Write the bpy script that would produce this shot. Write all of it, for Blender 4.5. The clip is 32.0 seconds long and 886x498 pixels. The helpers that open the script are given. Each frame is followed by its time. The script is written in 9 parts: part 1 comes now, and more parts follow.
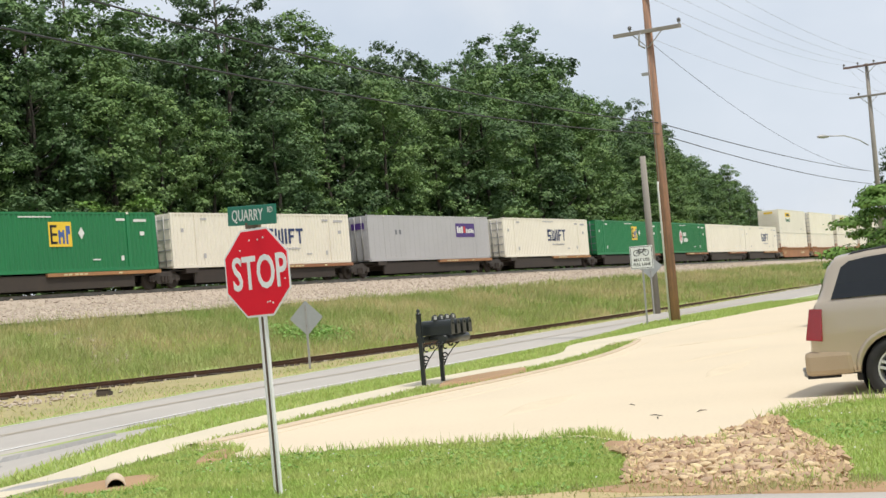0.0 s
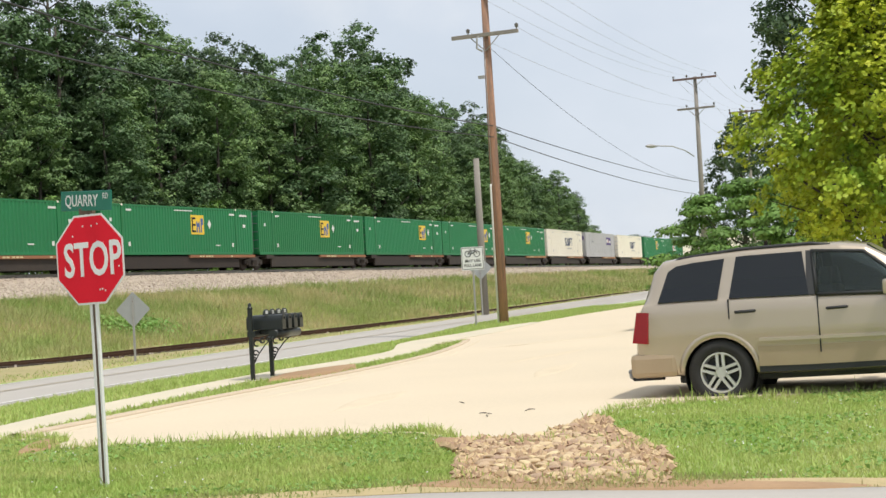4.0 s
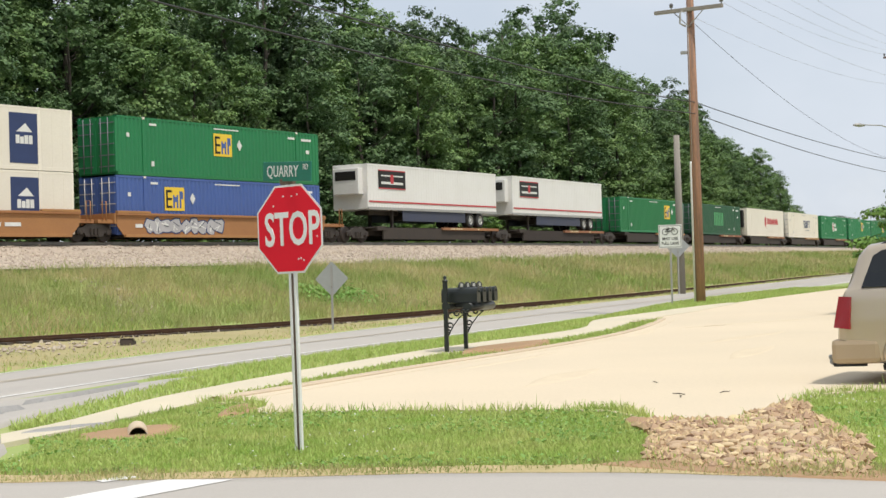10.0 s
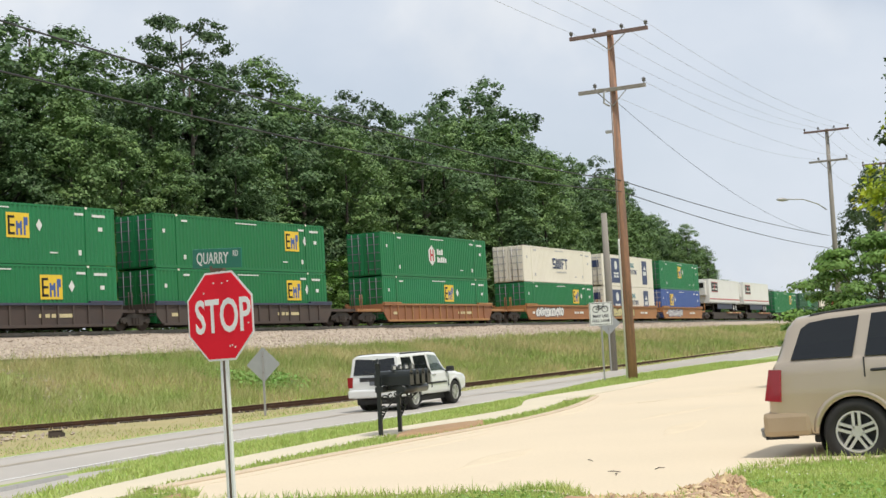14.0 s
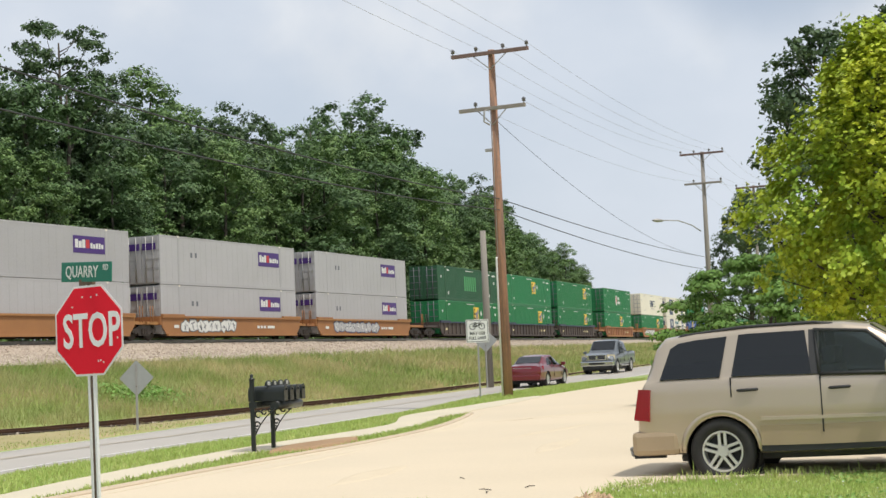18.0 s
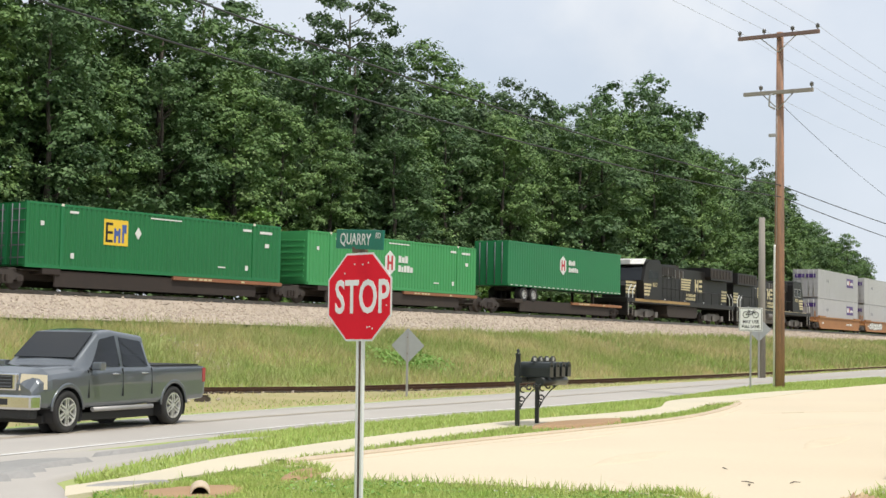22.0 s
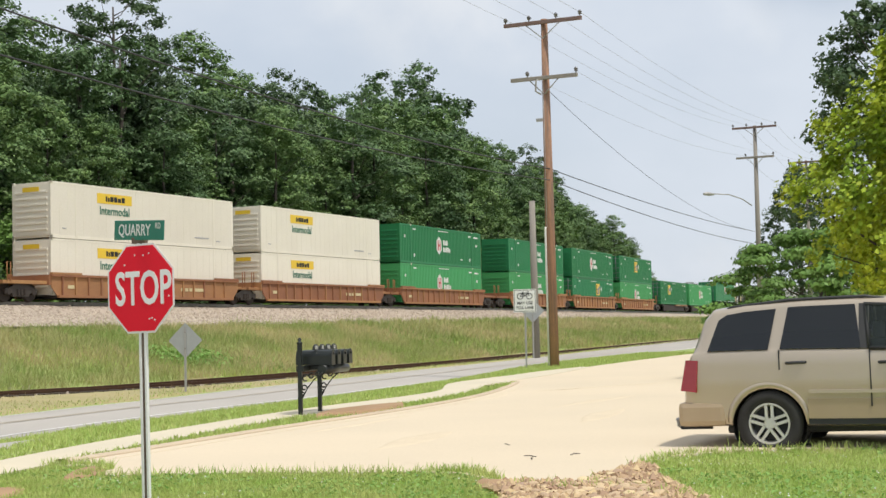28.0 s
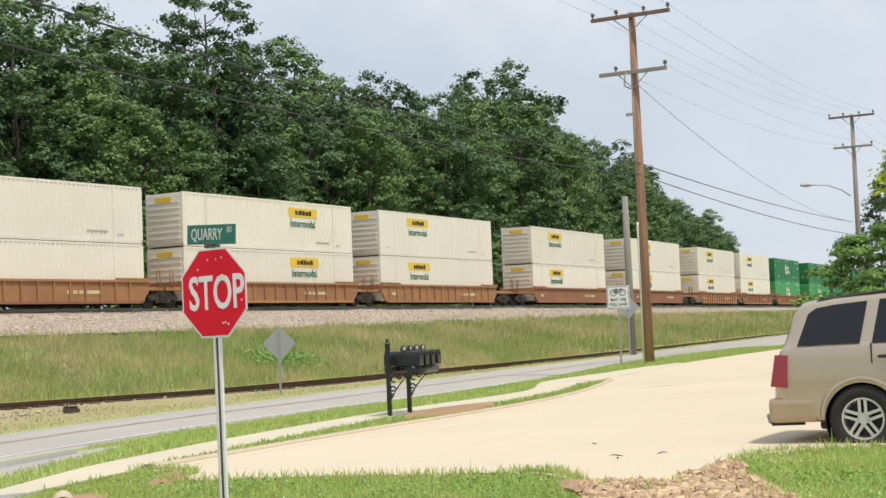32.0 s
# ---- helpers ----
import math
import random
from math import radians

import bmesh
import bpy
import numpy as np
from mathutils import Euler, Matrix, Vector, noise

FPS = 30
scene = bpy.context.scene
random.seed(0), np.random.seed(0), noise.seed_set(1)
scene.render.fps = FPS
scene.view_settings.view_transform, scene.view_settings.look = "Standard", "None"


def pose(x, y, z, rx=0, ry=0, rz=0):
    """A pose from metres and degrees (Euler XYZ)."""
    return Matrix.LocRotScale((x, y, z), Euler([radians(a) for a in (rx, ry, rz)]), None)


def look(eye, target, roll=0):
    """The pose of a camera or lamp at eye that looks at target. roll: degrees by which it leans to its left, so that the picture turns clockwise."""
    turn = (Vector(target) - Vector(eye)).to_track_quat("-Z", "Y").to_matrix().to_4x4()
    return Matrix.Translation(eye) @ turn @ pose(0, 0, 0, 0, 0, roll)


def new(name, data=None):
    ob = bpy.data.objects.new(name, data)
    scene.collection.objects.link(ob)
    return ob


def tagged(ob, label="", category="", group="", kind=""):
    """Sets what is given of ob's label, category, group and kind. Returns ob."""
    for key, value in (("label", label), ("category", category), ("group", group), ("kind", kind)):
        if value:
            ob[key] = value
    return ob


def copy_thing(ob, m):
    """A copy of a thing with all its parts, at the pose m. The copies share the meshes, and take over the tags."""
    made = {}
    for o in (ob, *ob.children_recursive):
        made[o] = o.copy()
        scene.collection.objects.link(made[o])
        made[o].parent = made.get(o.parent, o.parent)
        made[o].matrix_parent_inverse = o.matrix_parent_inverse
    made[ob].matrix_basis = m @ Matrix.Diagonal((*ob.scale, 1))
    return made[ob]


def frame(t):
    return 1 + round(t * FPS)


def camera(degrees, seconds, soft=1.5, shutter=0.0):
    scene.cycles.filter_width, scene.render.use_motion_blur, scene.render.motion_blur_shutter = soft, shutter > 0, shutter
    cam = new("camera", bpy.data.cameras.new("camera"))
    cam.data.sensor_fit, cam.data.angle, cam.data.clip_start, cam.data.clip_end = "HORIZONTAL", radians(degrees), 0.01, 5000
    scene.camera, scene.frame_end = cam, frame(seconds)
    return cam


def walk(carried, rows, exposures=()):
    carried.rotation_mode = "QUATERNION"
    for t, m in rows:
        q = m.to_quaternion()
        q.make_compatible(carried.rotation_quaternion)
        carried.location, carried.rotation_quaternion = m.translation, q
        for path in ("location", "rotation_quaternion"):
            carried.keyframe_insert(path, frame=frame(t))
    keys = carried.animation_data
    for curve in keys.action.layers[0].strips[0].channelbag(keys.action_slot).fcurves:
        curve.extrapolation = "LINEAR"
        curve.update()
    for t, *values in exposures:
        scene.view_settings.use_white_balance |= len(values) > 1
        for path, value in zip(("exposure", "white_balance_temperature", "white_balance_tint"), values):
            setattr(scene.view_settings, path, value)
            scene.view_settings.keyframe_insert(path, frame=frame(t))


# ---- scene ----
def view(x, y, z, yaw, pitch, roll):
    """Camera pose: yaw to the left from +y, pitch up, roll as look()."""
    return Matrix.Translation((x, y, z)) @ pose(0, 0, 0, 0, 0, yaw) @ pose(0, 0, 0, 90 + pitch) @ pose(0, 0, 0, 0, 0, roll)


cam = camera(32.798, 32.0, soft=1.5)
walk(cam, [
    (0, view(-0.019, -0.006, 1.407, -60.272, 2.075, -4.810)),
    (0.5, view(-0.051, 0.023, 1.405, -60.505, 1.740, -5.572)),
    (1, view(-0.049, 0.015, 1.398, -61.966, 1.339, -3.772)),
    (1.5, view(-0.043, 0.036, 1.398, -62.391, 1.435, -2.254)),
    (2, view(-0.041, 0.059, 1.395, -62.583, 1.423, -1.927)),
    (2.5, view(-0.067, 0.066, 1.395, -63.335, 2.119, -1.615)),
    (3, view(-0.081, 0.055, 1.391, -64.338, 2.265, -1.995)),
    (3.5, view(-0.103, 0.037, 1.386, -65.407, 1.724, -2.912)),
    (4, view(-0.074, 0.034, 1.384, -66.699, 1.562, -3.200)),
    (4.5, view(-0.069, 0.026, 1.383, -68.179, 1.640, -3.063)),
    (6.5, view(-0.034, 0.030, 1.384, -72.683, 2.653, -3.725)),
    (7, view(-0.080, 0.030, 1.391, -70.711, 3.834, -2.623)),
    (7.5, view(-0.041, 0.042, 1.396, -69.084, 5.572, -2.362)),
    (8, view(-0.059, 0.040, 1.393, -67.695, 5.775, -2.242)),
    (8.5, view(-0.037, 0.039, 1.391, -66.414, 4.257, -1.556)),
    (9, view(-0.060, 0.035, 1.386, -65.649, 2.957, -1.283)),
    (9.5, view(-0.033, 0.047, 1.390, -63.171, 1.612, -1.694)),
    (10, view(-0.028, 0.045, 1.390, -59.200, 0.924, -1.700)),
    (10.5, view(-0.061, 0.020, 1.391, -58.764, 2.544, -1.141)),
    (11, view(-0.053, 0.018, 1.388, -59.429, 2.861, -1.413)),
    (11.5, view(-0.033, 0.016, 1.397, -59.408, 2.568, -1.535)),
    (12, view(-0.052, 0.031, 1.391, -59.955, 4.103, -0.755)),
    (12.5, view(-0.046, 0.029, 1.393, -60.116, 4.782, -0.883)),
    (13, view(-0.056, 0.023, 1.394, -60.907, 4.699, -0.641)),
    (13.5, view(-0.030, 0.046, 1.399, -61.983, 5.083, -0.968)),
    (14, view(-0.040, 0.043, 1.397, -61.965, 3.919, -3.120)),
    (14.5, view(-0.011, 0.053, 1.407, -62.117, 1.325, -5.815)),
    (16.5, view(0.004, 0.024, 1.425, -63.298, 2.606, -1.891)),
    (17, view(0.019, 0.038, 1.420, -63.554, 3.702, -2.029)),
    (17.5, view(0.011, 0.012, 1.424, -65.423, 4.817, -2.726)),
    (18, view(-0.041, -0.013, 1.417, -66.564, 4.273, -2.478)),
    (18.5, view(-0.011, -0.033, 1.428, -65.920, 3.371, -1.063)),
    (19, view(0.034, -0.058, 1.419, -65.814, 2.707, -0.313)),
    (19.5, view(0.059, -0.041, 1.425, -63.116, 2.952, -0.318)),
    (20, view(0.088, -0.043, 1.441, -56.646, 4.426, -0.040)),
    (20.5, view(0.103, -0.050, 1.439, -52.337, 3.861, 1.328)),
    (21, view(0.082, -0.054, 1.425, -52.393, 2.398, 1.244)),
    (21.5, view(0.045, -0.045, 1.415, -53.950, 2.851, 0.929)),
    (22, view(0.032, -0.027, 1.425, -56.093, 3.567, 1.119)),
    (22.5, view(0.053, -0.025, 1.431, -57.219, 3.911, 0.417)),
    (23, view(0.033, -0.027, 1.419, -58.552, 4.631, -0.119)),
    (23.5, view(0.039, -0.004, 1.419, -60.000, 4.847, -0.538)),
    (24, view(0.019, 0.003, 1.413, -61.223, 4.167, -1.575)),
    (24.5, view(-0.012, 0.007, 1.404, -63.197, 3.167, -1.202)),
    (25, view(-0.044, 0.024, 1.396, -64.692, 4.204, 0.417)),
    (25.5, view(-0.039, 0.039, 1.408, -64.600, 3.558, 0.950)),
    (27.5, view(-0.023, -0.012, 1.389, -65.272, 3.998, -0.597)),
    (28, view(-0.062, -0.009, 1.374, -64.683, 3.191, -1.281)),
    (28.5, view(-0.016, -0.016, 1.379, -62.313, 3.193, -2.069)),
    (29, view(0.084, -0.034, 1.384, -59.071, 2.852, -2.411)),
    (29.5, view(0.141, -0.077, 1.377, -59.043, 2.642, -1.728)),
    (30, view(0.122, -0.107, 1.374, -60.635, 3.730, -1.832)),
    (30.5, view(0.154, -0.102, 1.380, -61.013, 4.473, -2.141)),
    (31, view(0.164, -0.099, 1.379, -61.417, 4.135, -1.629)),
    (31.5, view(0.192, -0.073, 1.378, -61.524, 3.489, -1.664)),
    (32, view(0.181, -0.088, 1.373, -61.000, 3.273, -2.330)),
], exposures=((0, 0.04), (4, 0.03), (7, 0.02), (8, -0.05), (9, 0.0), (13, 0.0), (17, -0.02), (18, -0.05), (19, 0.04), (20, 0.03), (21, 0.09), (22, 0.08), (23, 0.01), (25, 0.03), (28, -0.03), (32, -0.03)))


# ---- sky, sun ----
world = bpy.data.worlds.new("sky")
scene.world = world
world.use_nodes = True
wn, wl = world.node_tree.nodes, world.node_tree.links
wn.clear()
SUN_EL, SUN_AZ = 65.0, 252.0          # degrees; azimuth of the sun counted from +x towards +y
sky = wn.new("ShaderNodeTexSky")
sky.sky_type, sky.sun_disc = "NISHITA", False
sky.sun_elevation, sky.sun_rotation = radians(SUN_EL), radians(90 - SUN_AZ)
sky.air_density, sky.dust_density, sky.ozone_density = 1.0, 2.5, 1.5
co = wn.new("ShaderNodeTexCoord")
mp = wn.new("ShaderNodeMapping")
mp.inputs["Scale"].default_value = (1.0, 1.0, 1.7)
wl.new(co.outputs["Generated"], mp.inputs["Vector"])
n1 = wn.new("ShaderNodeTexNoise")
n1.inputs["Scale"].default_value, n1.inputs["Detail"].default_value, n1.inputs["Roughness"].default_value = 3.0, 6.0, 0.5
wl.new(mp.outputs["Vector"], n1.inputs["Vector"])
rp = wn.new("ShaderNodeValToRGB")
rp.color_ramp.elements[0].position, rp.color_ramp.elements[0].color = 0.32, (0.62, 0.62, 0.62, 1)
rp.color_ramp.elements[1].position, rp.color_ramp.elements[1].color = 0.60, (1, 1, 1, 1)
wl.new(n1.outputs["Fac"], rp.inputs["Fac"])
# puffs of brighter cloud in the thin veil
n2 = wn.new("ShaderNodeTexNoise")
n2.inputs["Scale"].default_value, n2.inputs["Detail"].default_value, n2.inputs["Roughness"].default_value = 5.5, 6.0, 0.5
wl.new(co.outputs["Generated"], n2.inputs["Vector"])
puff = wn.new("ShaderNodeMapRange")
puff.interpolation_type = "SMOOTHSTEP"
puff.inputs["From Min"].default_value, puff.inputs["From Max"].default_value = 0.47, 0.68
wl.new(n2.outputs["Fac"], puff.inputs["Value"])
veil = wn.new("ShaderNodeMix")
veil.data_type = "RGBA"
veil.inputs["A"].default_value, veil.inputs["B"].default_value = (5.5, 5.95, 6.6, 1), (6.8, 6.95, 7.15, 1)
wl.new(puff.outputs["Result"], veil.inputs["Factor"])
# a break in the cloud, high over the brick house
gap = wn.new("ShaderNodeVectorMath")
gap.operation = "DOT_PRODUCT"
gy_, gp_ = radians(-79.0), radians(15.5)
gap.inputs[1].default_value = (-math.sin(gy_) * math.cos(gp_), math.cos(gy_) * math.cos(gp_), math.sin(gp_))
wl.new(co.outputs["Generated"], gap.inputs[0])
frayed = wn.new("ShaderNodeMath")
frayed.operation = "MULTIPLY_ADD"
frayed.inputs[1].default_value = 0.014
wl.new(n2.outputs["Fac"], frayed.inputs[0])
wl.new(gap.outputs["Value"], frayed.inputs[2])
open_ = wn.new("ShaderNodeMapRange")
open_.interpolation_type = "SMOOTHSTEP"
open_.inputs["From Min"].default_value, open_.inputs["From Max"].default_value = 1.0035, 1.0075
open_.inputs["To Min"].default_value, open_.inputs["To Max"].default_value = 1.0, 0.5
wl.new(frayed.outputs[0], open_.inputs["Value"])
thick = wn.new("ShaderNodeMath")
thick.operation = "MULTIPLY"
wl.new(rp.outputs["Color"], thick.inputs[0])
wl.new(open_.outputs["Result"], thick.inputs[1])
cl = wn.new("ShaderNodeMix")
cl.data_type = "RGBA"
wl.new(veil.outputs["Result"], cl.inputs["B"])
wl.new(thick.outputs[0], cl.inputs["Factor"])
wl.new(sky.outputs["Color"], cl.inputs["A"])
bg = wn.new("ShaderNodeBackground")
bg.inputs["Strength"].default_value = 0.132
wl.new(cl.outputs["Result"], bg.inputs["Color"])
wo = wn.new("ShaderNodeOutputWorld")
wl.new(bg.outputs["Background"], wo.inputs["Surface"])

sun_data = bpy.data.lights.new("sun", "SUN")
sun_data.energy, sun_data.angle, sun_data.color = 3.15, radians(2.0), (1.0, 0.95, 0.87)
sun = new("sun", sun_data)
a, e = radians(SUN_AZ), radians(SUN_EL)
sun.matrix_world = look((math.cos(a) * math.cos(e) * 100, math.sin(a) * math.cos(e) * 100, math.sin(e) * 100), (0, 0, 0))


# ---- materials ----
def surf(name, c1, c2=None, rough=0.6, metal=0.0, scale=2.0, fine=40.0, bump=0.15, amount=0.5, alpha=None, rand=0.0, spec=0.5, coat=0.0, stretch=(1, 1, 1), island=0.0, trans=0.0):
    """Base colour mixed from two tones at two scales, with a fine relief. rand: shift by object; island: shift by loose piece."""
    m = bpy.data.materials.new(name)
    m.use_nodes = True
    nd, ln = m.node_tree.nodes, m.node_tree.links
    bs = nd["Principled BSDF"]
    c2 = c2 or tuple(c * 0.72 for c in c1)
    tc = nd.new("ShaderNodeTexCoord")
    mpp = nd.new("ShaderNodeMapping")
    mpp.inputs["Scale"].default_value = stretch
    ln.new(tc.outputs["Object"], mpp.inputs["Vector"])
    na, nb = nd.new("ShaderNodeTexNoise"), nd.new("ShaderNodeTexNoise")
    na.inputs["Scale"].default_value, na.inputs["Detail"].default_value = scale, 5.0
    nb.inputs["Scale"].default_value, nb.inputs["Detail"].default_value = fine, 3.0
    ln.new(mpp.outputs["Vector"], na.inputs["Vector"])
    ln.new(mpp.outputs["Vector"], nb.inputs["Vector"])
    add = nd.new("ShaderNodeMath")
    add.operation = "MULTIPLY_ADD"
    add.inputs[1].default_value, add.inputs[2].default_value = 0.45, 0.0
    ln.new(nb.outputs["Fac"], add.inputs[0])
    ad2 = nd.new("ShaderNodeMath")
    ad2.operation = "MULTIPLY_ADD"
    ad2.inputs[1].default_value = 0.55
    ln.new(na.outputs["Fac"], ad2.inputs[0])
    ln.new(add.outputs[0], ad2.inputs[2])
    mr = nd.new("ShaderNodeMapRange")
    mr.inputs["From Min"].default_value, mr.inputs["From Max"].default_value = 0.5 - 0.5 * (1.05 - amount), 0.5 + 0.5 * (1.05 - amount)
    ln.new(ad2.outputs[0], mr.inputs["Value"])
    mx = nd.new("ShaderNodeMix")
    mx.data_type = "RGBA"
    mx.inputs["A"].default_value, mx.inputs["B"].default_value = (*c1, 1), (*c2, 1)
    ln.new(mr.outputs["Result"], mx.inputs["Factor"])
    out = mx.outputs["Result"]
    if rand or island:
        src = nd.new("ShaderNodeObjectInfo").outputs["Random"] if rand else nd.new("ShaderNodeNewGeometry").outputs["Random Per Island"]
        hs = nd.new("ShaderNodeHueSaturation")
        for key, span in (("Value", 1.0), ("Hue", 0.06)):
            r2 = nd.new("ShaderNodeMapRange")
            k = (rand or island) * span
            mid = 1.0 if key == "Value" else 0.5
            r2.inputs["To Min"].default_value, r2.inputs["To Max"].default_value = mid - k, mid + k
            ln.new(src, r2.inputs["Value"])
            ln.new(r2.outputs["Result"], hs.inputs[key])
        ln.new(out, hs.inputs["Color"])
        out = hs.outputs["Color"]
    ln.new(out, bs.inputs["Base Color"])
    bs.inputs["Roughness"].default_value, bs.inputs["Metallic"].default_value = rough, metal
    bs.inputs["Specular IOR Level"].default_value = spec
    bs.inputs["Coat Weight"].default_value = coat
    if trans:
        bs.inputs["Subsurface Weight"].default_value = 0.0
        tr = nd.new("ShaderNodeBsdfTranslucent")
        ln.new(out, tr.inputs["Color"])
        ms = nd.new("ShaderNodeMixShader")
        ms.inputs["Fac"].default_value = trans
        ln.new(bs.outputs["BSDF"], ms.inputs[1])
        ln.new(tr.outputs["BSDF"], ms.inputs[2])
        ln.new(ms.outputs["Shader"], nd["Material Output"].inputs["Surface"])
    if bump:
        bp = nd.new("ShaderNodeBump")
        bp.inputs["Strength"].default_value, bp.inputs["Distance"].default_value = bump, 0.02
        ln.new(ad2.outputs[0], bp.inputs["Height"])
        ln.new(bp.outputs["Normal"], bs.inputs["Normal"])
    return m


def glassy(name, tint, mixing=0.75, rough=0.02):
    """Pane: part clear, part tinted, with a glossy face."""
    m = bpy.data.materials.new(name)
    m.use_nodes = True
    nd, ln = m.node_tree.nodes, m.node_tree.links
    bs = nd["Principled BSDF"]
    bs.inputs["Base Color"].default_value, bs.inputs["Roughness"].default_value = (*tint, 1), rough
    tp = nd.new("ShaderNodeBsdfTransparent")
    tp.inputs["Color"].default_value = (0.75, 0.8, 0.8, 1)
    ms = nd.new("ShaderNodeMixShader")
    ms.inputs["Fac"].default_value = mixing
    ln.new(tp.outputs["BSDF"], ms.inputs[1])
    ln.new(bs.outputs["BSDF"], ms.inputs[2])
    ln.new(ms.outputs["Shader"], nd["Material Output"].inputs["Surface"])
    return m


M_GRASS = surf("grass_soil", (0.24, 0.35, 0.085), (0.37, 0.38, 0.15), 0.9, scale=0.5, fine=14, bump=0.5, amount=0.6)
M_BLADE = surf("grass_blades", (0.36, 0.50, 0.11), (0.55, 0.585, 0.21), 0.7, scale=0.9, fine=3, bump=0, amount=0.75, island=0.2, trans=0.3)
M_TALL = surf("tall_grass", (0.30, 0.37, 0.11), (0.57, 0.475, 0.255), 0.8, scale=0.16, fine=0.7, bump=0, amount=0.85, island=0.12, trans=0.35)
M_WEED = surf("weed_leaves", (0.20, 0.36, 0.08), (0.29, 0.43, 0.11), 0.6, scale=0.8, fine=4, bump=0, amount=0.6, island=0.2, trans=0.3)
M_DRY = surf("dry_verge", (0.43, 0.335, 0.18), (0.28, 0.28, 0.11), 0.95, scale=0.45, fine=9, bump=0.4, amount=0.7)
M_DIRT = surf("red_soil", (0.43, 0.275, 0.15), (0.30, 0.19, 0.105), 0.95, scale=1.2, fine=30, bump=0.5, amount=0.6)
M_CONC = surf("concrete_slab", (0.685, 0.575, 0.415), (0.565, 0.48, 0.35), 0.85, scale=0.25, fine=22, bump=0.12, amount=0.45)
M_WALK = surf("pale_concrete", (0.66, 0.58, 0.42), (0.52, 0.47, 0.36), 0.85, scale=0.5, fine=25, bump=0.15, amount=0.5)
M_ASPH = surf("asphalt", (0.46, 0.425, 0.38), (0.37, 0.345, 0.31), 0.85, scale=0.25, fine=60, bump=0.3, amount=0.5)
M_KERB = surf("kerb_concrete", (0.60, 0.49, 0.35), (0.46, 0.37, 0.27), 0.9, scale=0.9, fine=30, bump=0.2, amount=0.6)
M_STAIN = surf("concrete_stain", (0.58, 0.48, 0.34), (0.68, 0.575, 0.41), 0.85, scale=1.5, fine=20, bump=0.1, amount=0.6)
M_SAND = surf("sandy_edge", (0.52, 0.39, 0.22), (0.36, 0.31, 0.14), 0.95, scale=2.2, fine=30, bump=0.4, amount=0.7)
M_SILVER = surf("car_silver", (0.55, 0.56, 0.56), (0.5, 0.51, 0.51), 0.3, metal=0.5, scale=1, fine=200, bump=0, coat=0.8)
M_TAR = surf("tar_patch", (0.24, 0.235, 0.225), (0.36, 0.345, 0.32), 0.7, scale=0.55, fine=12, bump=0.3, amount=0.6)
M_PAINTW = surf("road_paint_white", (0.80, 0.79, 0.76), (0.62, 0.61, 0.58), 0.7, scale=3, fine=40, bump=0.05)
M_PAINTY = surf("road_paint_yellow", (0.52, 0.43, 0.30), (0.42, 0.39, 0.34), 0.7, scale=3, fine=40, bump=0.05)
M_BALLAST = surf("ballast", (0.47, 0.39, 0.31), (0.36, 0.30, 0.24), 0.95, scale=1.0, fine=9, bump=0.9, amount=0.75)
M_STONE = surf("ballast_stone", (0.50, 0.42, 0.335), (0.38, 0.315, 0.25), 0.9, scale=2, fine=12, bump=0.3, island=0.2)
M_RIVER = surf("river_stone", (0.60, 0.455, 0.29), (0.44, 0.31, 0.185), 0.8, scale=6, fine=40, bump=0.3, rand=0.3)
M_RIVER2 = surf("fine_gravel", (0.55, 0.40, 0.245), (0.40, 0.275, 0.16), 0.9, scale=3, fine=22, bump=0.2, island=0.25)
M_RUST = surf("rusty_rail", (0.13, 0.065, 0.035), (0.07, 0.04, 0.03), 0.85, metal=0.3, scale=3, fine=30, bump=0.3)
M_RAIL = surf("running_rail", (0.30, 0.29, 0.28), (0.12, 0.08, 0.06), 0.35, metal=0.9, scale=2, fine=40, bump=0.1)
M_TIE = surf("sleeper_wood", (0.10, 0.075, 0.055), (0.06, 0.05, 0.04), 0.9, scale=3, fine=25, bump=0.4, rand=0.2)
M_RED = surf("sign_red", (0.74, 0.012, 0.03), (0.66, 0.01, 0.026), 0.6, spec=0.2, scale=3, fine=60, bump=0.02)
M_WHITE = surf("sign_white", (0.80, 0.80, 0.78), (0.70, 0.70, 0.68), 0.4, scale=3, fine=40, bump=0.02)
M_SGREEN = surf("sign_green", (0.005, 0.17, 0.11), (0.005, 0.14, 0.09), 0.4, scale=3, fine=40, bump=0.02)
M_ALU = surf("bare_aluminium", (0.46, 0.47, 0.47), (0.36, 0.37, 0.37), 0.5, metal=0.6, scale=4, fine=60, bump=0.05)
M_GALV = surf("galvanised_steel", (0.44, 0.43, 0.41), (0.34, 0.33, 0.32), 0.55, metal=0.5, scale=6, fine=60, bump=0.08)
M_RUSTBOLT = surf("rusty_groove", (0.17, 0.11, 0.075), (0.10, 0.08, 0.06), 0.9, scale=9, fine=60, bump=0.2)
M_CAST = surf("black_cast_metal", (0.012, 0.016, 0.015), (0.02, 0.024, 0.022), 0.35, metal=0.2, scale=8, fine=70, bump=0.1)
M_POLE = surf("pole_wood", (0.40, 0.215, 0.13), (0.19, 0.125, 0.095), 0.9, scale=2.2, fine=30, bump=0.6, stretch=(4, 4, 0.16), amount=0.85)
M_POLEG = surf("weathered_pole", (0.32, 0.29, 0.25), (0.22, 0.2, 0.18), 0.9, scale=1.5, fine=24, bump=0.5, stretch=(3, 3, 0.25), amount=0.6)
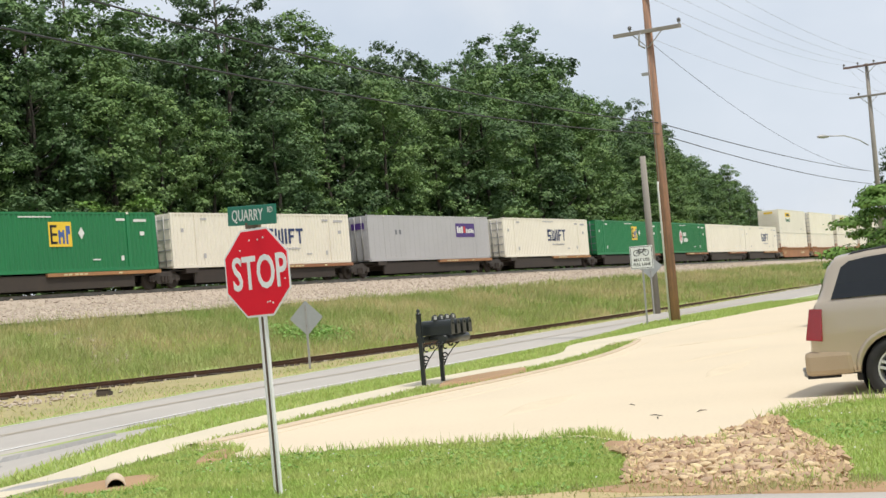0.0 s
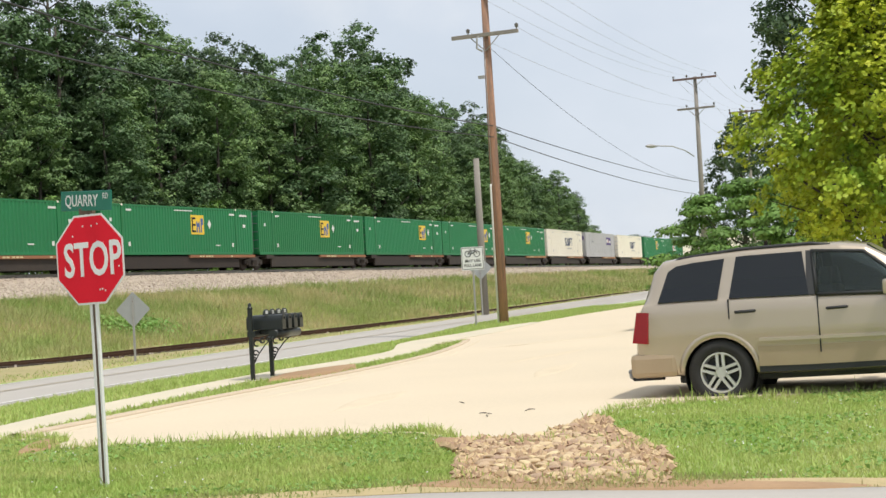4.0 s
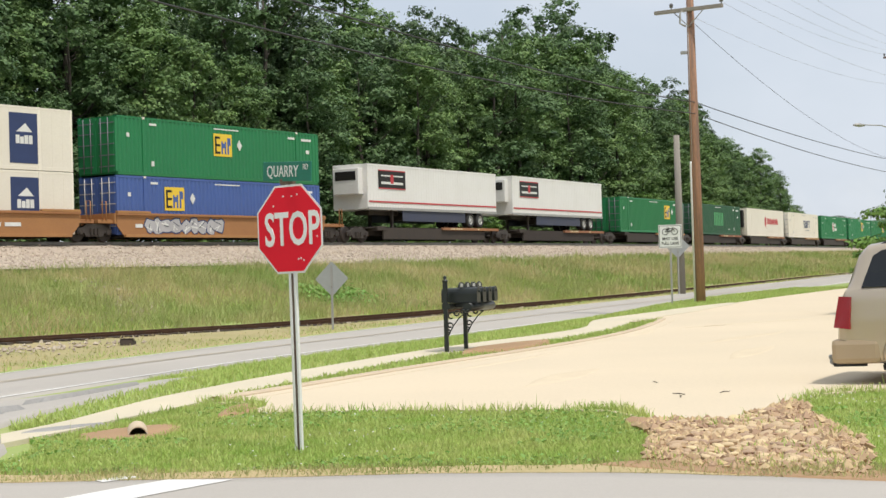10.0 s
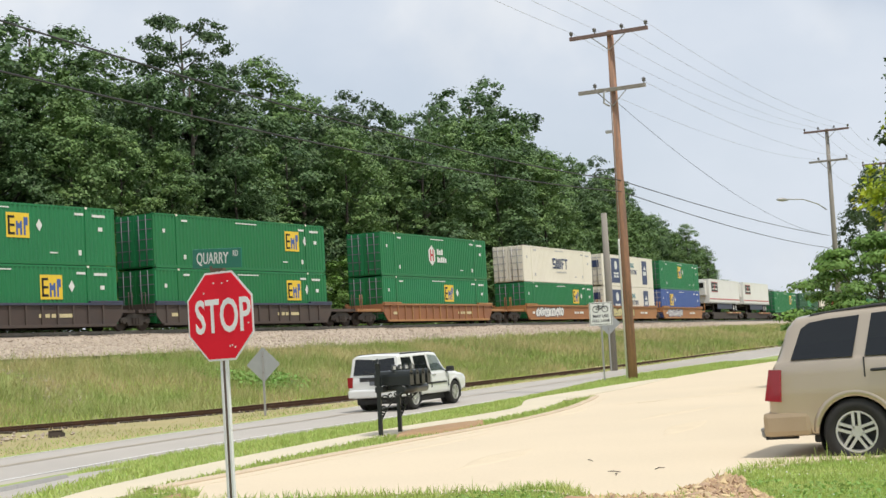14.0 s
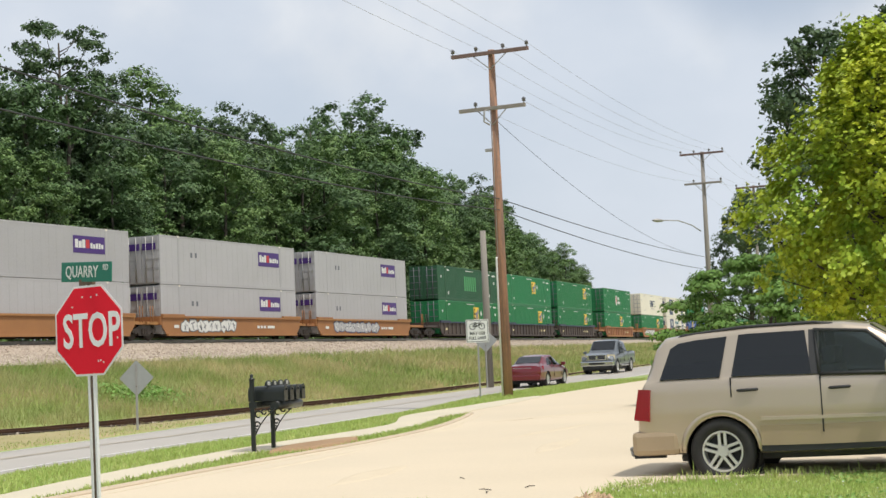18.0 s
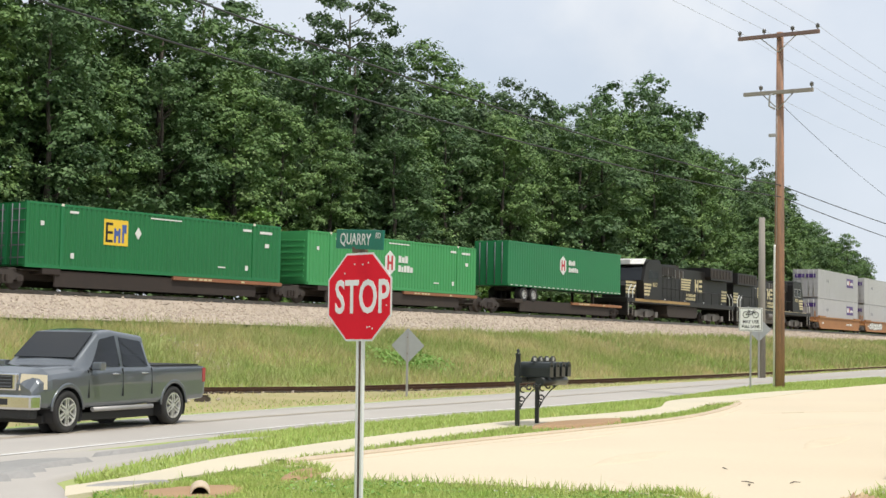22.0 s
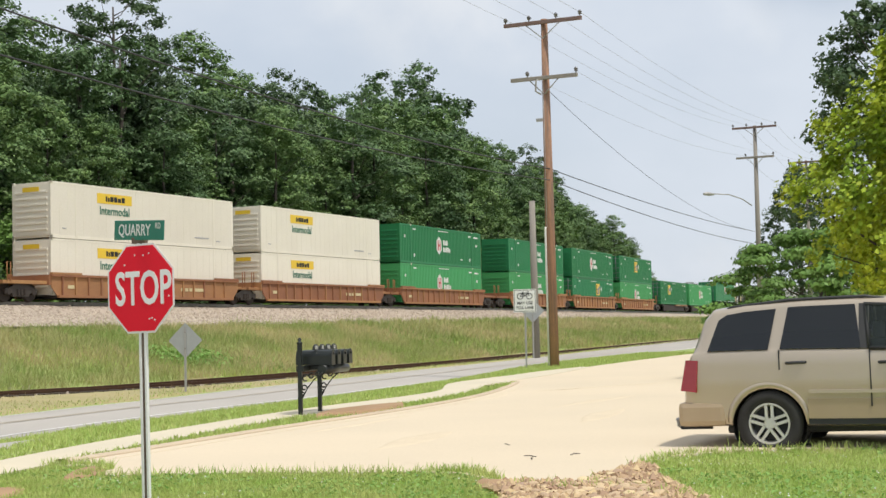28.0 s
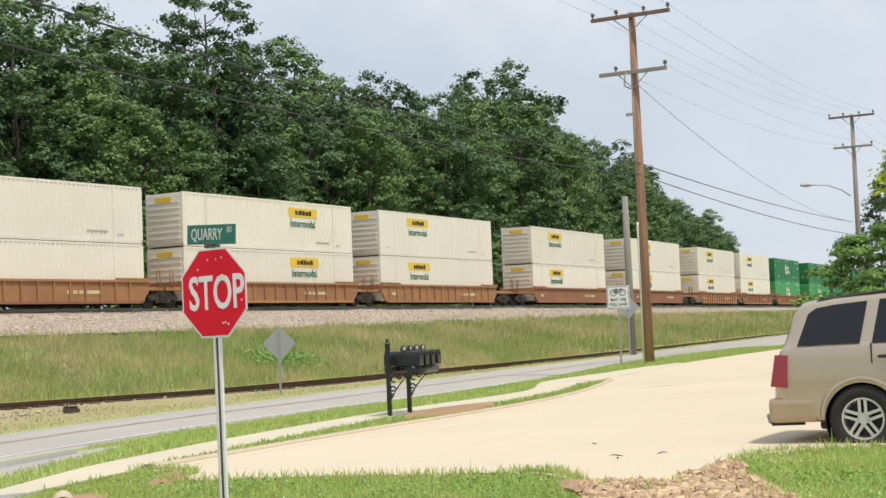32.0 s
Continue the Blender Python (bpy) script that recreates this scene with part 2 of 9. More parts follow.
M_ARM = surf("crossarm_wood", (0.22, 0.135, 0.115), (0.15, 0.11, 0.10), 0.9, scale=3, fine=30, bump=0.3)
M_WIRE = surf("wire", (0.03, 0.03, 0.032), None, 0.6, bump=0)
M_WIREL = surf("bare_wire", (0.50, 0.52, 0.54), None, 0.5, metal=0.4, bump=0)
M_CERAM = surf("insulator", (0.17, 0.165, 0.17), None, 0.25, bump=0)
M_BARK = surf("bark", (0.085, 0.07, 0.055), (0.05, 0.042, 0.036), 0.95, scale=1.2, fine=18, bump=0.6, stretch=(2, 2, 0.5))
# oak, poplar and dark: distance haze is put into the colour as extra blue
M_LEAF = [surf("leaves_%s" % n, a1, a2, 0.55, scale=0.5, fine=2.2, bump=0, amount=0.8, island=0.13, trans=0.15, spec=0.3) for n, a1, a2 in (
    ("oak", (0.06, 0.115, 0.048), (0.135, 0.22, 0.08)), ("poplar", (0.09, 0.165, 0.06), (0.205, 0.31, 0.098)),
    ("dark", (0.055, 0.102, 0.052), (0.125, 0.185, 0.082)), ("maple", (0.20, 0.32, 0.025), (0.52, 0.56, 0.04)), ("dogwood", (0.115, 0.215, 0.045), (0.18, 0.31, 0.065)),
    ("pine", (0.055, 0.10, 0.045), (0.095, 0.15, 0.06)))]
M_GREEN = surf("container_green", (0.012, 0.19, 0.06), (0.016, 0.15, 0.052), 0.5, scale=0.5, fine=12, bump=0.05, amount=0.45, rand=0.12)
M_GREENL = surf("container_light_green", (0.055, 0.32, 0.10), (0.05, 0.27, 0.09), 0.5, scale=0.5, fine=12, bump=0.05, rand=0.06)
M_GREEND = surf("container_dark_green", (0.02, 0.10, 0.045), (0.03, 0.085, 0.045), 0.6, scale=0.5, fine=12, bump=0.05, rand=0.08)
M_WHT = surf("container_white", (0.82, 0.77, 0.66), (0.70, 0.645, 0.54), 0.55, scale=0.5, fine=10, bump=0.05, amount=0.5, rand=0.05)
M_GREY = surf("container_grey", (0.45, 0.44, 0.45), (0.37, 0.36, 0.36), 0.55, scale=0.5, fine=10, bump=0.05, rand=0.07)
M_BLUE = surf("container_blue", (0.06, 0.12, 0.36), (0.06, 0.10, 0.27), 0.5, scale=0.5, fine=10, bump=0.05)
M_TRAILER = surf("trailer_white", (0.78, 0.77, 0.74), (0.66, 0.64, 0.60), 0.45, scale=0.6, fine=10, bump=0.04)
M_BLACK = surf("black_paint", (0.012, 0.0115, 0.011), (0.024, 0.021, 0.019), 0.5, spec=0.3, scale=0.8, fine=20, bump=0.05)
M_UNDER = surf("grimy_steel", (0.035, 0.03, 0.027), (0.06, 0.045, 0.035), 0.8, metal=0.2, scale=2, fine=20, bump=0.2, rand=0.15)
M_WAGON = surf("wagon_brown", (0.40, 0.185, 0.075), (0.24, 0.115, 0.06), 0.75, scale=0.9, fine=14, bump=0.15, amount=0.6, rand=0.2)
M_WAGONY = surf("wagon_yellow", (0.40, 0.19, 0.065), (0.29, 0.135, 0.055), 0.7, scale=0.9, fine=14, bump=0.12, amount=0.55, rand=0.1)
M_WAGOND = surf("wagon_dark", (0.05, 0.045, 0.045), (0.09, 0.06, 0.045), 0.75, scale=0.9, fine=14, bump=0.12, rand=0.15)
M_NAVY = surf("wagon_navy", (0.035, 0.05, 0.10), (0.06, 0.06, 0.075), 0.7, scale=0.9, fine=14, bump=0.1)
M_STEEL = surf("wheel_steel", (0.10, 0.085, 0.075), (0.06, 0.05, 0.045), 0.6, metal=0.6, scale=4, fine=30, bump=0.1)
M_TRUCK = surf("dusty_truck_grey", (0.20, 0.185, 0.165), (0.11, 0.10, 0.09), 0.8, scale=2, fine=20, bump=0.2)
M_YELLOW = surf("decal_yellow", (0.82, 0.56, 0.03), (0.72, 0.48, 0.05), 0.5, bump=0)
M_DBLUE = surf("decal_navy", (0.03, 0.05, 0.14), None, 0.5, bump=0)
M_TEAL = surf("decal_teal", (0.05, 0.26, 0.34), None, 0.5, bump=0)
M_PURPLE = surf("decal_purple", (0.075, 0.03, 0.20), None, 0.5, bump=0)
M_DRED = surf("decal_red", (0.55, 0.04, 0.05), None, 0.5, bump=0)
M_INTER = surf("decal_green", (0.02, 0.16, 0.10), None, 0.5, bump=0)
M_DWHITE = surf("decal_white", (0.78, 0.78, 0.74), None, 0.5, bump=0)
M_DGREY = surf("decal_grey", (0.16, 0.17, 0.19), None, 0.6, bump=0)
M_CREAM = surf("decal_cream", (0.66, 0.56, 0.32), None, 0.5, bump=0)
M_SILL = surf("faded_sill_yellow", (0.46, 0.30, 0.11), (0.30, 0.19, 0.08), 0.7, scale=1.5, fine=20, bump=0.05, amount=0.6)
M_PALEY = surf("decal_pale_yellow", (0.60, 0.55, 0.22), (0.45, 0.40, 0.2), 0.6, bump=0)
M_ORANGE = surf("decal_orange", (0.62, 0.28, 0.05), None, 0.5, bump=0)
M_TAN = surf("car_tan_metallic", (0.52, 0.435, 0.335), (0.485, 0.405, 0.31), 0.3, metal=0.55, scale=1, fine=300, bump=0.01, coat=0.7)
M_TANLOW = surf("car_tan_cladding", (0.46, 0.355, 0.235), (0.40, 0.30, 0.195), 0.5, metal=0.3, scale=3, fine=80, bump=0.03)
M_CARW = surf("car_white", (0.80, 0.80, 0.78), (0.74, 0.74, 0.72), 0.3, scale=1, fine=60, bump=0, coat=0.8)
M_CARR = surf("car_dark_red", (0.20, 0.012, 0.018), (0.16, 0.01, 0.015), 0.3, metal=0.35, scale=1, fine=200, bump=0, coat=0.9)
M_CARG = surf("car_gunmetal", (0.15, 0.165, 0.18), (0.125, 0.14, 0.15), 0.3, metal=0.5, scale=1, fine=200, bump=0, coat=0.9)
M_RUBBER = surf("tyre_rubber", (0.018, 0.018, 0.018), (0.035, 0.033, 0.03), 0.85, scale=6, fine=60, bump=0.1)
M_RIM = surf("alloy", (0.74, 0.73, 0.70), (0.62, 0.61, 0.59), 0.35, metal=0.7, scale=5, fine=60, bump=0.02)
M_CHROME = surf("chrome", (0.75, 0.75, 0.75), None, 0.12, metal=1.0, bump=0)
M_PLASTIC = surf("black_plastic", (0.02, 0.02, 0.021), (0.03, 0.03, 0.03), 0.6, scale=6, fine=90, bump=0.05)
M_LAMPR = surf("lamp_red", (0.34, 0.008, 0.02), (0.26, 0.008, 0.014), 0.15, bump=0, coat=0.6)
M_LAMPC = surf("lamp_clear", (0.66, 0.58, 0.40), None, 0.1, bump=0, coat=0.8)
M_LAMPA = surf("lamp_amber", (0.7, 0.25, 0.03), None, 0.15, bump=0)
M_GLASSD = glassy("dark_window", (0.012, 0.014, 0.016), 0.93)
M_GLASS = glassy("clear_window", (0.05, 0.06, 0.055), 0.3)
M_BRICK = surf("brick_face", (0.30, 0.10, 0.07), (0.22, 0.075, 0.055), 0.9, scale=3, fine=40, bump=0.3, rand=0.15)
M_MORTAR = surf("mortar", (0.42, 0.36, 0.31), None, 0.95, scale=3, fine=40, bump=0.3)
M_SHINGLE = surf("roof_shingle", (0.26, 0.20, 0.15), (0.20, 0.155, 0.12), 0.95, scale=2, fine=30, bump=0.4)
M_BLACKT = surf("letter_black", (0.015, 0.015, 0.015), None, 0.6, bump=0)


# ---- mesh helpers ----
def link(name, bm, material, parent=None, smooth=False, label=""):
    me = bpy.data.meshes.new(name)
    bm.to_mesh(me)
    bm.free()
    for mm in (material if isinstance(material, (list, tuple)) else [material]):
        me.materials.append(mm)
    if smooth:
        me.polygons.foreach_set("use_smooth", [True] * len(me.polygons))
    ob = new(name, me)
    if parent:
        ob.parent = parent
    if label:
        tagged(ob, label)
    return ob


def part(name, bm, material, parent, label="", smooth=False):
    return link(name, bm, material, parent, smooth, label)


def thing(name, m, label, category, group="", kind=""):
    ob = new(name)
    ob.matrix_basis = m
    ob.empty_display_size = 0.2
    return tagged(ob, label, category, group, kind)


def box(bm, x0, x1, y0, y1, z0, z1, bevel=0.0, m=None, mat=0):
    r = bmesh.ops.create_cube(bm, size=1.0)
    vs = r["verts"]
    bmesh.ops.scale(bm, vec=(x1 - x0, y1 - y0, z1 - z0), verts=vs)
    bmesh.ops.translate(bm, vec=((x0 + x1) / 2, (y0 + y1) / 2, (z0 + z1) / 2), verts=vs)
    if bevel:
        es = {e for v in vs for e in v.link_edges}
        rr = bmesh.ops.bevel(bm, geom=list(es), offset=bevel, segments=2, affect="EDGES", profile=0.6)
        vs = list({v for f in rr["faces"] for v in f.verts} | {v for v in vs if v.is_valid})
    if m is not None:
        bmesh.ops.transform(bm, matrix=m, verts=vs)
    if mat:
        for v in vs:
            for f in v.link_faces:
                f.material_index = mat
    return vs


def boxes(*specs, bevel=0.0):
    bm = bmesh.new()
    for s in specs:
        box(bm, *s, bevel=bevel)
    return bm


def tube(bm, pts, radii, sides=8, caps=True):
    """A round bar through points; radii one number or one for each point."""
    pts = [Vector(p) for p in pts]
    if not isinstance(radii, (list, tuple)):
        radii = [radii] * len(pts)
    rings = []
    for i, p in enumerate(pts):
        d = (pts[min(i + 1, len(pts) - 1)] - pts[max(i - 1, 0)]).normalized()
        u = d.orthogonal().normalized() if i == 0 else (u - d * u.dot(d)).normalized()
        w = d.cross(u)
        rings.append([bm.verts.new(p + (u * math.cos(k * 2 * math.pi / sides) + w * math.sin(k * 2 * math.pi / sides)) * radii[i]) for k in range(sides)])
    for a_, b_ in zip(rings, rings[1:]):
        for k in range(sides):
            bm.faces.new((a_[k], a_[(k + 1) % sides], b_[(k + 1) % sides], b_[k])).smooth = True
    if caps:
        bm.faces.new(rings[0][::-1])
        bm.faces.new(rings[-1])
    return rings


def bar(pts, radii, sides=8):
    bm = bmesh.new()
    tube(bm, pts, radii, sides)
    return bm


def loft(bm, rings, close=True, caps=True):
    """Skin through rings of points, all of one length."""
    vs = [[bm.verts.new(p) for p in r] for r in rings]
    n = len(vs[0])
    for a_, b_ in zip(vs, vs[1:]):
        for k in range(n if close else n - 1):
            bm.faces.new((a_[k], a_[(k + 1) % n], b_[(k + 1) % n], b_[k]))
    if caps and close:
        bm.faces.new(vs[0][::-1])
        bm.faces.new(vs[-1])
    return vs


def extrude(bm, outline, y0, y1, mat=0):
    """A plate from an outline of (x, z), between y0 and y1."""
    a_ = [bm.verts.new((x, y0, z)) for x, z in outline]
    b_ = [bm.verts.new((x, y1, z)) for x, z in outline]
    n = len(a_)
    fs = [bm.faces.new(a_), bm.faces.new(b_[::-1])]
    for k in range(n):
        fs.append(bm.faces.new((a_[k], b_[k], b_[(k + 1) % n], a_[(k + 1) % n])))
    for f in fs:
        f.material_index = mat
    return a_ + b_


def plate(outline, y0, y1):
    bm = bmesh.new()
    extrude(bm, outline, y0, y1)
    bmesh.ops.recalc_face_normals(bm, faces=bm.faces)
    return bm


def lettering(text, size, m, material, parent, name="lettering", bold=0.0, sx=1.0, thick=0.003, label=""):
    """Built-in font, as a thin mesh. Text runs along local x with local y up."""
    cu = bpy.data.curves.new(name, "FONT")
    cu.body, cu.size, cu.align_x, cu.align_y, cu.extrude, cu.offset = text, size, "CENTER", "CENTER", thick, bold
    cu.resolution_u = 3
    tmp = new("tmp", cu)
    dg = bpy.context.evaluated_depsgraph_get()
    me = bpy.data.meshes.new_from_object(tmp.evaluated_get(dg))
    bpy.data.objects.remove(tmp)
    me.name = name
    me.transform(m @ Matrix.Diagonal((sx, 1, 1, 1)))
    me.materials.clear()
    me.materials.append(material)
    ob = new(name, me)
    ob.parent = parent
    if label:
        tagged(ob, label)
    return ob


# ---- the line of the railway ----
V_TRAIN = 22.96
RAIL_Z = 3.42


def _line():
    s, x, y, rows = -780.0, 0.0, 0.0, []
    while s < 1500:
        u = min(max(s, 20.0), 205.0) - 70.0
        th = radians(-1.56) + 0.002017 * u - 8.96e-6 * u * u
        rows.append((s, x, y, th))
        x, y, s = x + math.cos(th), y + math.sin(th), s + 1.0
    rows = np.array(rows)
    i = int(70 + 780)
    rows[:, 1] += 70 - rows[i, 1]
    rows[:, 2] += 52.1 - rows[i, 2]
    return rows


LINE = _line()


def track_at(s, off=0.0, z=0.0):
    """Pose on the track: x ahead along it, y to its far side."""
    x, y, th = (float(np.interp(s, LINE[:, 0], LINE[:, k])) for k in (1, 2, 3))
    return pose(x - off * math.sin(th), y + off * math.cos(th), z, 0, 0, math.degrees(th))


def track_y(x):
    return float(np.interp(x, LINE[:, 1], LINE[:, 2]))


def bend(x):
    return track_y(x) - 52.1


# ---- ground ----
def lerp_pts(v, xs, ys):
    return float(np.interp(v, xs, ys))


def smooth01(v):
    v = min(max(v, 0.0), 1.0)
    return v * v * (3 - 2 * v)


ROAD_X = (-60, -10, 5, 13.6, 20, 25.5, 32, 40, 50, 64, 80, 100, 150, 220, 320)
ROAD_N = (14.0, 15.2, 16.6, 17.7, 19.2, 20.3, 21.0, 21.1, 21.2, 21.7, 22.7, 24.3, 28.2, 35, 47)
ROAD_F = (19.5, 20.5, 21.6, 22.5, 23.6, 24.7, 25.8, 26.5, 26.8, 27.2, 28.0, 29.2, 33.0, 40, 52)
SPUR_Y = 30.5


def road_f(x):
    return lerp_pts(x, ROAD_X, ROAD_F)


def road_n(x):
    return lerp_pts(x, ROAD_X, ROAD_N)


def road_z(x):
    return lerp_pts(x, (0, 20, 35, 45, 55, 65, 80, 100, 150, 220), (-0.50, -0.45, -0.38, -0.25, -0.10, 0.0, 0.2, 0.42, 0.85, 1.2))


def spur_z(x):
    """Ground under the siding."""
    return lerp_pts(x, (20, 30, 44, 65, 100, 150, 220), (-0.30, -0.30, -0.38, -0.20, 0.26, 0.64, 1.0))


def verge_y(x):
    """Where the lot's level ends and the verge falls to the road."""
    return lerp_pts(x, (0, 8, 10, 13, 17, 22, 27, 33, 40, 46, 60, 100), (9.5, 10.0, 10.9, 12.0, 13.0, 14.1, 14.7, 15.9, 17.2, 18.6, 19.5, 22.0))


def lot_z(x, y):
    z = lerp_pts(x, (28, 40, 50, 60, 100, 150, 300), (0.0, 0.07, 0.25, 0.30, 0.50, 0.90, 1.2))
    z += 0.34 * smooth01((x - 26) / 7) * smooth01((7.0 - y) / 3.5) * smooth01((75 - x) / 15)
    return z + 0.015 * smooth01((6.5 - y) / 3.0) * smooth01((x - 8) / 5)


def gz(x, y):
    """Height of the ground."""
    rn, rf, v = road_n(x), road_f(x), verge_y(x)
    if y <= v:
        return lot_z(x, y)
    rz = road_z(x)
    if y <= rn:
        return lot_z(x, y) + (rz - lot_z(x, y)) * smooth01((y - v) / max(rn - v, 0.5))
    if y <= rf:
        return rz
    sz, w, sy = spur_z(x), y - bend(x), SPUR_Y
    ys = sy + bend(x)
    if y <= ys:
        return rz + (sz - rz) * smooth01((y - rf) / max(ys - rf, 0.5))
    top = 2.75 - sz
    return sz + lerp_pts(w, (sy, sy + 1.6, sy + 3.6, 41.0, 43.3, 45.7, 46.5, 48, 60, 66, 110), (0, 0.03, 0.35, top * 0.62, top * 0.68, top * 0.73, top * 0.75, top * 0.8, top * 0.95, top + 0.5, top + 2.5))


def sheet(name, xs, ys, f, material, label, category="", lift=0.0, mask=None):
    bm = bmesh.new()
    vs = {}
    for i, x in enumerate(xs):
        for j, y in enumerate(ys):
            p = f(x, y)
            vs[i, j] = bm.verts.new((p[0], p[1], p[2] + lift))
    for i in range(len(xs) - 1):
        for j in range(len(ys) - 1):
            if mask is None or mask(xs[i], ys[j]):
                bm.faces.new((vs[i, j], vs[i + 1, j], vs[i + 1, j + 1], vs[i, j + 1])).smooth = True
    ob = link(name, bm, material)
    return tagged(ob, label, category or name, kind="structure")


def steps(*pieces):
    out = []
    for a_, b_, n in pieces:
        out += [a_ + (b_ - a_) * k / n for k in range(n)]
    return out + [pieces[-1][1]]


def ground_point(x, y):
    w = y + (bend(x) if y > 28 else bend(x) * smooth01((y - 16) / 12))
    z = gz(x, w)
    if 7 < x < 60 and y < 40:
        z += 0.05 * noise.noise((x * 0.5, y * 0.5, 0)) * (0 if y < 30 else 1)
    if y > 32:
        z += 0.18 * noise.noise((x * 0.22, y * 0.3, 3)) + 0.08 * noise.noise((x * 0.9, y * 0.9, 5)) if y < 45 else 0
    return x, w, z


sheet("ground", steps((-3000, -200, 8), (-200, 0, 20), (0, 130, 130), (130, 320, 60), (320, 4000, 10)),
      steps((-3000, -60, 6), (-60, 0, 14), (0, 28, 56), (28, 50, 44), (50, 66, 8), (66, 120, 6), (120, 4000, 6)), ground_point, M_GRASS,
      "green grassy ground rising to a railway embankment", "ground")


RX = steps((-60, 0, 15), (0, 100, 80), (100, 320, 40))
sheet("road", RX, [0, 0.012] + [k / 8 for k in range(1, 8)] + [0.988, 1], lambda x, v: (x, road_n(x) + (road_f(x) - road_n(x)) * v, road_z(x) + 0.05 * (1 - (2 * v - 1) ** 2) - (0.1 if v in (0, 1) else 0)), M_ASPH,
      "grey worn asphalt two-lane road with faded lines", "road", 0.03)
for nm, v0, wd, mat_, lb in (("edge_line", 0.06, 0.12, M_PAINTW, "thin white edge line"), ("edge_line", 0.955, 0.06, M_PAINTW, "thin white edge line"),
                             ("centre_line", 0.48, 0.10, M_PAINTY, "double yellow centre line"), ("centre_line", 0.52, 0.10, M_PAINTY, "double yellow centre line")):
    sheet(nm, RX, (0, 1), lambda x, k, v0=v0, wd=wd: (x, road_n(x) + (road_f(x) - road_n(x)) * v0 + wd * (k - 0.5), road_z(x) + 0.05 * (1 - (2 * v0 - 1) ** 2)), mat_, lb, "road marking", 0.036)



SIDE_Y = (-40, 1, 3, 4.2, 5.3, 7.0, 8.2, 8.8, 9.12, 9.58, 10.49, 11.19, 11.7, 12.42, 13.02, 13.48, 13.85, 14.6, 15.6, 17.2)
SIDE_E = (9.8, 9.5, 9.35, 9.2, 8.8, 7.9, 7.3, 7.35, 8.15, 8.86, 9.62, 10.1, 11.02, 12.28, 13.55, 14.45, 15.15, 16.4, 18.1, 20.8)


def side_point(u, y):
    e = lerp_pts(y, SIDE_Y, SIDE_E)
    x = -1.0 + (e + 1.0) * u
    return x, y, gz(x, y) - (0.12 if u > 0.999 else 0)


sheet("side_road", steps((0, 0.996, 30)) + [1.0], steps((-40, -2, 30), (-2, 18.2, 90)), side_point, M_ASPH, "cracked grey asphalt side road meeting the main road", "road", 0.04)


def slab(name, pts, material, label, category, lift=0.03, thick=0.12, parent=None):
    """A paved area from its outline."""
    bm = bmesh.new()
    top = [bm.verts.new((x, y, gz(x, y) + lift)) for x, y in pts]
    f = bm.faces.new(top)
    f.normal_update()
    if f.normal.z < 0:
        f.normal_flip()
    bmesh.ops.triangulate(bm, faces=[f])
    low = [bm.verts.new((x, y, gz(x, y) + lift - thick)) for x, y in pts]
    n = len(pts)
    for k in range(n):
        bm.faces.new((top[k], top[(k + 1) % n], low[(k + 1) % n], low[k]))
    bmesh.ops.recalc_face_normals(bm, faces=bm.faces)
    return tagged(link(name, bm, material), label, category, kind="structure")


def smooth_line(pts, n=5):
    """Catmull-Rom through points."""
    out = []
    for i in range(len(pts) - 1):
        p0, p1, p2, p3 = (Vector(pts[min(max(k, 0), len(pts) - 1)]) for k in (i - 1, i, i + 1, i + 2))
        for k in range(n):
            t = k / n
            q = 0.5 * ((2 * p1) + (p2 - p0) * t + (2 * p0 - 5 * p1 + 4 * p2 - p3) * t * t + (3 * p1 - p0 - 3 * p2 + p3) * t ** 3)
            out.append(tuple(q))
    return out + [tuple(pts[-1])]


# outline of the lot, its verge island and the pavement
LOT_NEAR = smooth_line([(12.97, 10.96), (13.16, 10.63), (12.77, 9.96), (12.01, 9.74), (12.27, 9.16), (12.73, 8.1), (12.92, 7.08), (13.18, 6.35), (13.15, 5.98), (12.65, 5.53), (11.98, 4.98), (11.93, 4.45), (12.74, 4.41), (13.42, 4.58), (14.23, 4.62), (15.35, 4.6), (15.93, 4.02), (16.35, 3.23), (16.88, 2.06), (17.83, 0.89), (19, -3), (21, -12)])
ISL_LOT = smooth_line([(13.3, 11.05), (14.9, 11.2), (18.2, 11.6), (22.8, 12.0), (26.0, 12.4), (29.7, 13.1), (33.0, 14.0), (35.3, 14.75)])
ISL_WALK = smooth_line([(35.3, 14.75), (33.7, 14.75), (30.5, 13.9), (27.4, 13.35), (25.1, 13.1), (22.1, 13.05), (20.1, 12.7), (15.7, 11.75), (13.5, 11.15)])
WALK_FAR = smooth_line([(9.7, 10.6), (10.8, 10.9), (13.1, 11.85), (14.6, 12.3), (17.1, 12.95), (21.8, 13.9), (25.1, 14.35), (27.6, 14.5), (31.0, 14.9), (34.8, 16.4), (38, 16.8), (42, 16.9), (45, 16.6)])
WALK_NEAR = [(9.1, 9.95), (10.25, 10.2), (11.0, 10.45), (11.9, 10.68), (12.97, 10.95)]


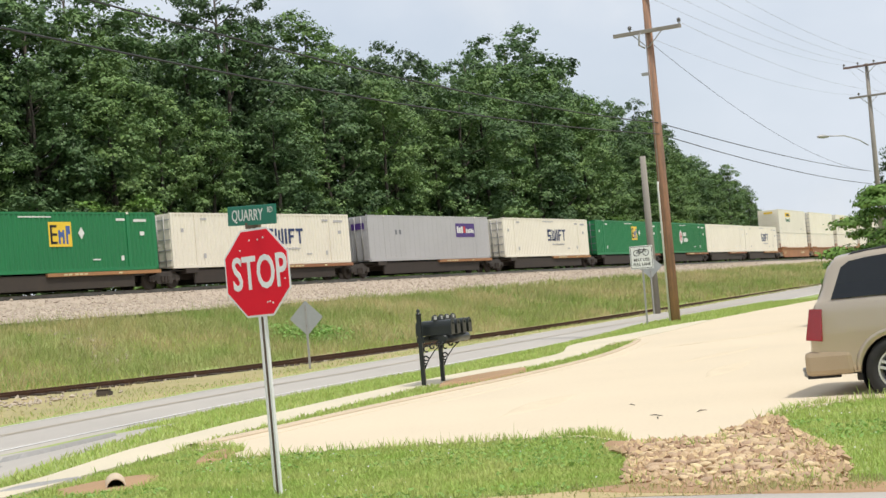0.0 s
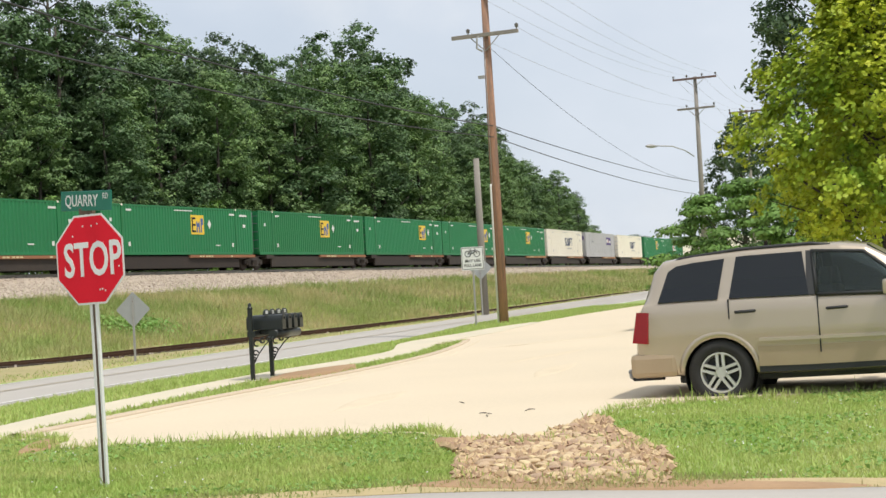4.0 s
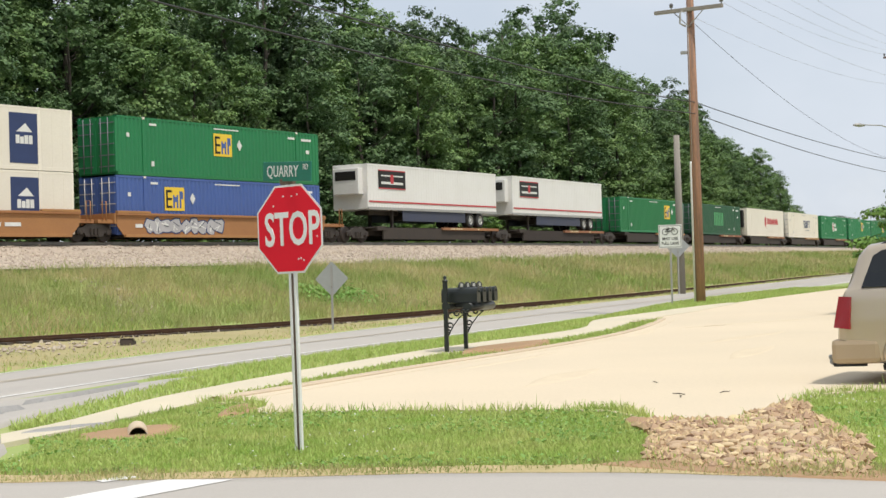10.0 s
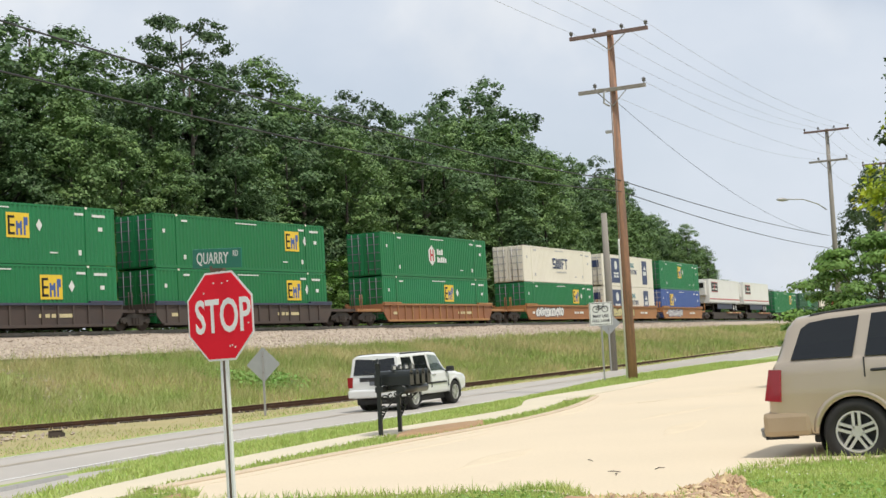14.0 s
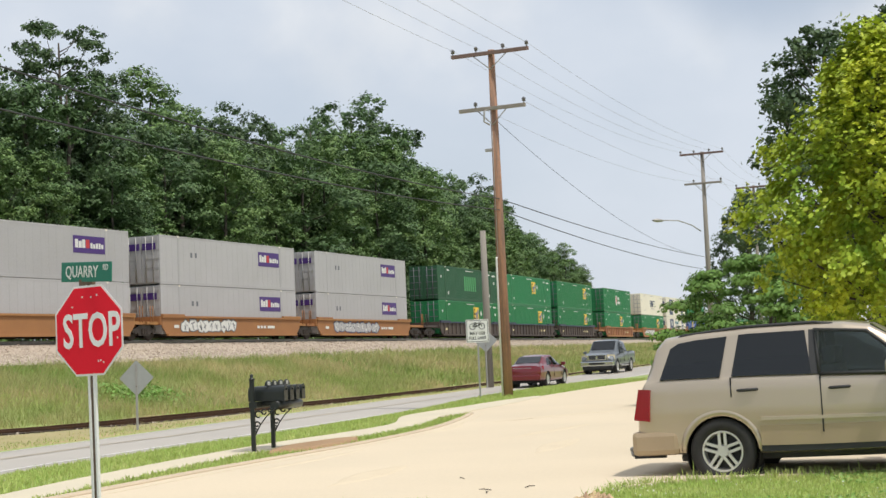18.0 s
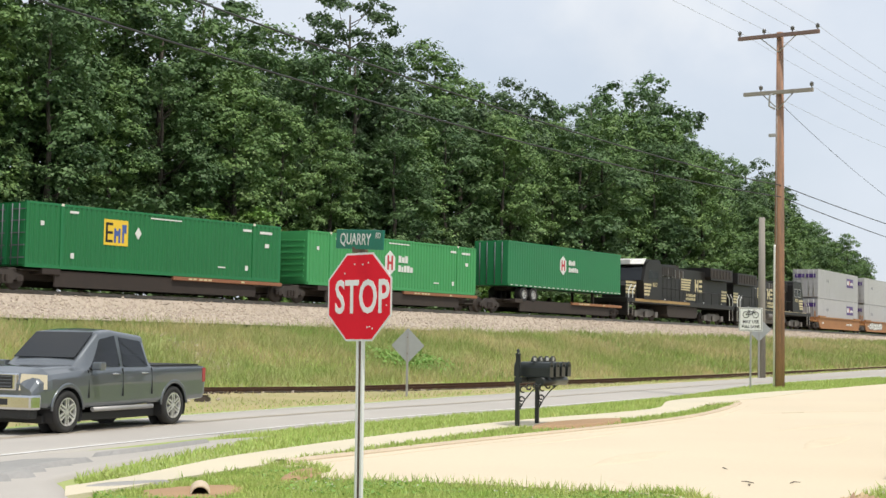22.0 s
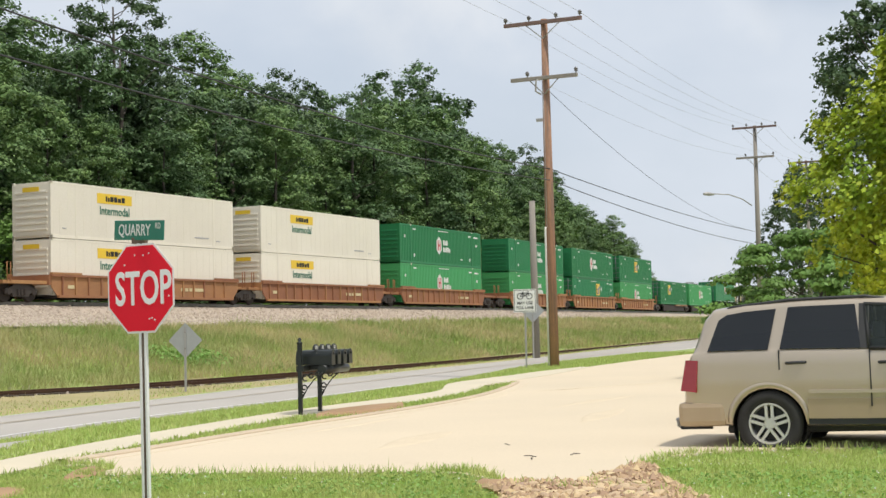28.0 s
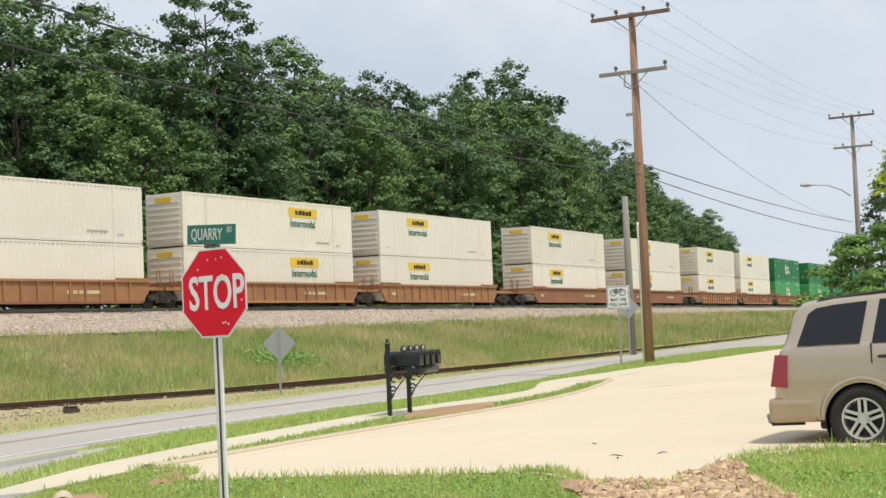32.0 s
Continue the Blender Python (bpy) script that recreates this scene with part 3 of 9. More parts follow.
def field(name, curve_a, curve_b, material, label, category, lift, thick=0.15, n=60):
    """Paved strip between two lines, in even steps along them."""
    def even(c):
        c = [Vector((p[0], p[1])) for p in c]
        d = [0.0]
        for a_, b_ in zip(c, c[1:]):
            d.append(d[-1] + (b_ - a_).length)
        return [(float(np.interp(t * d[-1] / n, d, [p.x for p in c])), float(np.interp(t * d[-1] / n, d, [p.y for p in c]))) for t in range(n + 1)]
    a_, b_ = even(curve_a), even(curve_b)
    bm = bmesh.new()
    m_ = 14
    rows_ = []
    for p, q in zip(a_, b_):
        r = []
        for k in range(m_ + 1):
            x, y = p[0] + (q[0] - p[0]) * k / m_, p[1] + (q[1] - p[1]) * k / m_
            r.append(bm.verts.new((x, y, gz(x, y) + lift)))
        rows_.append([bm.verts.new((r[0].co.x, r[0].co.y, r[0].co.z - thick))] + r + [bm.verts.new((r[-1].co.x, r[-1].co.y, r[-1].co.z - thick))])
    for u, v in zip(rows_, rows_[1:]):
        for k in range(len(u) - 1):
            bm.faces.new((u[k], v[k], v[k + 1], u[k + 1]))
    bmesh.ops.recalc_face_normals(bm, faces=bm.faces)
    return tagged(link(name, bm, material), label, category, kind="structure")


lot_far = ISL_LOT + [(36, 15.6), (40, 16.0), (45, 16.4), (50, 16.3), (58, 16.8), (70, 17.2), (85, 18)]
field("concrete_lot", lot_far, LOT_NEAR + [(45, -40), (85, -40)], M_CONC, "pale cream concrete car park apron with stained joints", "car park", 0.035, n=140)
field("pavement", WALK_NEAR + ISL_WALK[::-1] + [(36, 15.3), (40, 15.7), (45, 16.2)], WALK_FAR, M_WALK, "narrow pale concrete footpath beside the road", "pavement", 0.045, n=120)


KERB = ISL_LOT + ISL_WALK[:7]
bm = bmesh.new()
rings = []
for k, (x, y) in enumerate(KERB):
    a_, b_ = Vector(KERB[max(k - 1, 0)]), Vector(KERB[min(k + 1, len(KERB) - 1)])
    n_ = Vector((-(b_ - a_).y, (b_ - a_).x)).normalized()
    z_ = gz(x, y)
    rings.append([(x + n_.x * o, y + n_.y * o, z_ + h) for o, h in ((-0.09, 0.0), (-0.085, 0.05), (-0.06, 0.07), (0.05, 0.07), (0.07, 0.06), (0.07, 0.0))])
loft(bm, rings, close=False, caps=False)
bmesh.ops.recalc_face_normals(bm, faces=bm.faces)
tagged(link("kerb", bm, M_KERB), "weathered tan concrete kerb round the grass island", "kerb", kind="structure")


# ---- railway ----
def ribbon(name, s0, s1, ds, prof, material, label, category, base=0.0, smooth=False):
    """A cross-section of (off, z) swept along the track."""
    bm = bmesh.new()
    rings = []
    s = s0
    while s <= s1 + 1e-6:
        m = track_at(s)
        rings.append([m @ Vector((0, o, z + base)) for o, z in prof])
        s += ds
    loft(bm, rings, close=False, caps=False)
    bmesh.ops.recalc_face_normals(bm, faces=bm.faces)
    return tagged(link(name, bm, material, smooth=smooth), label, category, kind="structure")


ribbon("ballast_bed", -60, 420, 4, [(-8.8, -1.36), (-6.4, -1.06), (-4.6, -0.86), (-3.0, -0.72), (-2.2, -0.58), (-1.5, -0.30), (-1.2, -0.2), (1.2, -0.2), (2.2, -0.4), (5, -0.6), (9, -0.9)], M_BALLAST, "grey crushed stone ballast under the main line", "ballast", RAIL_Z)
RAILP = [(-0.06, -0.17), (-0.06, -0.15), (-0.012, -0.13), (-0.012, -0.04), (-0.036, -0.03), (-0.036, 0), (0.036, 0), (0.036, -0.03), (0.012, -0.04), (0.012, -0.13), (0.06, -0.15), (0.06, -0.17)]
for o in (-0.755, 0.755):
    ribbon("rail", -60, 420, 4, [(o + a_, b_) for a_, b_ in RAILP], M_RAIL, "worn steel running rail of the main line", "rail", RAIL_Z)

SPUR = SPUR_Y - 52.1
for o in (-0.75, 0.75):
    bm = bmesh.new()
    loft(bm, [[track_at(s) @ Vector((0, SPUR + o + a_, spur_z(track_at(s).translation.x) + 0.2 + b_)) for a_, b_ in RAILP] for s in range(-20, 300, 3)], close=False, caps=False)
    bmesh.ops.recalc_face_normals(bm, faces=bm.faces)
    tagged(link("spur_rail", bm, M_RUST), "rusty disused rail of the overgrown siding", "rail", kind="structure")


# ---- utility poles ----
def utility_pole(x, y, h, label, arms=((0.12, 2.75), (1.98, 2.35)), wood=None, lean=0.0, r=0.16):
    g = thing("utility_pole", pose(x, y, gz(x, y), 0, lean), label, "utility pole", "utility poles along the road")
    part("pole", bar([(0, 0, -0.3), (0, 0, h * 0.5), (0, 0, h)], [r * 1.15, r * 0.95, r * 0.68], 14), wood or M_POLE, g)
    for d, w in arms:
        bm = bmesh.new()
        box(bm, -0.06 - r, 0.06 - r, -w / 2, w / 2, h - d - 0.06, h - d + 0.06, 0.01)
        part("crossarm", bm, M_ARM if d < 1 else M_POLEG, g)
        for k in (-0.96, -0.35, 0.35, 0.96) if d < 1 else (-0.96, 0.5):
            bm = bmesh.new()
            yy = k * w / 2
            tube(bm, [(-r, yy, h - d + 0.05), (-r, yy, h - d + 0.12), (-r, yy, h - d + 0.13), (-r, yy, h - d + 0.19), (-r, yy, h - d + 0.2), (-r, yy, h - d + 0.26)], [0.02, 0.02, 0.065, 0.05, 0.075, 0.03], 10)
            part("insulator", bm, M_CERAM, g)
        for sgn in (-1, 1):
            part("brace", bar([(-r, sgn * w * 0.22, h - d - 0.05), (-r, 0, h - d - 0.55)], 0.018, 5), M_GALV, g)
    return g


POLE = [(46.29, 17.98, 11.52), (91.9, 22.0, 13.3), (98.6, 20.3, 11.6)]
main_pole = utility_pole(*POLE[0], "tall weathered brown wooden utility pole with two crossarms", lean=-0.4)
utility_pole(*POLE[1], "grey wooden utility pole with two crossarms beside the road", wood=M_POLEG)
utility_pole(*POLE[2], "short grey wooden utility pole with one crossarm", arms=((0.12, 2.3),), wood=M_POLEG, r=0.12)


# ---- stop sign ----
def octagon(r):
    return [(r / math.cos(math.pi / 8) * math.cos(math.pi / 8 + k * math.pi / 4), r / math.cos(math.pi / 8) * math.sin(math.pi / 8 + k * math.pi / 4)) for k in range(8)]


# ---- stop sign: its face looks along local -y ----
STOP = (9.59, 7.15)
stop = thing("stop_sign", pose(*STOP, gz(*STOP), 0, -0.7, -97.0), "red octagonal stop sign with green street name blade in grass", "stop sign")
bm = bmesh.new()
box(bm, -0.038, -0.015, -0.013, 0.013, -0.2, 2.16, 0.004)
box(bm, 0.015, 0.038, -0.013, 0.013, -0.2, 2.16, 0.004)
part("post", bm, M_WHITE, stop, "white-painted steel channel post")
part("post_web", boxes((-0.017, 0.017, -0.004, 0.0125, -0.2, 2.155)), M_RUSTBOLT, stop, "rust-brown groove of the post")
CZ = 1.775
for nm, r, y0, mat_ in (("border", 0.350, -0.022, M_WHITE), ("sign_face", 0.334, -0.0255, M_RED)):
    part(nm, plate([(x, z + CZ) for x, z in octagon(r)], y0, y0 + 0.003), mat_, stop)
lettering("STOP", 0.372, pose(0.03, -0.0275, CZ - 0.012, 90), M_WHITE, stop, bold=0.006, sx=0.67, thick=0.002)
for k, (bx, bz) in enumerate(((-0.05, 0.262), (0.04, 0.258), (0.10, 0.27), (0.12, -0.235), (0.15, -0.25), (0.095, -0.24), (0.30, -0.07), (-0.16, 0.19))):
    bm = bmesh.new()
    tube(bm, [(bx, -0.027, CZ + bz), (bx, -0.030, CZ + bz)], 0.007, 8)
    part("rivet", bm, M_DWHITE, stop)
blade = part("name_blade", boxes((-0.305, 0.305, -0.006, 0.006, 2.19, 2.345), bevel=0.004), M_SGREEN, stop, "green street name blade")
blade.matrix_basis = pose(-0.16, 0, -0.03, 0, 4.0, -8)
part("blade_bracket", boxes((-0.09, 0.05, -0.02, 0.02, 2.13, 2.18), bevel=0.005), M_RUSTBOLT, stop)
lettering("QUARRY", 0.128, pose(-0.05, -0.0085, 2.265, 90), M_DWHITE, blade, bold=0.001, sx=0.78, thick=0.001)
lettering("RD", 0.066, pose(0.24, -0.0085, 2.30, 90), M_DWHITE, blade, sx=0.75, thick=0.001)


# ---- other signs ----
def diamond_sign(x, y, cz, size, turn, label, post=True, wood=False, zg=None):
    zg = gz(x, y) if zg is None else zg
    g = thing("warning_sign", pose(x, y, zg, 0, 0, turn), label, "road sign", "warning signs seen from behind")
    bm = bmesh.new()
    d = size / 2
    pts = []
    for k in range(4):
        a0 = k * math.pi / 2
        for da in (-0.045, 0.045):
            pts.append((d * 0.985 * math.cos(a0 + da), cz - zg + d * 0.985 * math.sin(a0 + da)))
    extrude(bm, pts, -0.003, 0.003)
    bmesh.ops.recalc_face_normals(bm, faces=bm.faces)
    part("sign_plate", bm, M_ALU, g, "bare grey aluminium back of the plate")
    if post:
        bm = bmesh.new()
        box(bm, -0.035, 0.035, -0.032, -0.006, -0.3, cz - zg + d * 0.8, 0.004)
        part("post", bm, M_GALV, g)
        for dz in (-0.25, 0.25):
            part("bolt", bar([(0, -0.045, cz - zg + dz), (0, -0.03, cz - zg + dz)], 0.014, 6), M_RUSTBOLT, g)
    return g


diamond_sign(38.6, 27.15, 1.32, 1.07, -75, "bare metal back of a diamond warning sign on a post")
# bicycle sign
bx, by = 45.3, 18.55
bike = thing("bicycle_sign", pose(bx, by, gz(bx, by), 0, 0, -76), "white square sign with a bicycle and words on a post", "road sign")
bz0 = 2.36 - gz(bx, by)
part("sign_plate", boxes((-0.37, 0.37, -0.004, 0.004, bz0 - 0.375, bz0 + 0.375), bevel=0.003), M_WHITE, bike)
bm = bmesh.new()
for x0, x1, z0, z1 in ((-0.345, 0.345, 0.335, 0.35), (-0.345, 0.345, -0.35, -0.335), (-0.35, -0.335, -0.35, 0.35), (0.335, 0.35, -0.35, 0.35)):
    box(bm, x0, x1, -0.0065, -0.0045, bz0 + z0, bz0 + z1)
part("border", bm, M_BLACKT, bike)
bm = bmesh.new()
for cx in (-0.15, 0.15):
    tube(bm, [(cx + 0.095 * math.cos(k * math.pi / 9), -0.007, bz0 + 0.15 + 0.095 * math.sin(k * math.pi / 9)) for k in range(19)], 0.011, 5)
for p in (((-0.15, 0.15), (-0.06, 0.25)), ((-0.06, 0.25), (0.10, 0.25)), ((0.10, 0.25), (0.15, 0.15)), ((-0.06, 0.25), (0.0, 0.15)), ((0.0, 0.15), (0.10, 0.25)), ((-0.15, 0.15), (0.0, 0.15)), ((0.08, 0.29), (0.13, 0.29)), ((-0.1, 0.275), (-0.03, 0.275))):
    tube(bm, [(p[0][0], -0.007, bz0 + p[0][1]), (p[1][0], -0.007, bz0 + p[1][1])], 0.011, 5)
part("bicycle_symbol", bm, M_BLACKT, bike, "black bicycle symbol")
for tx, dz in (("MAY USE", -0.08), ("FULL LANE", -0.23)):
    lettering(tx, 0.135, pose(0, -0.006, bz0 + dz, 90), M_BLACKT, bike, bold=0.003, sx=0.86 if len(tx) > 7 else 0.95, thick=0.001)
bm = bmesh.new()
box(bm, -0.03, 0.03, 0.006, 0.03, -0.3, bz0 + 0.3, 0.004)
part("post", bm, M_GALV, bike)

# short grey pole beyond the road with a sign on it
gx, gy = 67.55, 27.12
gp = thing("wooden_post", pose(gx, gy, gz(gx, gy), 0, -0.6), "bare grey weathered wooden pole without crossarms beside the siding", "utility pole")
part("pole", bar([(0, 0, -0.3), (0, 0, 3.8), (0, 0, 7.62)], [0.19, 0.17, 0.14], 12), M_POLEG, gp)
diamond_sign(67.15, 27.1, 2.34, 1.1, -68, "bare metal back of a diamond warning sign on a pole")

# ---- fittings of the main pole ----
r0 = 0.16
part("conduit", bar([(-0.19, 0.1, 0.0), (-0.17, 0.1, 4.5), (-0.165, 0.09, 4.6)], 0.035, 8), M_DWHITE, main_pole, "white riser pipe")
part("ground_wire", bar([(-0.15, 0.05, 4.6), (-0.12, 0.05, 9.5)], 0.012, 5), M_GALV, main_pole)
part("cutout", bar([(-0.14, 0.12, 9.55), (-0.25, 0.25, 9.45), (-0.25, 0.27, 9.1), (-0.13, 0.12, 9.0)], 0.03, 6), M_GALV, main_pole, "grey cutout fuse")
part("cable_clamp", boxes((-0.22, -0.12, 0.08, 0.3, 8.1, 8.2), bevel=0.01), M_GALV, main_pole)

# ---- street lamp arm on the second pole ----
lx, ly, lz = 91.8, 22.2, 8.8
lamp = thing("street_lamp", pose(lx, ly, lz), "grey cobra-head street lamp on a curved arm", "street lamp")
part("arm", bar([(0, 0.12, 0), (-0.6, 0.5, 0.35), (-1.5, 1.1, 0.62), (-2.6, 1.75, 0.62)], 0.035, 8), M_GALV, lamp)
bm = bmesh.new()
rings = []
for k, (u, wx, wz) in enumerate(((0, 0.05, 0.05), (0.15, 0.12, 0.08), (0.45, 0.18, 0.12), (0.75, 0.14, 0.09), (0.9, 0.04, 0.03))):
    c = Vector((-2.6 - u * 0.84, 1.75 + u * 0.54, 0.60))
    rings.append([c + Vector((0.54 * wx * math.cos(q * math.pi / 4), 0.84 * wx * math.cos(q * math.pi / 4), wz * math.sin(q * math.pi / 4))) for q in range(8)])
loft(bm, rings)
part("lamp_head", bm, M_GALV, lamp, smooth=True)


# ---- wires ----
def wire(name, a_, b_, sag, r, material, label, group="overhead wires"):
    a_, b_ = Vector(a_), Vector(b_)
    pts = []
    for k in range(25):
        t = k / 24
        p = a_.lerp(b_, t)
        p.z -= sag * 4 * t * (1 - t)
        pts.append(p)
    bm = bmesh.new()
    tube(bm, pts, r, 5)
    return tagged(link(name, bm, material), label, "overhead wire", group)


P1, P2, P3 = (Vector((x, y, gz(x, y) + h)) for x, y, h in POLE)
for dy in (-1.3, -0.45, 0.45, 1.3):
    for a_, b_ in ((P1 + Vector((-46, dy * 1.0 - 4.0, -0.1)), P1), (P1, P2), (P2, P3)):
        wire("power_line", a_ + Vector((0, dy if a_ is P1 or a_ is P2 else 0, 0.08)), b_ + Vector((0, dy, 0.08)), 0.5, 0.006, M_WIREL, "thin bare overhead power line")
for dy in (-1.1, 0.55):
    for a_, b_ in ((P1, P2), (P2, P3)):
        wire("power_line", a_ + Vector((0, dy, -1.85)), b_ + Vector((0, dy, -1.85)), 0.5, 0.006, M_WIREL, "thin bare overhead power line")
for z0, z1, z2, sag, sag2 in ((8.1, 6.7, 7.22, 0.75, 0.2), (6.9, 6.33, 6.45, 0.65, 0.25)):
    wire("telephone_cable", (0, 16, z0), (46.15, 17.9, z1), sag, 0.018, M_WIRE, "thick black sagging telephone cable")
    wire("telephone_cable", (46.15, 17.9, z1), (91.8, 22.3, z2), sag2, 0.016, M_WIRE, "thick black sagging telephone cable")
wire("service_wire", (46.3, 18.0, 9.4), (91.9, 22.2, 7.2), 0.9, 0.008, M_WIRE, "thin dark sagging service wire")


# ---- mailbox cluster ----
def mail_shell(L=0.48, w=0.085, h=0.21, z0=0.0):
    """A box with an arched top; its door faces local -y."""
    prof = [(-w, z0), (w, z0), (w, z0 + h - w)] + [(w * math.cos(q * math.pi / 8), z0 + h - w + w * math.sin(q * math.pi / 8)) for q in range(1, 8)] + [(-w, z0 + h - w)]
    return plate(prof, -L / 2, L / 2)


MBX = (22.04, 12.96)
mail = thing("mailbox_cluster", pose(*MBX, gz(*MBX), 0, 0, 13), "black cast-metal cluster of four mailboxes on ornate twin posts", "mailbox")
for px in (0.0, 1.12):
    p = part("post", boxes((px - 0.034, px + 0.034, -0.034, 0.034, -0.2, 1.24 if px < 0.5 else 0.8), bevel=0.006), M_CAST, mail)
    p.location.y = 0.2
    if px < 0.5:
        bm = bmesh.new()
        tube(bm, [(px, 0, 1.24), (px, 0, 1.27), (px, 0, 1.28), (px, 0, 1.32), (px, 0, 1.35)], [0.05, 0.05, 0.02, 0.035, 0.008], 10)
        part("finial", bm, M_CAST, p)
    for sgn in (1, -1):
        bm = bmesh.new()
        for (cx, cz, rr, a0, a1) in ((0.10, 0.66, 0.07, 0, 5.2), (0.20, 0.70, 0.05, 1, 6.4), (0.07, 0.50, 0.05, 0, 5.5), (0.30, 0.73, 0.035, 0, 6), (0.045, 0.40, 0.03, 0, 6)):
            tube(bm, [(px + sgn * 0.0 + cx, -0.004 + 0.0, cz + 0)] and [(px + (cx + rr * math.cos(a0 + (a1 - a0) * q / 14) * (1 - 0.03 * q)), 0.0, cz + rr * math.sin(a0 + (a1 - a0) * q / 14) * (1 - 0.03 * q)) for q in range(15)], 0.014, 5)
        tube(bm, [(px + 0.04, 0, 0.33), (px + 0.12, 0, 0.48), (px + 0.24, 0, 0.63), (px + 0.40, 0, 0.76)], 0.011, 5)
        if sgn > 0:
            part("scroll_bracket", bm, M_CAST, mail, "openwork scroll bracket").matrix_basis = pose(px, 0.2, 0, 0, 0, -90) @ pose(-px, 0, 0)
        else:
            bm.free()
part("carrier_beam", boxes((-0.03, 1.62, 0.12, 0.26, 0.77, 0.87), bevel=0.01), M_CAST, mail)
for px in (0.3, 1.2):
    part("cross_beam", boxes((px - 0.03, px + 0.03, -0.2, 0.12, 0.80, 0.87), bevel=0.006), M_CAST, mail)
part("paper_slot", bar([(0.05, -0.17, 0.80), (1.55, -0.17, 0.80)], 0.075, 12), M_CAST, mail, "round newspaper tube")
for k in range(4):
    bx0 = 0.28 + k * 0.36
    bm = mail_shell(0.62, 0.10, 0.25)
    bmesh.ops.transform(bm, matrix=pose(bx0, 0.02, 0.88), verts=bm.verts)
    mbx = part("mailbox", bm, M_CAST, mail)
    bm = mail_shell(0.02, 0.107, 0.265)
    bmesh.ops.transform(bm, matrix=pose(bx0, -0.30, 0.875), verts=bm.verts)
    part("door", bm, M_CAST, mbx)
    part("door_pull", boxes((bx0 - 0.02, bx0 + 0.02, -0.335, -0.31, 1.05, 1.085), bevel=0.004), M_CAST, mbx)
    bm = bmesh.new()
    pr = [(bx0 - 0.17, 1.13)] + [(bx0 + 0.17 * math.cos(math.pi - q * math.pi / 8), 1.13 + 0.10 * math.sin(q * math.pi / 8)) for q in range(1, 8)] + [(bx0 + 0.17, 1.13)]
    extrude(bm, pr, -0.012, 0.012)
    bmesh.ops.recalc_face_normals(bm, faces=bm.faces)
    plq = part("number_plaque", bm, M_CAST, mbx)
    bm = bmesh.new()
    for q in (-0.075, -0.025, 0.025) if k % 2 == 0 else (-0.045, 0.01):
        box(bm, bx0 + q, bx0 + q + 0.03, -0.018, -0.0125, 1.145, 1.205)
    part("plaque_marks", bm, M_DWHITE, mbx, "pale raised marks on the plaque")

# ---- culvert pipe in the grass ----
cx, cy = 10.15, 9.35
culvert = thing("culvert_pipe", pose(cx, cy, gz(cx, cy) - 0.015, 0, 0, -47), "short concrete culvert pipe end in red soil", "pipe")
bm = bmesh.new()
rings = []
for yv, rr in ((0.5, 0.092), (-0.05, 0.092), (-0.05, 0.078), (0.5, 0.078)):
    rings.append([(rr * math.cos(q * math.pi / 12), yv, 0.03 + rr * math.sin(q * math.pi / 12)) for q in range(24)])
loft(bm, rings, caps=False)
bmesh.ops.recalc_face_normals(bm, faces=bm.faces)
part("pipe", bm, M_KERB, culvert, smooth=True)
# black liner over the pale inner wall: shade of the opening as colour
bm = bmesh.new()
loft(bm, [[(rr * math.cos(q * math.pi / 12), yv, 0.03 + rr * math.sin(q * math.pi / 12)) for q in range(24)] for yv, rr in ((-0.02, 0.077), (0.45, 0.077))], caps=False)
bm.faces.new([bm.verts.new((0.077 * math.cos(q * math.pi / 12), 0.45, 0.02 + 0.077 * math.sin(q * math.pi / 12))) for q in range(24)])
part("bore", bm, M_PLASTIC, culvert, "black liner with the shade inside the pipe as colour")

# a dark lump of rubbish by the verge
deb = thing("debris_box", pose(30.8, 28.5, gz(30.8, 28.5), 0, 8, 30), "dark brown broken box lying on the dry verge", "rubbish")
part("box_body", boxes((-0.28, 0.28, -0.17, 0.17, 0.0, 0.2), bevel=0.03), M_TIE, deb)
part("box_flap", boxes((-0.3, -0.05, -0.2, 0.16, 0.2, 0.215)), M_TIE, deb)


# ---- road vehicles ----
def inside(p, poly):
    x, y = p
    hit_ = False
    for (x0, y0), (x1, y1) in zip(poly, poly[1:] + poly[:1]):
        if (y0 > y) != (y1 > y) and x < (x1 - x0) * (y - y0) / (y1 - y0) + x0:
            hit_ = not hit_
    return hit_


def ring_at(st, x):
    """Cross-section values at x, from stations (x, z0, zbelt, zroof, wlow, wbelt, wroof)."""
    xs = [s[0] for s in st]
    return [float(np.interp(x, xs, [s[k] for s in st])) for k in range(1, 7)]


def side_pt(st, x, t, sgn, out=0.0):
    """A point on the flank between belt (t=0) and roof (t=1); below the belt for t<0 down to the sill at t=-1."""
    z0, zb, zr, wl, wb, wr = ring_at(st, x)
    if t >= 0:
        return Vector((x, sgn * (wb + (wr - wb) * t + out), zb + (zr - 0.07 - zb) * t))
    return Vector((x, sgn * (wb + (wl - wb) * min(1, -t * 1.6) * 0.9 + out), zb + (z0 + 0.12 - zb) * -t))


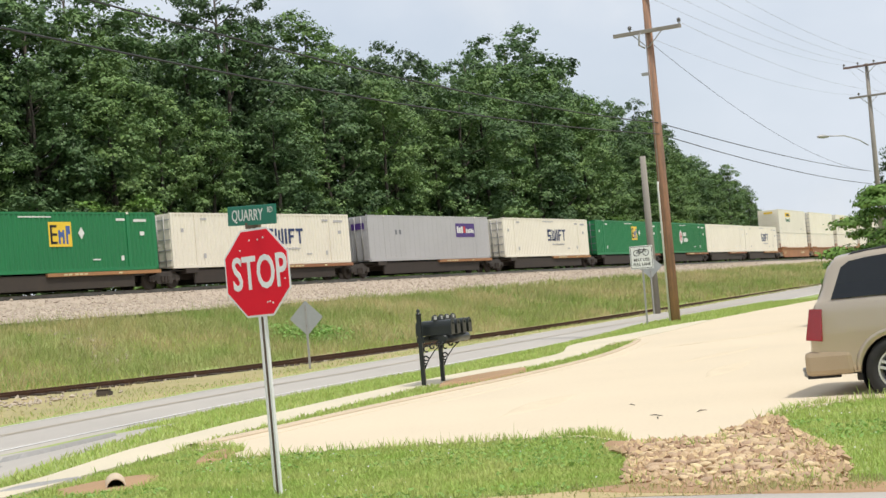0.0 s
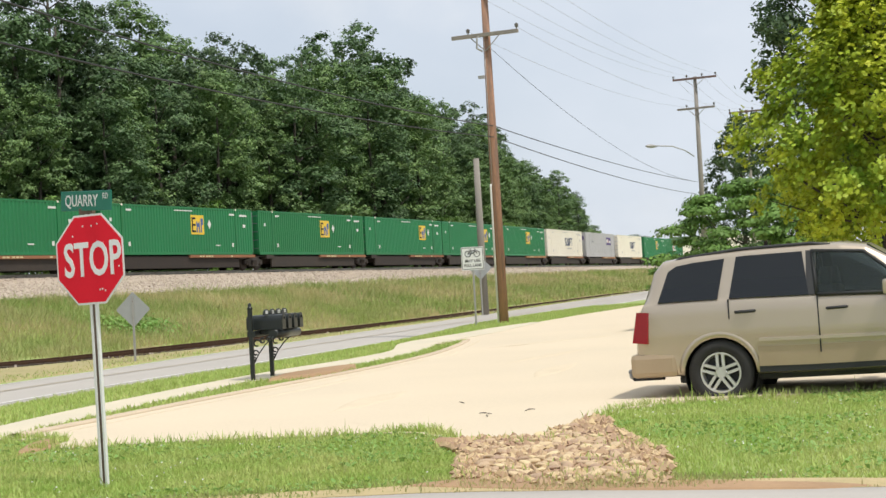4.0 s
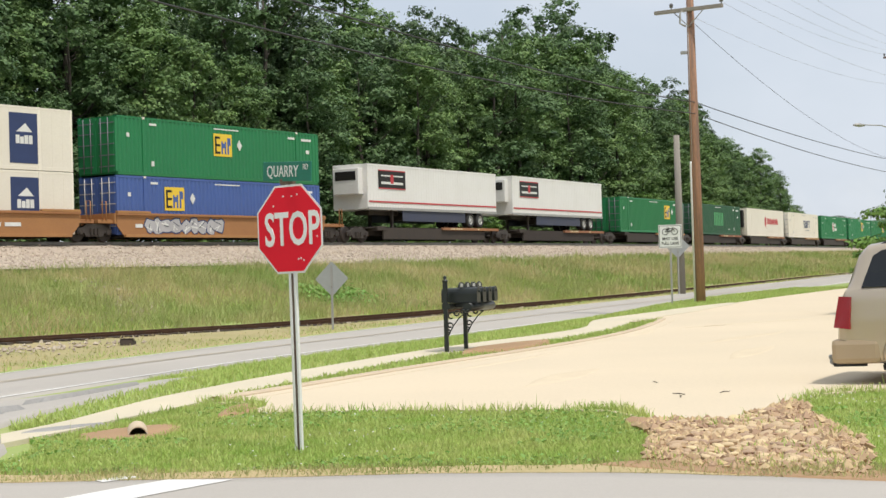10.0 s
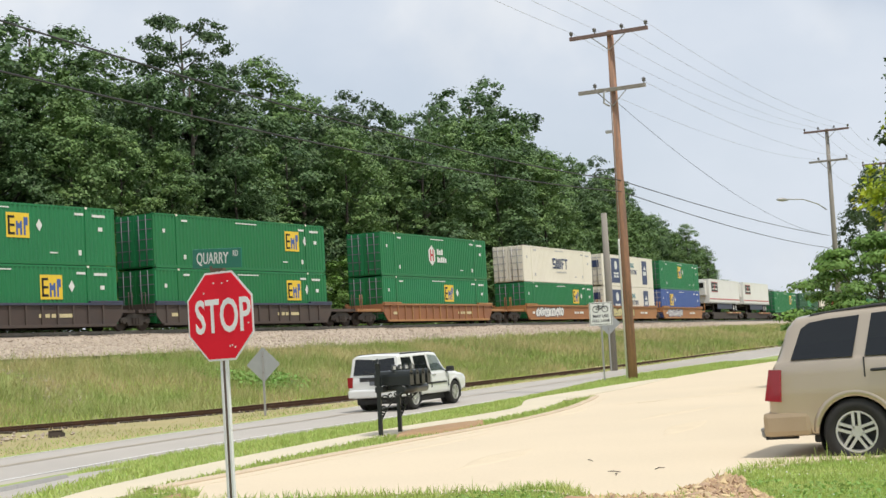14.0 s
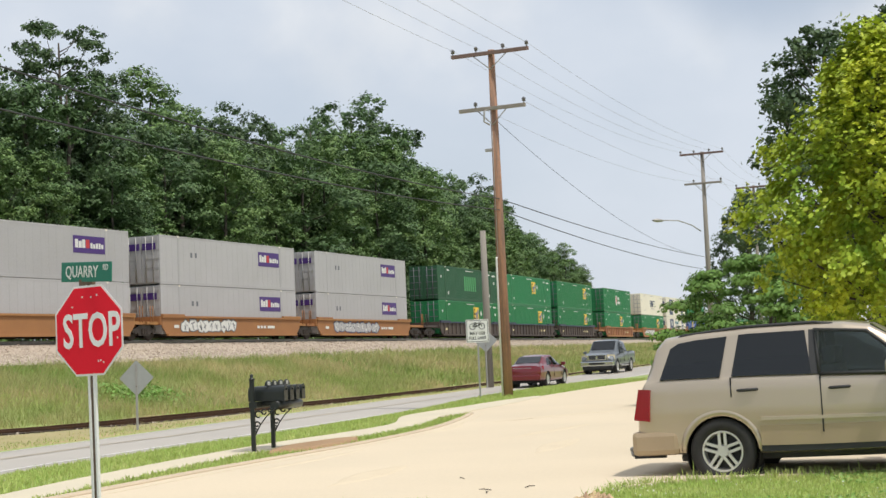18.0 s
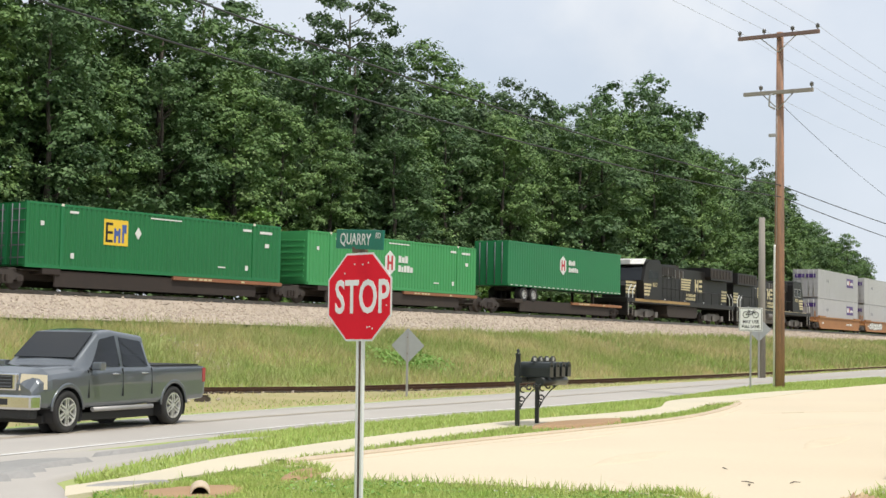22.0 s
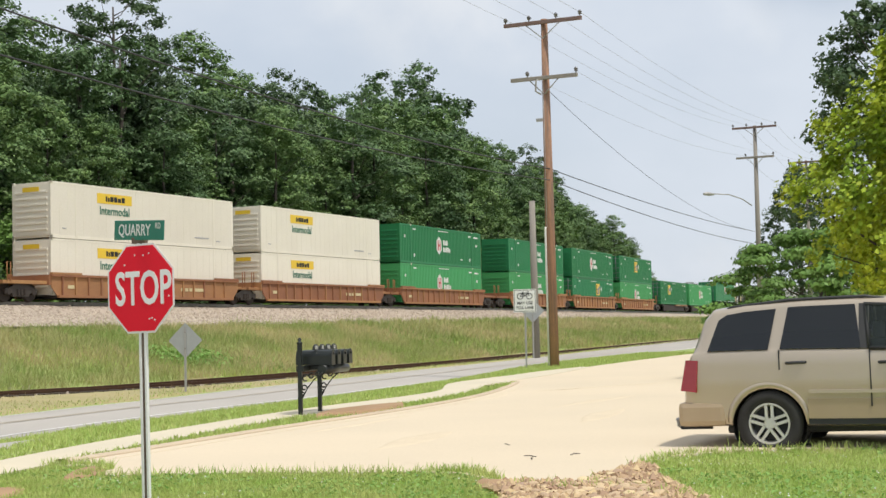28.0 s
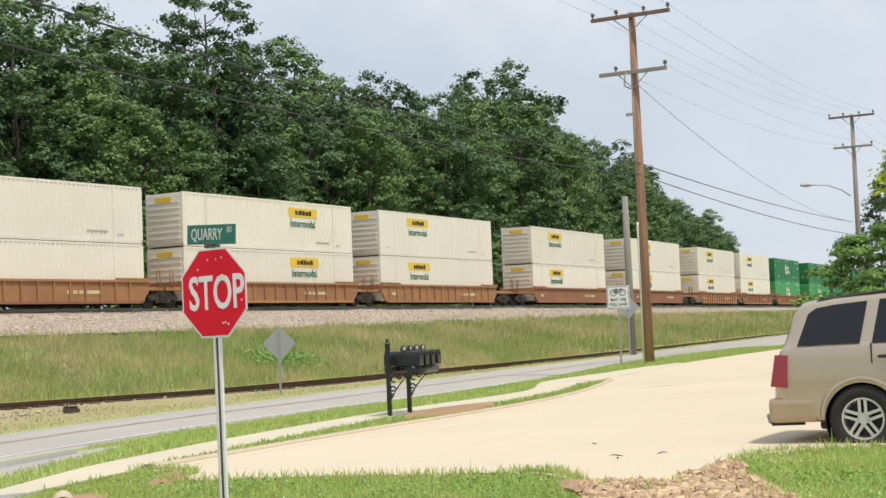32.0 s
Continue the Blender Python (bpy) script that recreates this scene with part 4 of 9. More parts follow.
def car_shell(st, wheels=(), rad=0.4, zc=0.36, openings=()):
    """Skin through the stations, finer than they are, open at the wheels and at the openings (outlines in x and height share)."""
    bm = bmesh.new()
    xs = {round(s[0], 3) for s in st} | {round(st[0][0] + (st[-1][0] - st[0][0]) * k / 46, 3) for k in range(1, 46)}
    for w in wheels:
        xs |= {round(w + k * 0.03, 3) for k in range(-16, 17)}
    for o in openings:
        xs |= {round(o[0][0] + k * 0.03, 3) for k in range(int((max(p[0] for p in o) - o[0][0]) / 0.03) + 2)}
    xs = [x for x in sorted(xs) if st[0][0] <= x <= st[-1][0]]
    half = max(s[4] for s in st)
    rings = []
    for x in xs:
        z0, zb, zr, wl, wb, wr = ring_at(st, x)
        mid = zb - (zb - z0) * 0.42
        top = max(zr - 0.07, zb + 0.004)
        key = [(z0 + 0.09, wl * 0.985), (mid - 0.12 * (zb - z0), wl * 0.996), (mid, wl), (zb - 0.3 * (zb - mid), wl - (wl - wb) * 0.22), (zb - 0.05, wl - (wl - wb) * 0.62)]
        hh = [(0.0, z0), (wl * 0.86, z0), (wl * 0.95, z0 + 0.025)]
        for k in range(19):
            z = key[0][0] + (key[-1][0] - key[0][0]) * k / 18
            hh.append((float(np.interp(z, [q[0] for q in key], [q[1] for q in key])), z))
        hh += [(wb - 0.006, zb - 0.005)]
        n_ = 14
        hh += [(wb - 0.012 + (wr + 0.004 - wb + 0.012) * k / n_, zb + 0.002 + (top - zb - 0.002) * k / n_) for k in range(n_ + 1)]
        hh += [(wr * 0.975, max(zr - 0.045, top + 0.002)), (wr * 0.92, max(zr - 0.022, top + 0.004)), (wr * 0.7, max(zr - 0.006, top + 0.006)), (0.0, max(zr + 0.01, top + 0.01))]
        rings.append([(x, -w, z) for w, z in hh] + [(x, w, z) for w, z in hh[-2:0:-1]])
    loft(bm, rings)
    bmesh.ops.recalc_face_normals(bm, faces=bm.faces)
    gone = set()
    for w in wheels:
        for v in bm.verts:
            d = math.hypot(v.co.x - w, v.co.z - zc)
            if abs(v.co.y) > half * 0.7 and rad < d < rad + 0.035:
                k = rad / d
                v.co.x, v.co.z = w + (v.co.x - w) * k, zc + (v.co.z - zc) * k
        for f in bm.faces:
            c = f.calc_center_median()
            if abs(c.y) > half * 0.7 and math.hypot(c.x - w, c.z - zc) < rad:
                gone.add(f)
    for o in openings:
        outline = [(x, side_pt(st, x, t, 1).z) for x, t in o]
        for f in bm.faces:
            c = f.calc_center_median()
            if abs(c.y) > half * 0.5 and inside((c.x, c.z), outline):
                gone.add(f)
    bmesh.ops.delete(bm, geom=list(gone), context="FACES")
    return bm


def pane(st, pts, sgn, out=0.007, th=0.012, name="window", mat=None, parent=None, label=""):
    """Window that follows the flank; its outline, in (x, height share), is cut into upright strips."""
    x0, x1 = min(p[0] for p in pts), max(p[0] for p in pts)
    xs = sorted({x0 + (x1 - x0) * k / 12 for k in range(13)} | {p[0] for p in pts} | {s[0] for s in st if x0 < s[0] < x1})
    cols = []
    for x in xs:
        xx = min(max(x, x0 + 1e-4), x1 - 1e-4)
        ts = [t0 + (t1 - t0) * (xx - a0) / (a1 - a0) for (a0, t0), (a1, t1) in zip(pts, pts[1:] + pts[:1]) if min(a0, a1) <= xx <= max(a0, a1) and a0 != a1]
        cols.append((xx, min(ts), max(ts)))
    bm = bmesh.new()
    loft(bm, [[side_pt(st, x, a0, sgn, out - th), side_pt(st, x, a0, sgn, out), side_pt(st, x, b0, sgn, out), side_pt(st, x, b0, sgn, out - th)] for x, a0, b0 in cols])
    bmesh.ops.recalc_face_normals(bm, faces=bm.faces)
    return part(name, bm, mat or M_GLASSD, parent, label)


def quadplate(p, th, name, mat, parent, label=""):
    """A plate through four corners."""
    p = [Vector(q) for q in p]
    n = (p[1] - p[0]).cross(p[2] - p[0]).normalized() * th
    bm = bmesh.new()
    a_ = [bm.verts.new(q) for q in p]
    b_ = [bm.verts.new(q - n) for q in p]
    bm.faces.new(a_)
    bm.faces.new(b_[::-1])
    for k in range(len(p)):
        bm.faces.new((a_[k], b_[k], b_[(k + 1) % len(p)], a_[(k + 1) % len(p)]))
    bmesh.ops.recalc_face_normals(bm, faces=bm.faces)
    return part(name, bm, mat, parent, label)


def wheel(parent, x, y, r, rim, sgn, spokes=5, wide=0.22, rimmat=None):
    """Tyre and rim; the outer side looks along sgn * y."""
    w = new("wheel")
    w.parent = parent
    w.matrix_basis = pose(x, y, r)
    bm = bmesh.new()
    prof = [(rim, -wide / 2), (r - 0.04, -wide / 2), (r - 0.008, -wide / 2 + 0.035), (r, -wide / 4), (r, wide / 4), (r - 0.008, wide / 2 - 0.035), (r - 0.04, wide / 2), (rim, wide / 2 - 0.01), (rim, -wide / 2)]
    loft(bm, [[(a_ * math.cos(q * math.pi / 16), b_, a_ * math.sin(q * math.pi / 16)) for a_, b_ in prof] for q in range(33)], close=False, caps=False)
    bmesh.ops.remove_doubles(bm, verts=bm.verts, dist=0.0005)
    bmesh.ops.recalc_face_normals(bm, faces=bm.faces)
    part("tyre", bm, M_RUBBER, w, smooth=True)
    f = sgn * wide / 2
    bm = bmesh.new()
    rp_ = [(rim + 0.002, f * 0.2), (rim + 0.002, f * 0.98), (rim - 0.018, f * 0.98), (rim - 0.03, f * 0.6), (rim - 0.035, f * 0.15)]
    loft(bm, [[(a_ * math.cos(q * math.pi / 14), b_, a_ * math.sin(q * math.pi / 14)) for a_, b_ in rp_] for q in range(29)], close=False, caps=False)
    tube(bm, [(0, f * 0.3, 0), (0, f * 0.86, 0)], [0.075, 0.06], 14)
    for k in range(spokes):
        a0 = math.pi / 2 + k * 2 * math.pi / spokes
        for da in (-0.20, 0.20):
            c, s_ = math.cos(a0), math.sin(a0)
            ox, oz = -s_ * da * 0.16, c * da * 0.16
            box(bm, 0.04, rim - 0.01, f * 0.72 - 0.02, f * 0.72 + 0.02, -0.016, 0.016, m=Matrix.Translation((ox, 0, oz)) @ Matrix.Rotation(-a0, 4, "Y"))
    bmesh.ops.recalc_face_normals(bm, faces=bm.faces)
    part("rim", bm, rimmat or M_RIM, w)
    bm = bmesh.new()
    tube(bm, [(0, -f * 0.1, 0), (0, f * 0.12, 0)], rim - 0.01, 20)
    part("brake_disc", bm, M_PLASTIC, w)
    return w


def arch(parent, x, z, r, wid, sgn, mat, y):
    """A raised lip over a wheel."""
    bm = bmesh.new()
    rings = []
    for q in range(17):
        a0 = radians(4) + (math.pi - radians(8)) * q / 16
        k = 0.35 + 0.65 * math.sin(max(a0, 0.0)) ** 0.5 if 0 < a0 < math.pi else 0.35
        rings.append([(x + rr * math.cos(a0), sgn * yy, z + rr * math.sin(a0)) for rr, yy in ((r, y - 0.06), (r, y - 0.004), (r + wid * 0.5 * k, y + 0.004), (r + wid * k, y - 0.022))])
    loft(bm, rings)
    bmesh.ops.recalc_face_normals(bm, faces=bm.faces)
    return part("wheel_arch", bm, mat, parent, smooth=True)


def car(name, m, st, paint, label, wheels, wr, rim, panes, group="", arches=None, spokes=5, cat="car", sink=0.0, openings=()):
    """Body with cut arches, wheels, side windows and liners. wheels: x of rear and front axle."""
    g = thing(name, m, label, cat, group)
    half = max(s[4] for s in st)
    gap = 0.04 if sink else 0.06
    body = part("body", car_shell(st, wheels, wr + gap, wr, openings), paint, g, smooth=True)
    body.data.set_sharp_from_angle(angle=radians(32))
    for x in wheels:
        for sg in (-1, 1):
            w = wheel(g, x, sg * (half - 0.125), wr, rim, sg, spokes)
            w.matrix_basis = pose(x, sg * (half - 0.125), wr + sink)
            bm = bmesh.new()
            loft(bm, [[(x + (wr + gap - 0.002) * math.cos(q * math.pi / 14), sg * yy, wr + (wr + gap - 0.002) * math.sin(q * math.pi / 14)) for q in range(-2, 17)] for yy in (half - 0.03, half - 0.335)], close=False, caps=False)
            tube(bm, [(x, sg * (half - 0.33), wr), (x, sg * (half - 0.35), wr)], wr + gap + 0.02, 20)
            part("wheel_housing", bm, M_PLASTIC, g)
            if arches:
                arch(g, x, wr, wr + gap - 0.004, 0.10, sg, arches, half)
    for pts, mat_, nm in panes:
        for sg in (-1, 1):
            pane(st, pts, sg, mat=mat_, parent=g, name=nm)
    part("underbody", boxes((wheels[0] - 0.5, wheels[1] + 0.5, -half + 0.2, half - 0.2, 0.27 if sink else 0.2, 0.36), bevel=0.03), M_PLASTIC, g)
    return g


def band(st, x0, x1, t0, t1, sgn, out, name, mat, parent, label="", n=6):
    """A raised strip on the flank, from x0 to x1, between two heights."""
    bm = bmesh.new()
    rings = []
    for k in range(n + 1):
        x = x0 + (x1 - x0) * k / n
        rings.append([side_pt(st, x, t0, sgn, -0.01), side_pt(st, x, t0, sgn, out), side_pt(st, x, t1, sgn, out), side_pt(st, x, t1, sgn, -0.01)])
    loft(bm, rings)
    bmesh.ops.recalc_face_normals(bm, faces=bm.faces)
    return part(name, bm, mat, parent, label)


def seams(st, xs, parent, t0=-0.86, t1=0.0):
    for x in xs:
        for sg in (-1, 1):
            band(st, x - 0.007, x + 0.007, t0, t1, sg, 0.022, "door_seam", M_BLACKT, parent, n=1)


def handles(st, xs, t, parent, mat):
    for x in xs:
        for sg in (-1, 1):
            a_ = side_pt(st, x, t, sg, 0.035)
            part("door_handle", bar([a_ + Vector((-0.11, -sg * 0.03, 0)), a_ + Vector((-0.09, 0, 0)), a_ + Vector((0.09, 0, 0.004)), a_ + Vector((0.11, -sg * 0.03, 0.004))], 0.017, 8), mat, parent)


def mirrors(st, x, t, parent, mat):
    for sg in (-1, 1):
        a_ = side_pt(st, x, t, sg)
        bm = bmesh.new()
        box(bm, a_.x - 0.09, a_.x + 0.09, min(a_.y + sg * 0.06, a_.y + sg * 0.27), max(a_.y + sg * 0.06, a_.y + sg * 0.27), a_.z - 0.03, a_.z + 0.13, 0.035)
        mi = part("door_mirror", bm, mat, parent)
        part("mirror_arm", boxes((a_.x - 0.03, a_.x + 0.05, min(a_.y, a_.y + sg * 0.1), max(a_.y, a_.y + sg * 0.1), a_.z - 0.03, a_.z + 0.02)), M_PLASTIC, mi)


# tan SUV in the lot. x ahead, rear axle at -1.35, front axle at 1.35
SUV = [(-2.30, 0.45, 0.66, 0.70, 0.86, 0.84, 0.78), (-2.26, 0.40, 1.02, 1.06, 0.93, 0.90, 0.80), (-2.18, 0.38, 1.15, 1.26, 0.955, 0.93, 0.77), (-2.06, 0.37, 1.175, 1.56, 0.965, 0.935, 0.74), (-1.96, 0.36, 1.18, 1.665, 0.97, 0.94, 0.735), (-1.6, 0.35, 1.18, 1.71, 0.975, 0.945, 0.735),
       (-1.0, 0.34, 1.175, 1.735, 0.98, 0.945, 0.735), (-0.4, 0.33, 1.16, 1.735, 0.98, 0.945, 0.73), (0.0, 0.33, 1.15, 1.725, 0.98, 0.945, 0.73), (0.28, 0.33, 1.14, 1.68, 0.98, 0.945, 0.715), (0.55, 0.33, 1.13, 1.52, 0.98, 0.94, 0.71), (0.82, 0.33, 1.12, 1.31, 0.98, 0.935, 0.73), (1.02, 0.33, 1.10, 1.18, 0.98, 0.93, 0.80),
       (1.3, 0.33, 1.06, 1.135, 0.98, 0.925, 0.80), (1.75, 0.34, 0.97, 1.06, 0.97, 0.90, 0.76), (2.05, 0.36, 0.85, 0.95, 0.92, 0.84, 0.68), (2.18, 0.42, 0.68, 0.79, 0.80, 0.74, 0.62)]
SUVX = pose(17.38, 2.555, -0.045, 0, 0, -87.4) @ pose(0, 0, 0, 0, -1.2)
suv = car("parked_suv", SUVX, SUV, M_TAN, "tan metallic family SUV parked on the concrete lot", (-1.35, 1.29), 0.365, 0.225,
          [([(-2.00, 0.02), (-1.33, 0.02), (-1.25, 0.95), (-1.80, 0.93), (-1.89, 0.82)], M_GLASSD, "rear_quarter_window"),
           ([(-1.20, 0.02), (-0.34, 0.02), (-0.40, 0.96), (-1.12, 0.96)], M_GLASSD, "rear_door_window"),
           ([(-0.25, 0.02), (0.76, 0.02), (0.70, 0.28), (0.46, 0.78), (0.25, 0.96), (-0.30, 0.96)], M_GLASS, "front_door_window")], arches=M_TAN, spokes=5, sink=0.015,
          openings=[[(-0.25, 0.02), (0.76, 0.02), (0.70, 0.28), (0.46, 0.78), (0.25, 0.96), (-0.30, 0.96)]])
seams(SUV, (-0.25, 0.74), suv)
seams(SUV, (-1.21,), suv, t0=-0.3)
handles(SUV, (-1.03, -0.05), -0.20, suv, M_PLASTIC)
mirrors(SUV, 0.54, 0.06, suv, M_TAN)
for sg in (-1, 1):
    band(SUV, -0.90, 0.80, -0.66, -0.61, sg, 0.03, "side_moulding", M_TAN, suv)
    band(SUV, -0.92, 0.84, -1.04, -0.74, sg, 0.010, "lower_cladding", M_TANLOW, suv, "golden brown lower door cladding")
    band(SUV, -0.92, 0.86, -1.13, -1.03, sg, 0.004, "sill", M_PLASTIC, suv)
    band(SUV, -0.36, -0.26, 0.02, 0.97, sg, 0.005, "door_pillar", M_PLASTIC, suv, n=2)
    frame_ = [side_pt(SUV, x, t, sg, 0.006) for x, t in ((-0.25, 0.02), (0.3, 0.02), (0.76, 0.02), (0.70, 0.28), (0.58, 0.55), (0.46, 0.78), (0.25, 0.96), (-0.30, 0.96), (-0.27, 0.5), (-0.25, 0.02))]
    part("window_seal", bar(frame_, 0.02, 6), M_PLASTIC, suv)
    # roof rails
    rail = [side_pt(SUV, x, 1.0, sg, -0.06) + Vector((0, 0, dz)) for x, dz in ((-1.88, 0.0), (-1.76, 0.045), (-1.1, 0.06), (-0.3, 0.06), (-0.1, 0.03))]
    part("roof_rail", bar(rail, 0.02, 8), M_PLASTIC, suv)
    # lamps
    quadplate([(-2.32, sg * 0.945, 0.76), (-2.14, sg * 0.988, 0.74), (-2.11, sg * 0.972, 1.09), (-2.25, sg * 0.94, 1.10)][:: -sg], 0.05, "tail_lamp", M_LAMPR, suv, "red tail lamp")
    quadplate([(1.70, sg * 0.98, 0.74), (2.12, sg * 0.885, 0.70), (2.06, sg * 0.86, 0.86), (1.66, sg * 0.935, 0.91)][:: -sg], 0.05, "headlamp", M_LAMPC, suv, "clear headlamp")
    quadplate([(1.70, sg * 0.986, 0.73), (1.86, sg * 0.955, 0.72), (1.84, sg * 0.948, 0.79), (1.69, sg * 0.972, 0.83)][:: -sg], 0.05, "turn_lamp", M_LAMPA, suv, "amber turn lamp")
quadplate([(1.04, -0.72, 1.178), (1.04, 0.72, 1.178), (0.29, 0.64, 1.672), (0.29, -0.64, 1.672)], 0.012, "windscreen", M_GLASSD, suv)
bm = bmesh.new()
box(bm, -2.36, -1.82, -0.972, 0.972, 0.36, 0.63, 0.06)
part("rear_bumper", bm, M_TANLOW, suv)
bm = bmesh.new()
box(bm, 1.80, 2.27, -0.955, 0.955, 0.30, 0.66, 0.10)
part("front_bumper", bm, M_TANLOW, suv)
hitch = part("tow_bar", boxes((-2.47, -2.1, -0.43, -0.38, 0.30, 0.35), bevel=0.006), M_PLASTIC, suv)
bm = bmesh.new()
tube(bm, [(-2.45, -0.4, 0.32), (-2.50, -0.4, 0.35), (-2.50, -0.4, 0.39)], 0.02, 8)
bmesh.ops.create_uvsphere(bm, u_segments=10, v_segments=8, radius=0.028, matrix=Matrix.Translation((-2.50, -0.4, 0.41)))
part("tow_ball", bm, M_GALV, hitch)
part("exhaust", bar([(-2.3, 0.45, 0.33), (-1.7, 0.45, 0.33)], 0.04, 10), M_RUST, suv)
for sx, sy in ((-0.2, -0.4), (-0.2, 0.4), (-1.1, -0.4), (-1.1, 0.4)):
    part("seat", boxes((sx - 0.1, sx + 0.08, sy - 0.24, sy + 0.24, 0.6, 1.26), (sx - 0.06, sx + 0.05, sy - 0.13, sy + 0.13, 1.27, 1.46), bevel=0.03), M_DGREY, suv)

MOVERS = []     # thing, function of time giving its pose


def road_pose(x, v, turn=0.0, back=False):
    """On the road at x, v across it from the near edge."""
    def p(q):
        return Vector((q, road_n(q) + (road_f(q) - road_n(q)) * v, road_z(q) + 0.05 * (1 - (2 * v - 1) ** 2) + 0.032))
    a_, b_ = p(x - 1.3), p(x + 1.3)
    d = b_ - a_
    th = math.degrees(math.atan2(d.y, d.x))
    tilt = math.degrees(math.atan2(d.z, d.xy.length))
    c = (a_ + b_) / 2
    return pose(*c, 0, 0, th) @ pose(0, 0, 0, 0, -tilt) @ pose(0, 0, 0, 0, 0, 180 if back else 0)


# white off-roader
JEEP = [(-2.20, 0.60, 0.90, 0.95, 0.84, 0.84, 0.80), (-2.17, 0.45, 1.06, 1.10, 0.90, 0.88, 0.82), (-2.10, 0.42, 1.10, 1.72, 0.915, 0.89, 0.76), (-1.95, 0.42, 1.10, 1.77, 0.92, 0.89, 0.76), (0.0, 0.40, 1.10, 1.78, 0.92, 0.89, 0.76), (0.38, 0.40, 1.10, 1.74, 0.92, 0.89, 0.74), (0.85, 0.40, 1.09, 1.30, 0.92, 0.88, 0.74), (1.0, 0.40, 1.08, 1.13, 0.92, 0.88, 0.78), (1.85, 0.42, 0.98, 1.06, 0.90, 0.86, 0.74), (2.16, 0.44, 0.90, 0.98, 0.86, 0.82, 0.68), (2.24, 0.50, 0.72, 0.80, 0.80, 0.78, 0.64)]
JEEP = [(q[0], *(v * 0.955 for v in q[1:4]), *q[4:]) for q in JEEP]
jeep = car("white_suv", pose(0, 0, 0), JEEP, M_CARW, "white boxy off-road SUV driving along the road", (-1.33, 1.33), 0.36, 0.235,
           [([(-1.98, 0.06), (-1.32, 0.06), (-1.34, 0.90), (-1.94, 0.90)], M_GLASSD, "rear_quarter_window"), ([(-1.18, 0.06), (-0.36, 0.06), (-0.40, 0.92), (-1.18, 0.92)], M_GLASSD, "rear_door_window"), ([(-0.22, 0.06), (0.80, 0.08), (0.36, 0.88), (-0.24, 0.92)], M_GLASS, "front_door_window")], arches=M_CARW)
seams(JEEP, (-1.25, -0.29, 0.86), jeep)
handles(JEEP, (-1.0, -0.1), -0.16, jeep, M_CHROME)
mirrors(JEEP, 0.78, 0.06, jeep, M_PLASTIC)
quadplate([(-2.185, 0.72, 1.09), (-2.185, -0.72, 1.09), (-2.108, -0.66, 1.57), (-2.108, 0.66, 1.57)], 0.01, "rear_window", M_GLASSD, jeep)
part("rear_bumper", boxes((-2.30, -2.12, -0.88, 0.88, 0.42, 0.66), bevel=0.05), M_CARW, jeep)
part("plate_panel", boxes((-2.215, -2.18, -0.50, 0.50, 0.90, 1.02), bevel=0.01), M_PLASTIC, jeep)
part("number_plate", boxes((-2.225, -2.205, -0.16, 0.16, 0.78, 0.90)), M_DGREY, jeep, "blank grey number plate")
part("wiper", bar([(-2.20, 0.0, 1.12), (-2.19, 0.35, 1.2)], 0.015, 6), M_PLASTIC, jeep)
for sg in (-1, 1):
    part("tail_lamp", boxes((-2.205, -2.05, min(sg * 0.74, sg * 0.925), max(sg * 0.74, sg * 0.925), 0.72, 1.04), bevel=0.015), M_LAMPR, jeep, "red tail lamp")
    band(JEEP, -0.62, 0.72, -0.66, -0.56, sg, 0.02, "side_moulding", M_PLASTIC, jeep)
    rail = [side_pt(JEEP, x, 1.0, sg, -0.05) + Vector((0, 0, dz)) for x, dz in ((-1.9, 0.0), (-1.8, 0.06), (0.1, 0.06), (0.25, 0.0))]
    part("roof_rail", bar(rail, 0.018, 8), M_PLASTIC, jeep)
quadplate([(0.93, -0.66, 1.145), (0.93, 0.66, 1.145), (0.45, 0.64, 1.60), (0.45, -0.64, 1.60)], 0.01, "windscreen", M_GLASSD, jeep)
MOVERS.append((jeep, lambda t: road_pose(23.3 + 17.4 * (t - 13.0), 0.38)))

# dark red saloon
SEDAN = [(-2.42, 0.55, 0.80, 0.84, 0.74, 0.72, 0.62), (-2.34, 0.36, 0.94, 1.00, 0.86, 0.82, 0.72), (-1.90, 0.30, 0.97, 1.06, 0.905, 0.86, 0.72), (-1.55, 0.28, 0.97, 1.10, 0.91, 0.87, 0.68), (-0.95, 0.26, 0.96, 1.38, 0.915, 0.88, 0.62), (-0.45, 0.25, 0.95, 1.45, 0.915, 0.88, 0.61), (0.15, 0.25, 0.94, 1.44, 0.915, 0.88, 0.61), (0.60, 0.25, 0.93, 1.30, 0.915, 0.88, 0.62), (1.10, 0.25, 0.91, 1.04, 0.915, 0.87, 0.68), (1.30, 0.26, 0.89, 0.97, 0.91, 0.86, 0.72), (2.0, 0.28, 0.76, 0.86, 0.89, 0.80, 0.66), (2.38, 0.32, 0.62, 0.70, 0.76, 0.68, 0.56)]
sedan = car("red_saloon", pose(0, 0, 0), SEDAN, M_CARR, "dark red four-door saloon car driving along the road", (-1.38, 1.38), 0.33, 0.22,
            [([(-1.30, 0.12), (-0.40, 0.08), (-0.44, 0.90), (-0.84, 0.86)], M_GLASSD, "rear_door_window"), ([(-0.30, 0.08), (0.92, 0.12), (0.52, 0.66), (0.10, 0.90), (-0.34, 0.92)], M_GLASSD, "front_door_window")], spokes=7)
seams(SEDAN, (-0.37, 0.86), sedan)
handles(SEDAN, (-0.75, 0.15), -0.15, sedan, M_CARR)
mirrors(SEDAN, 0.82, 0.12, sedan, M_CARR)
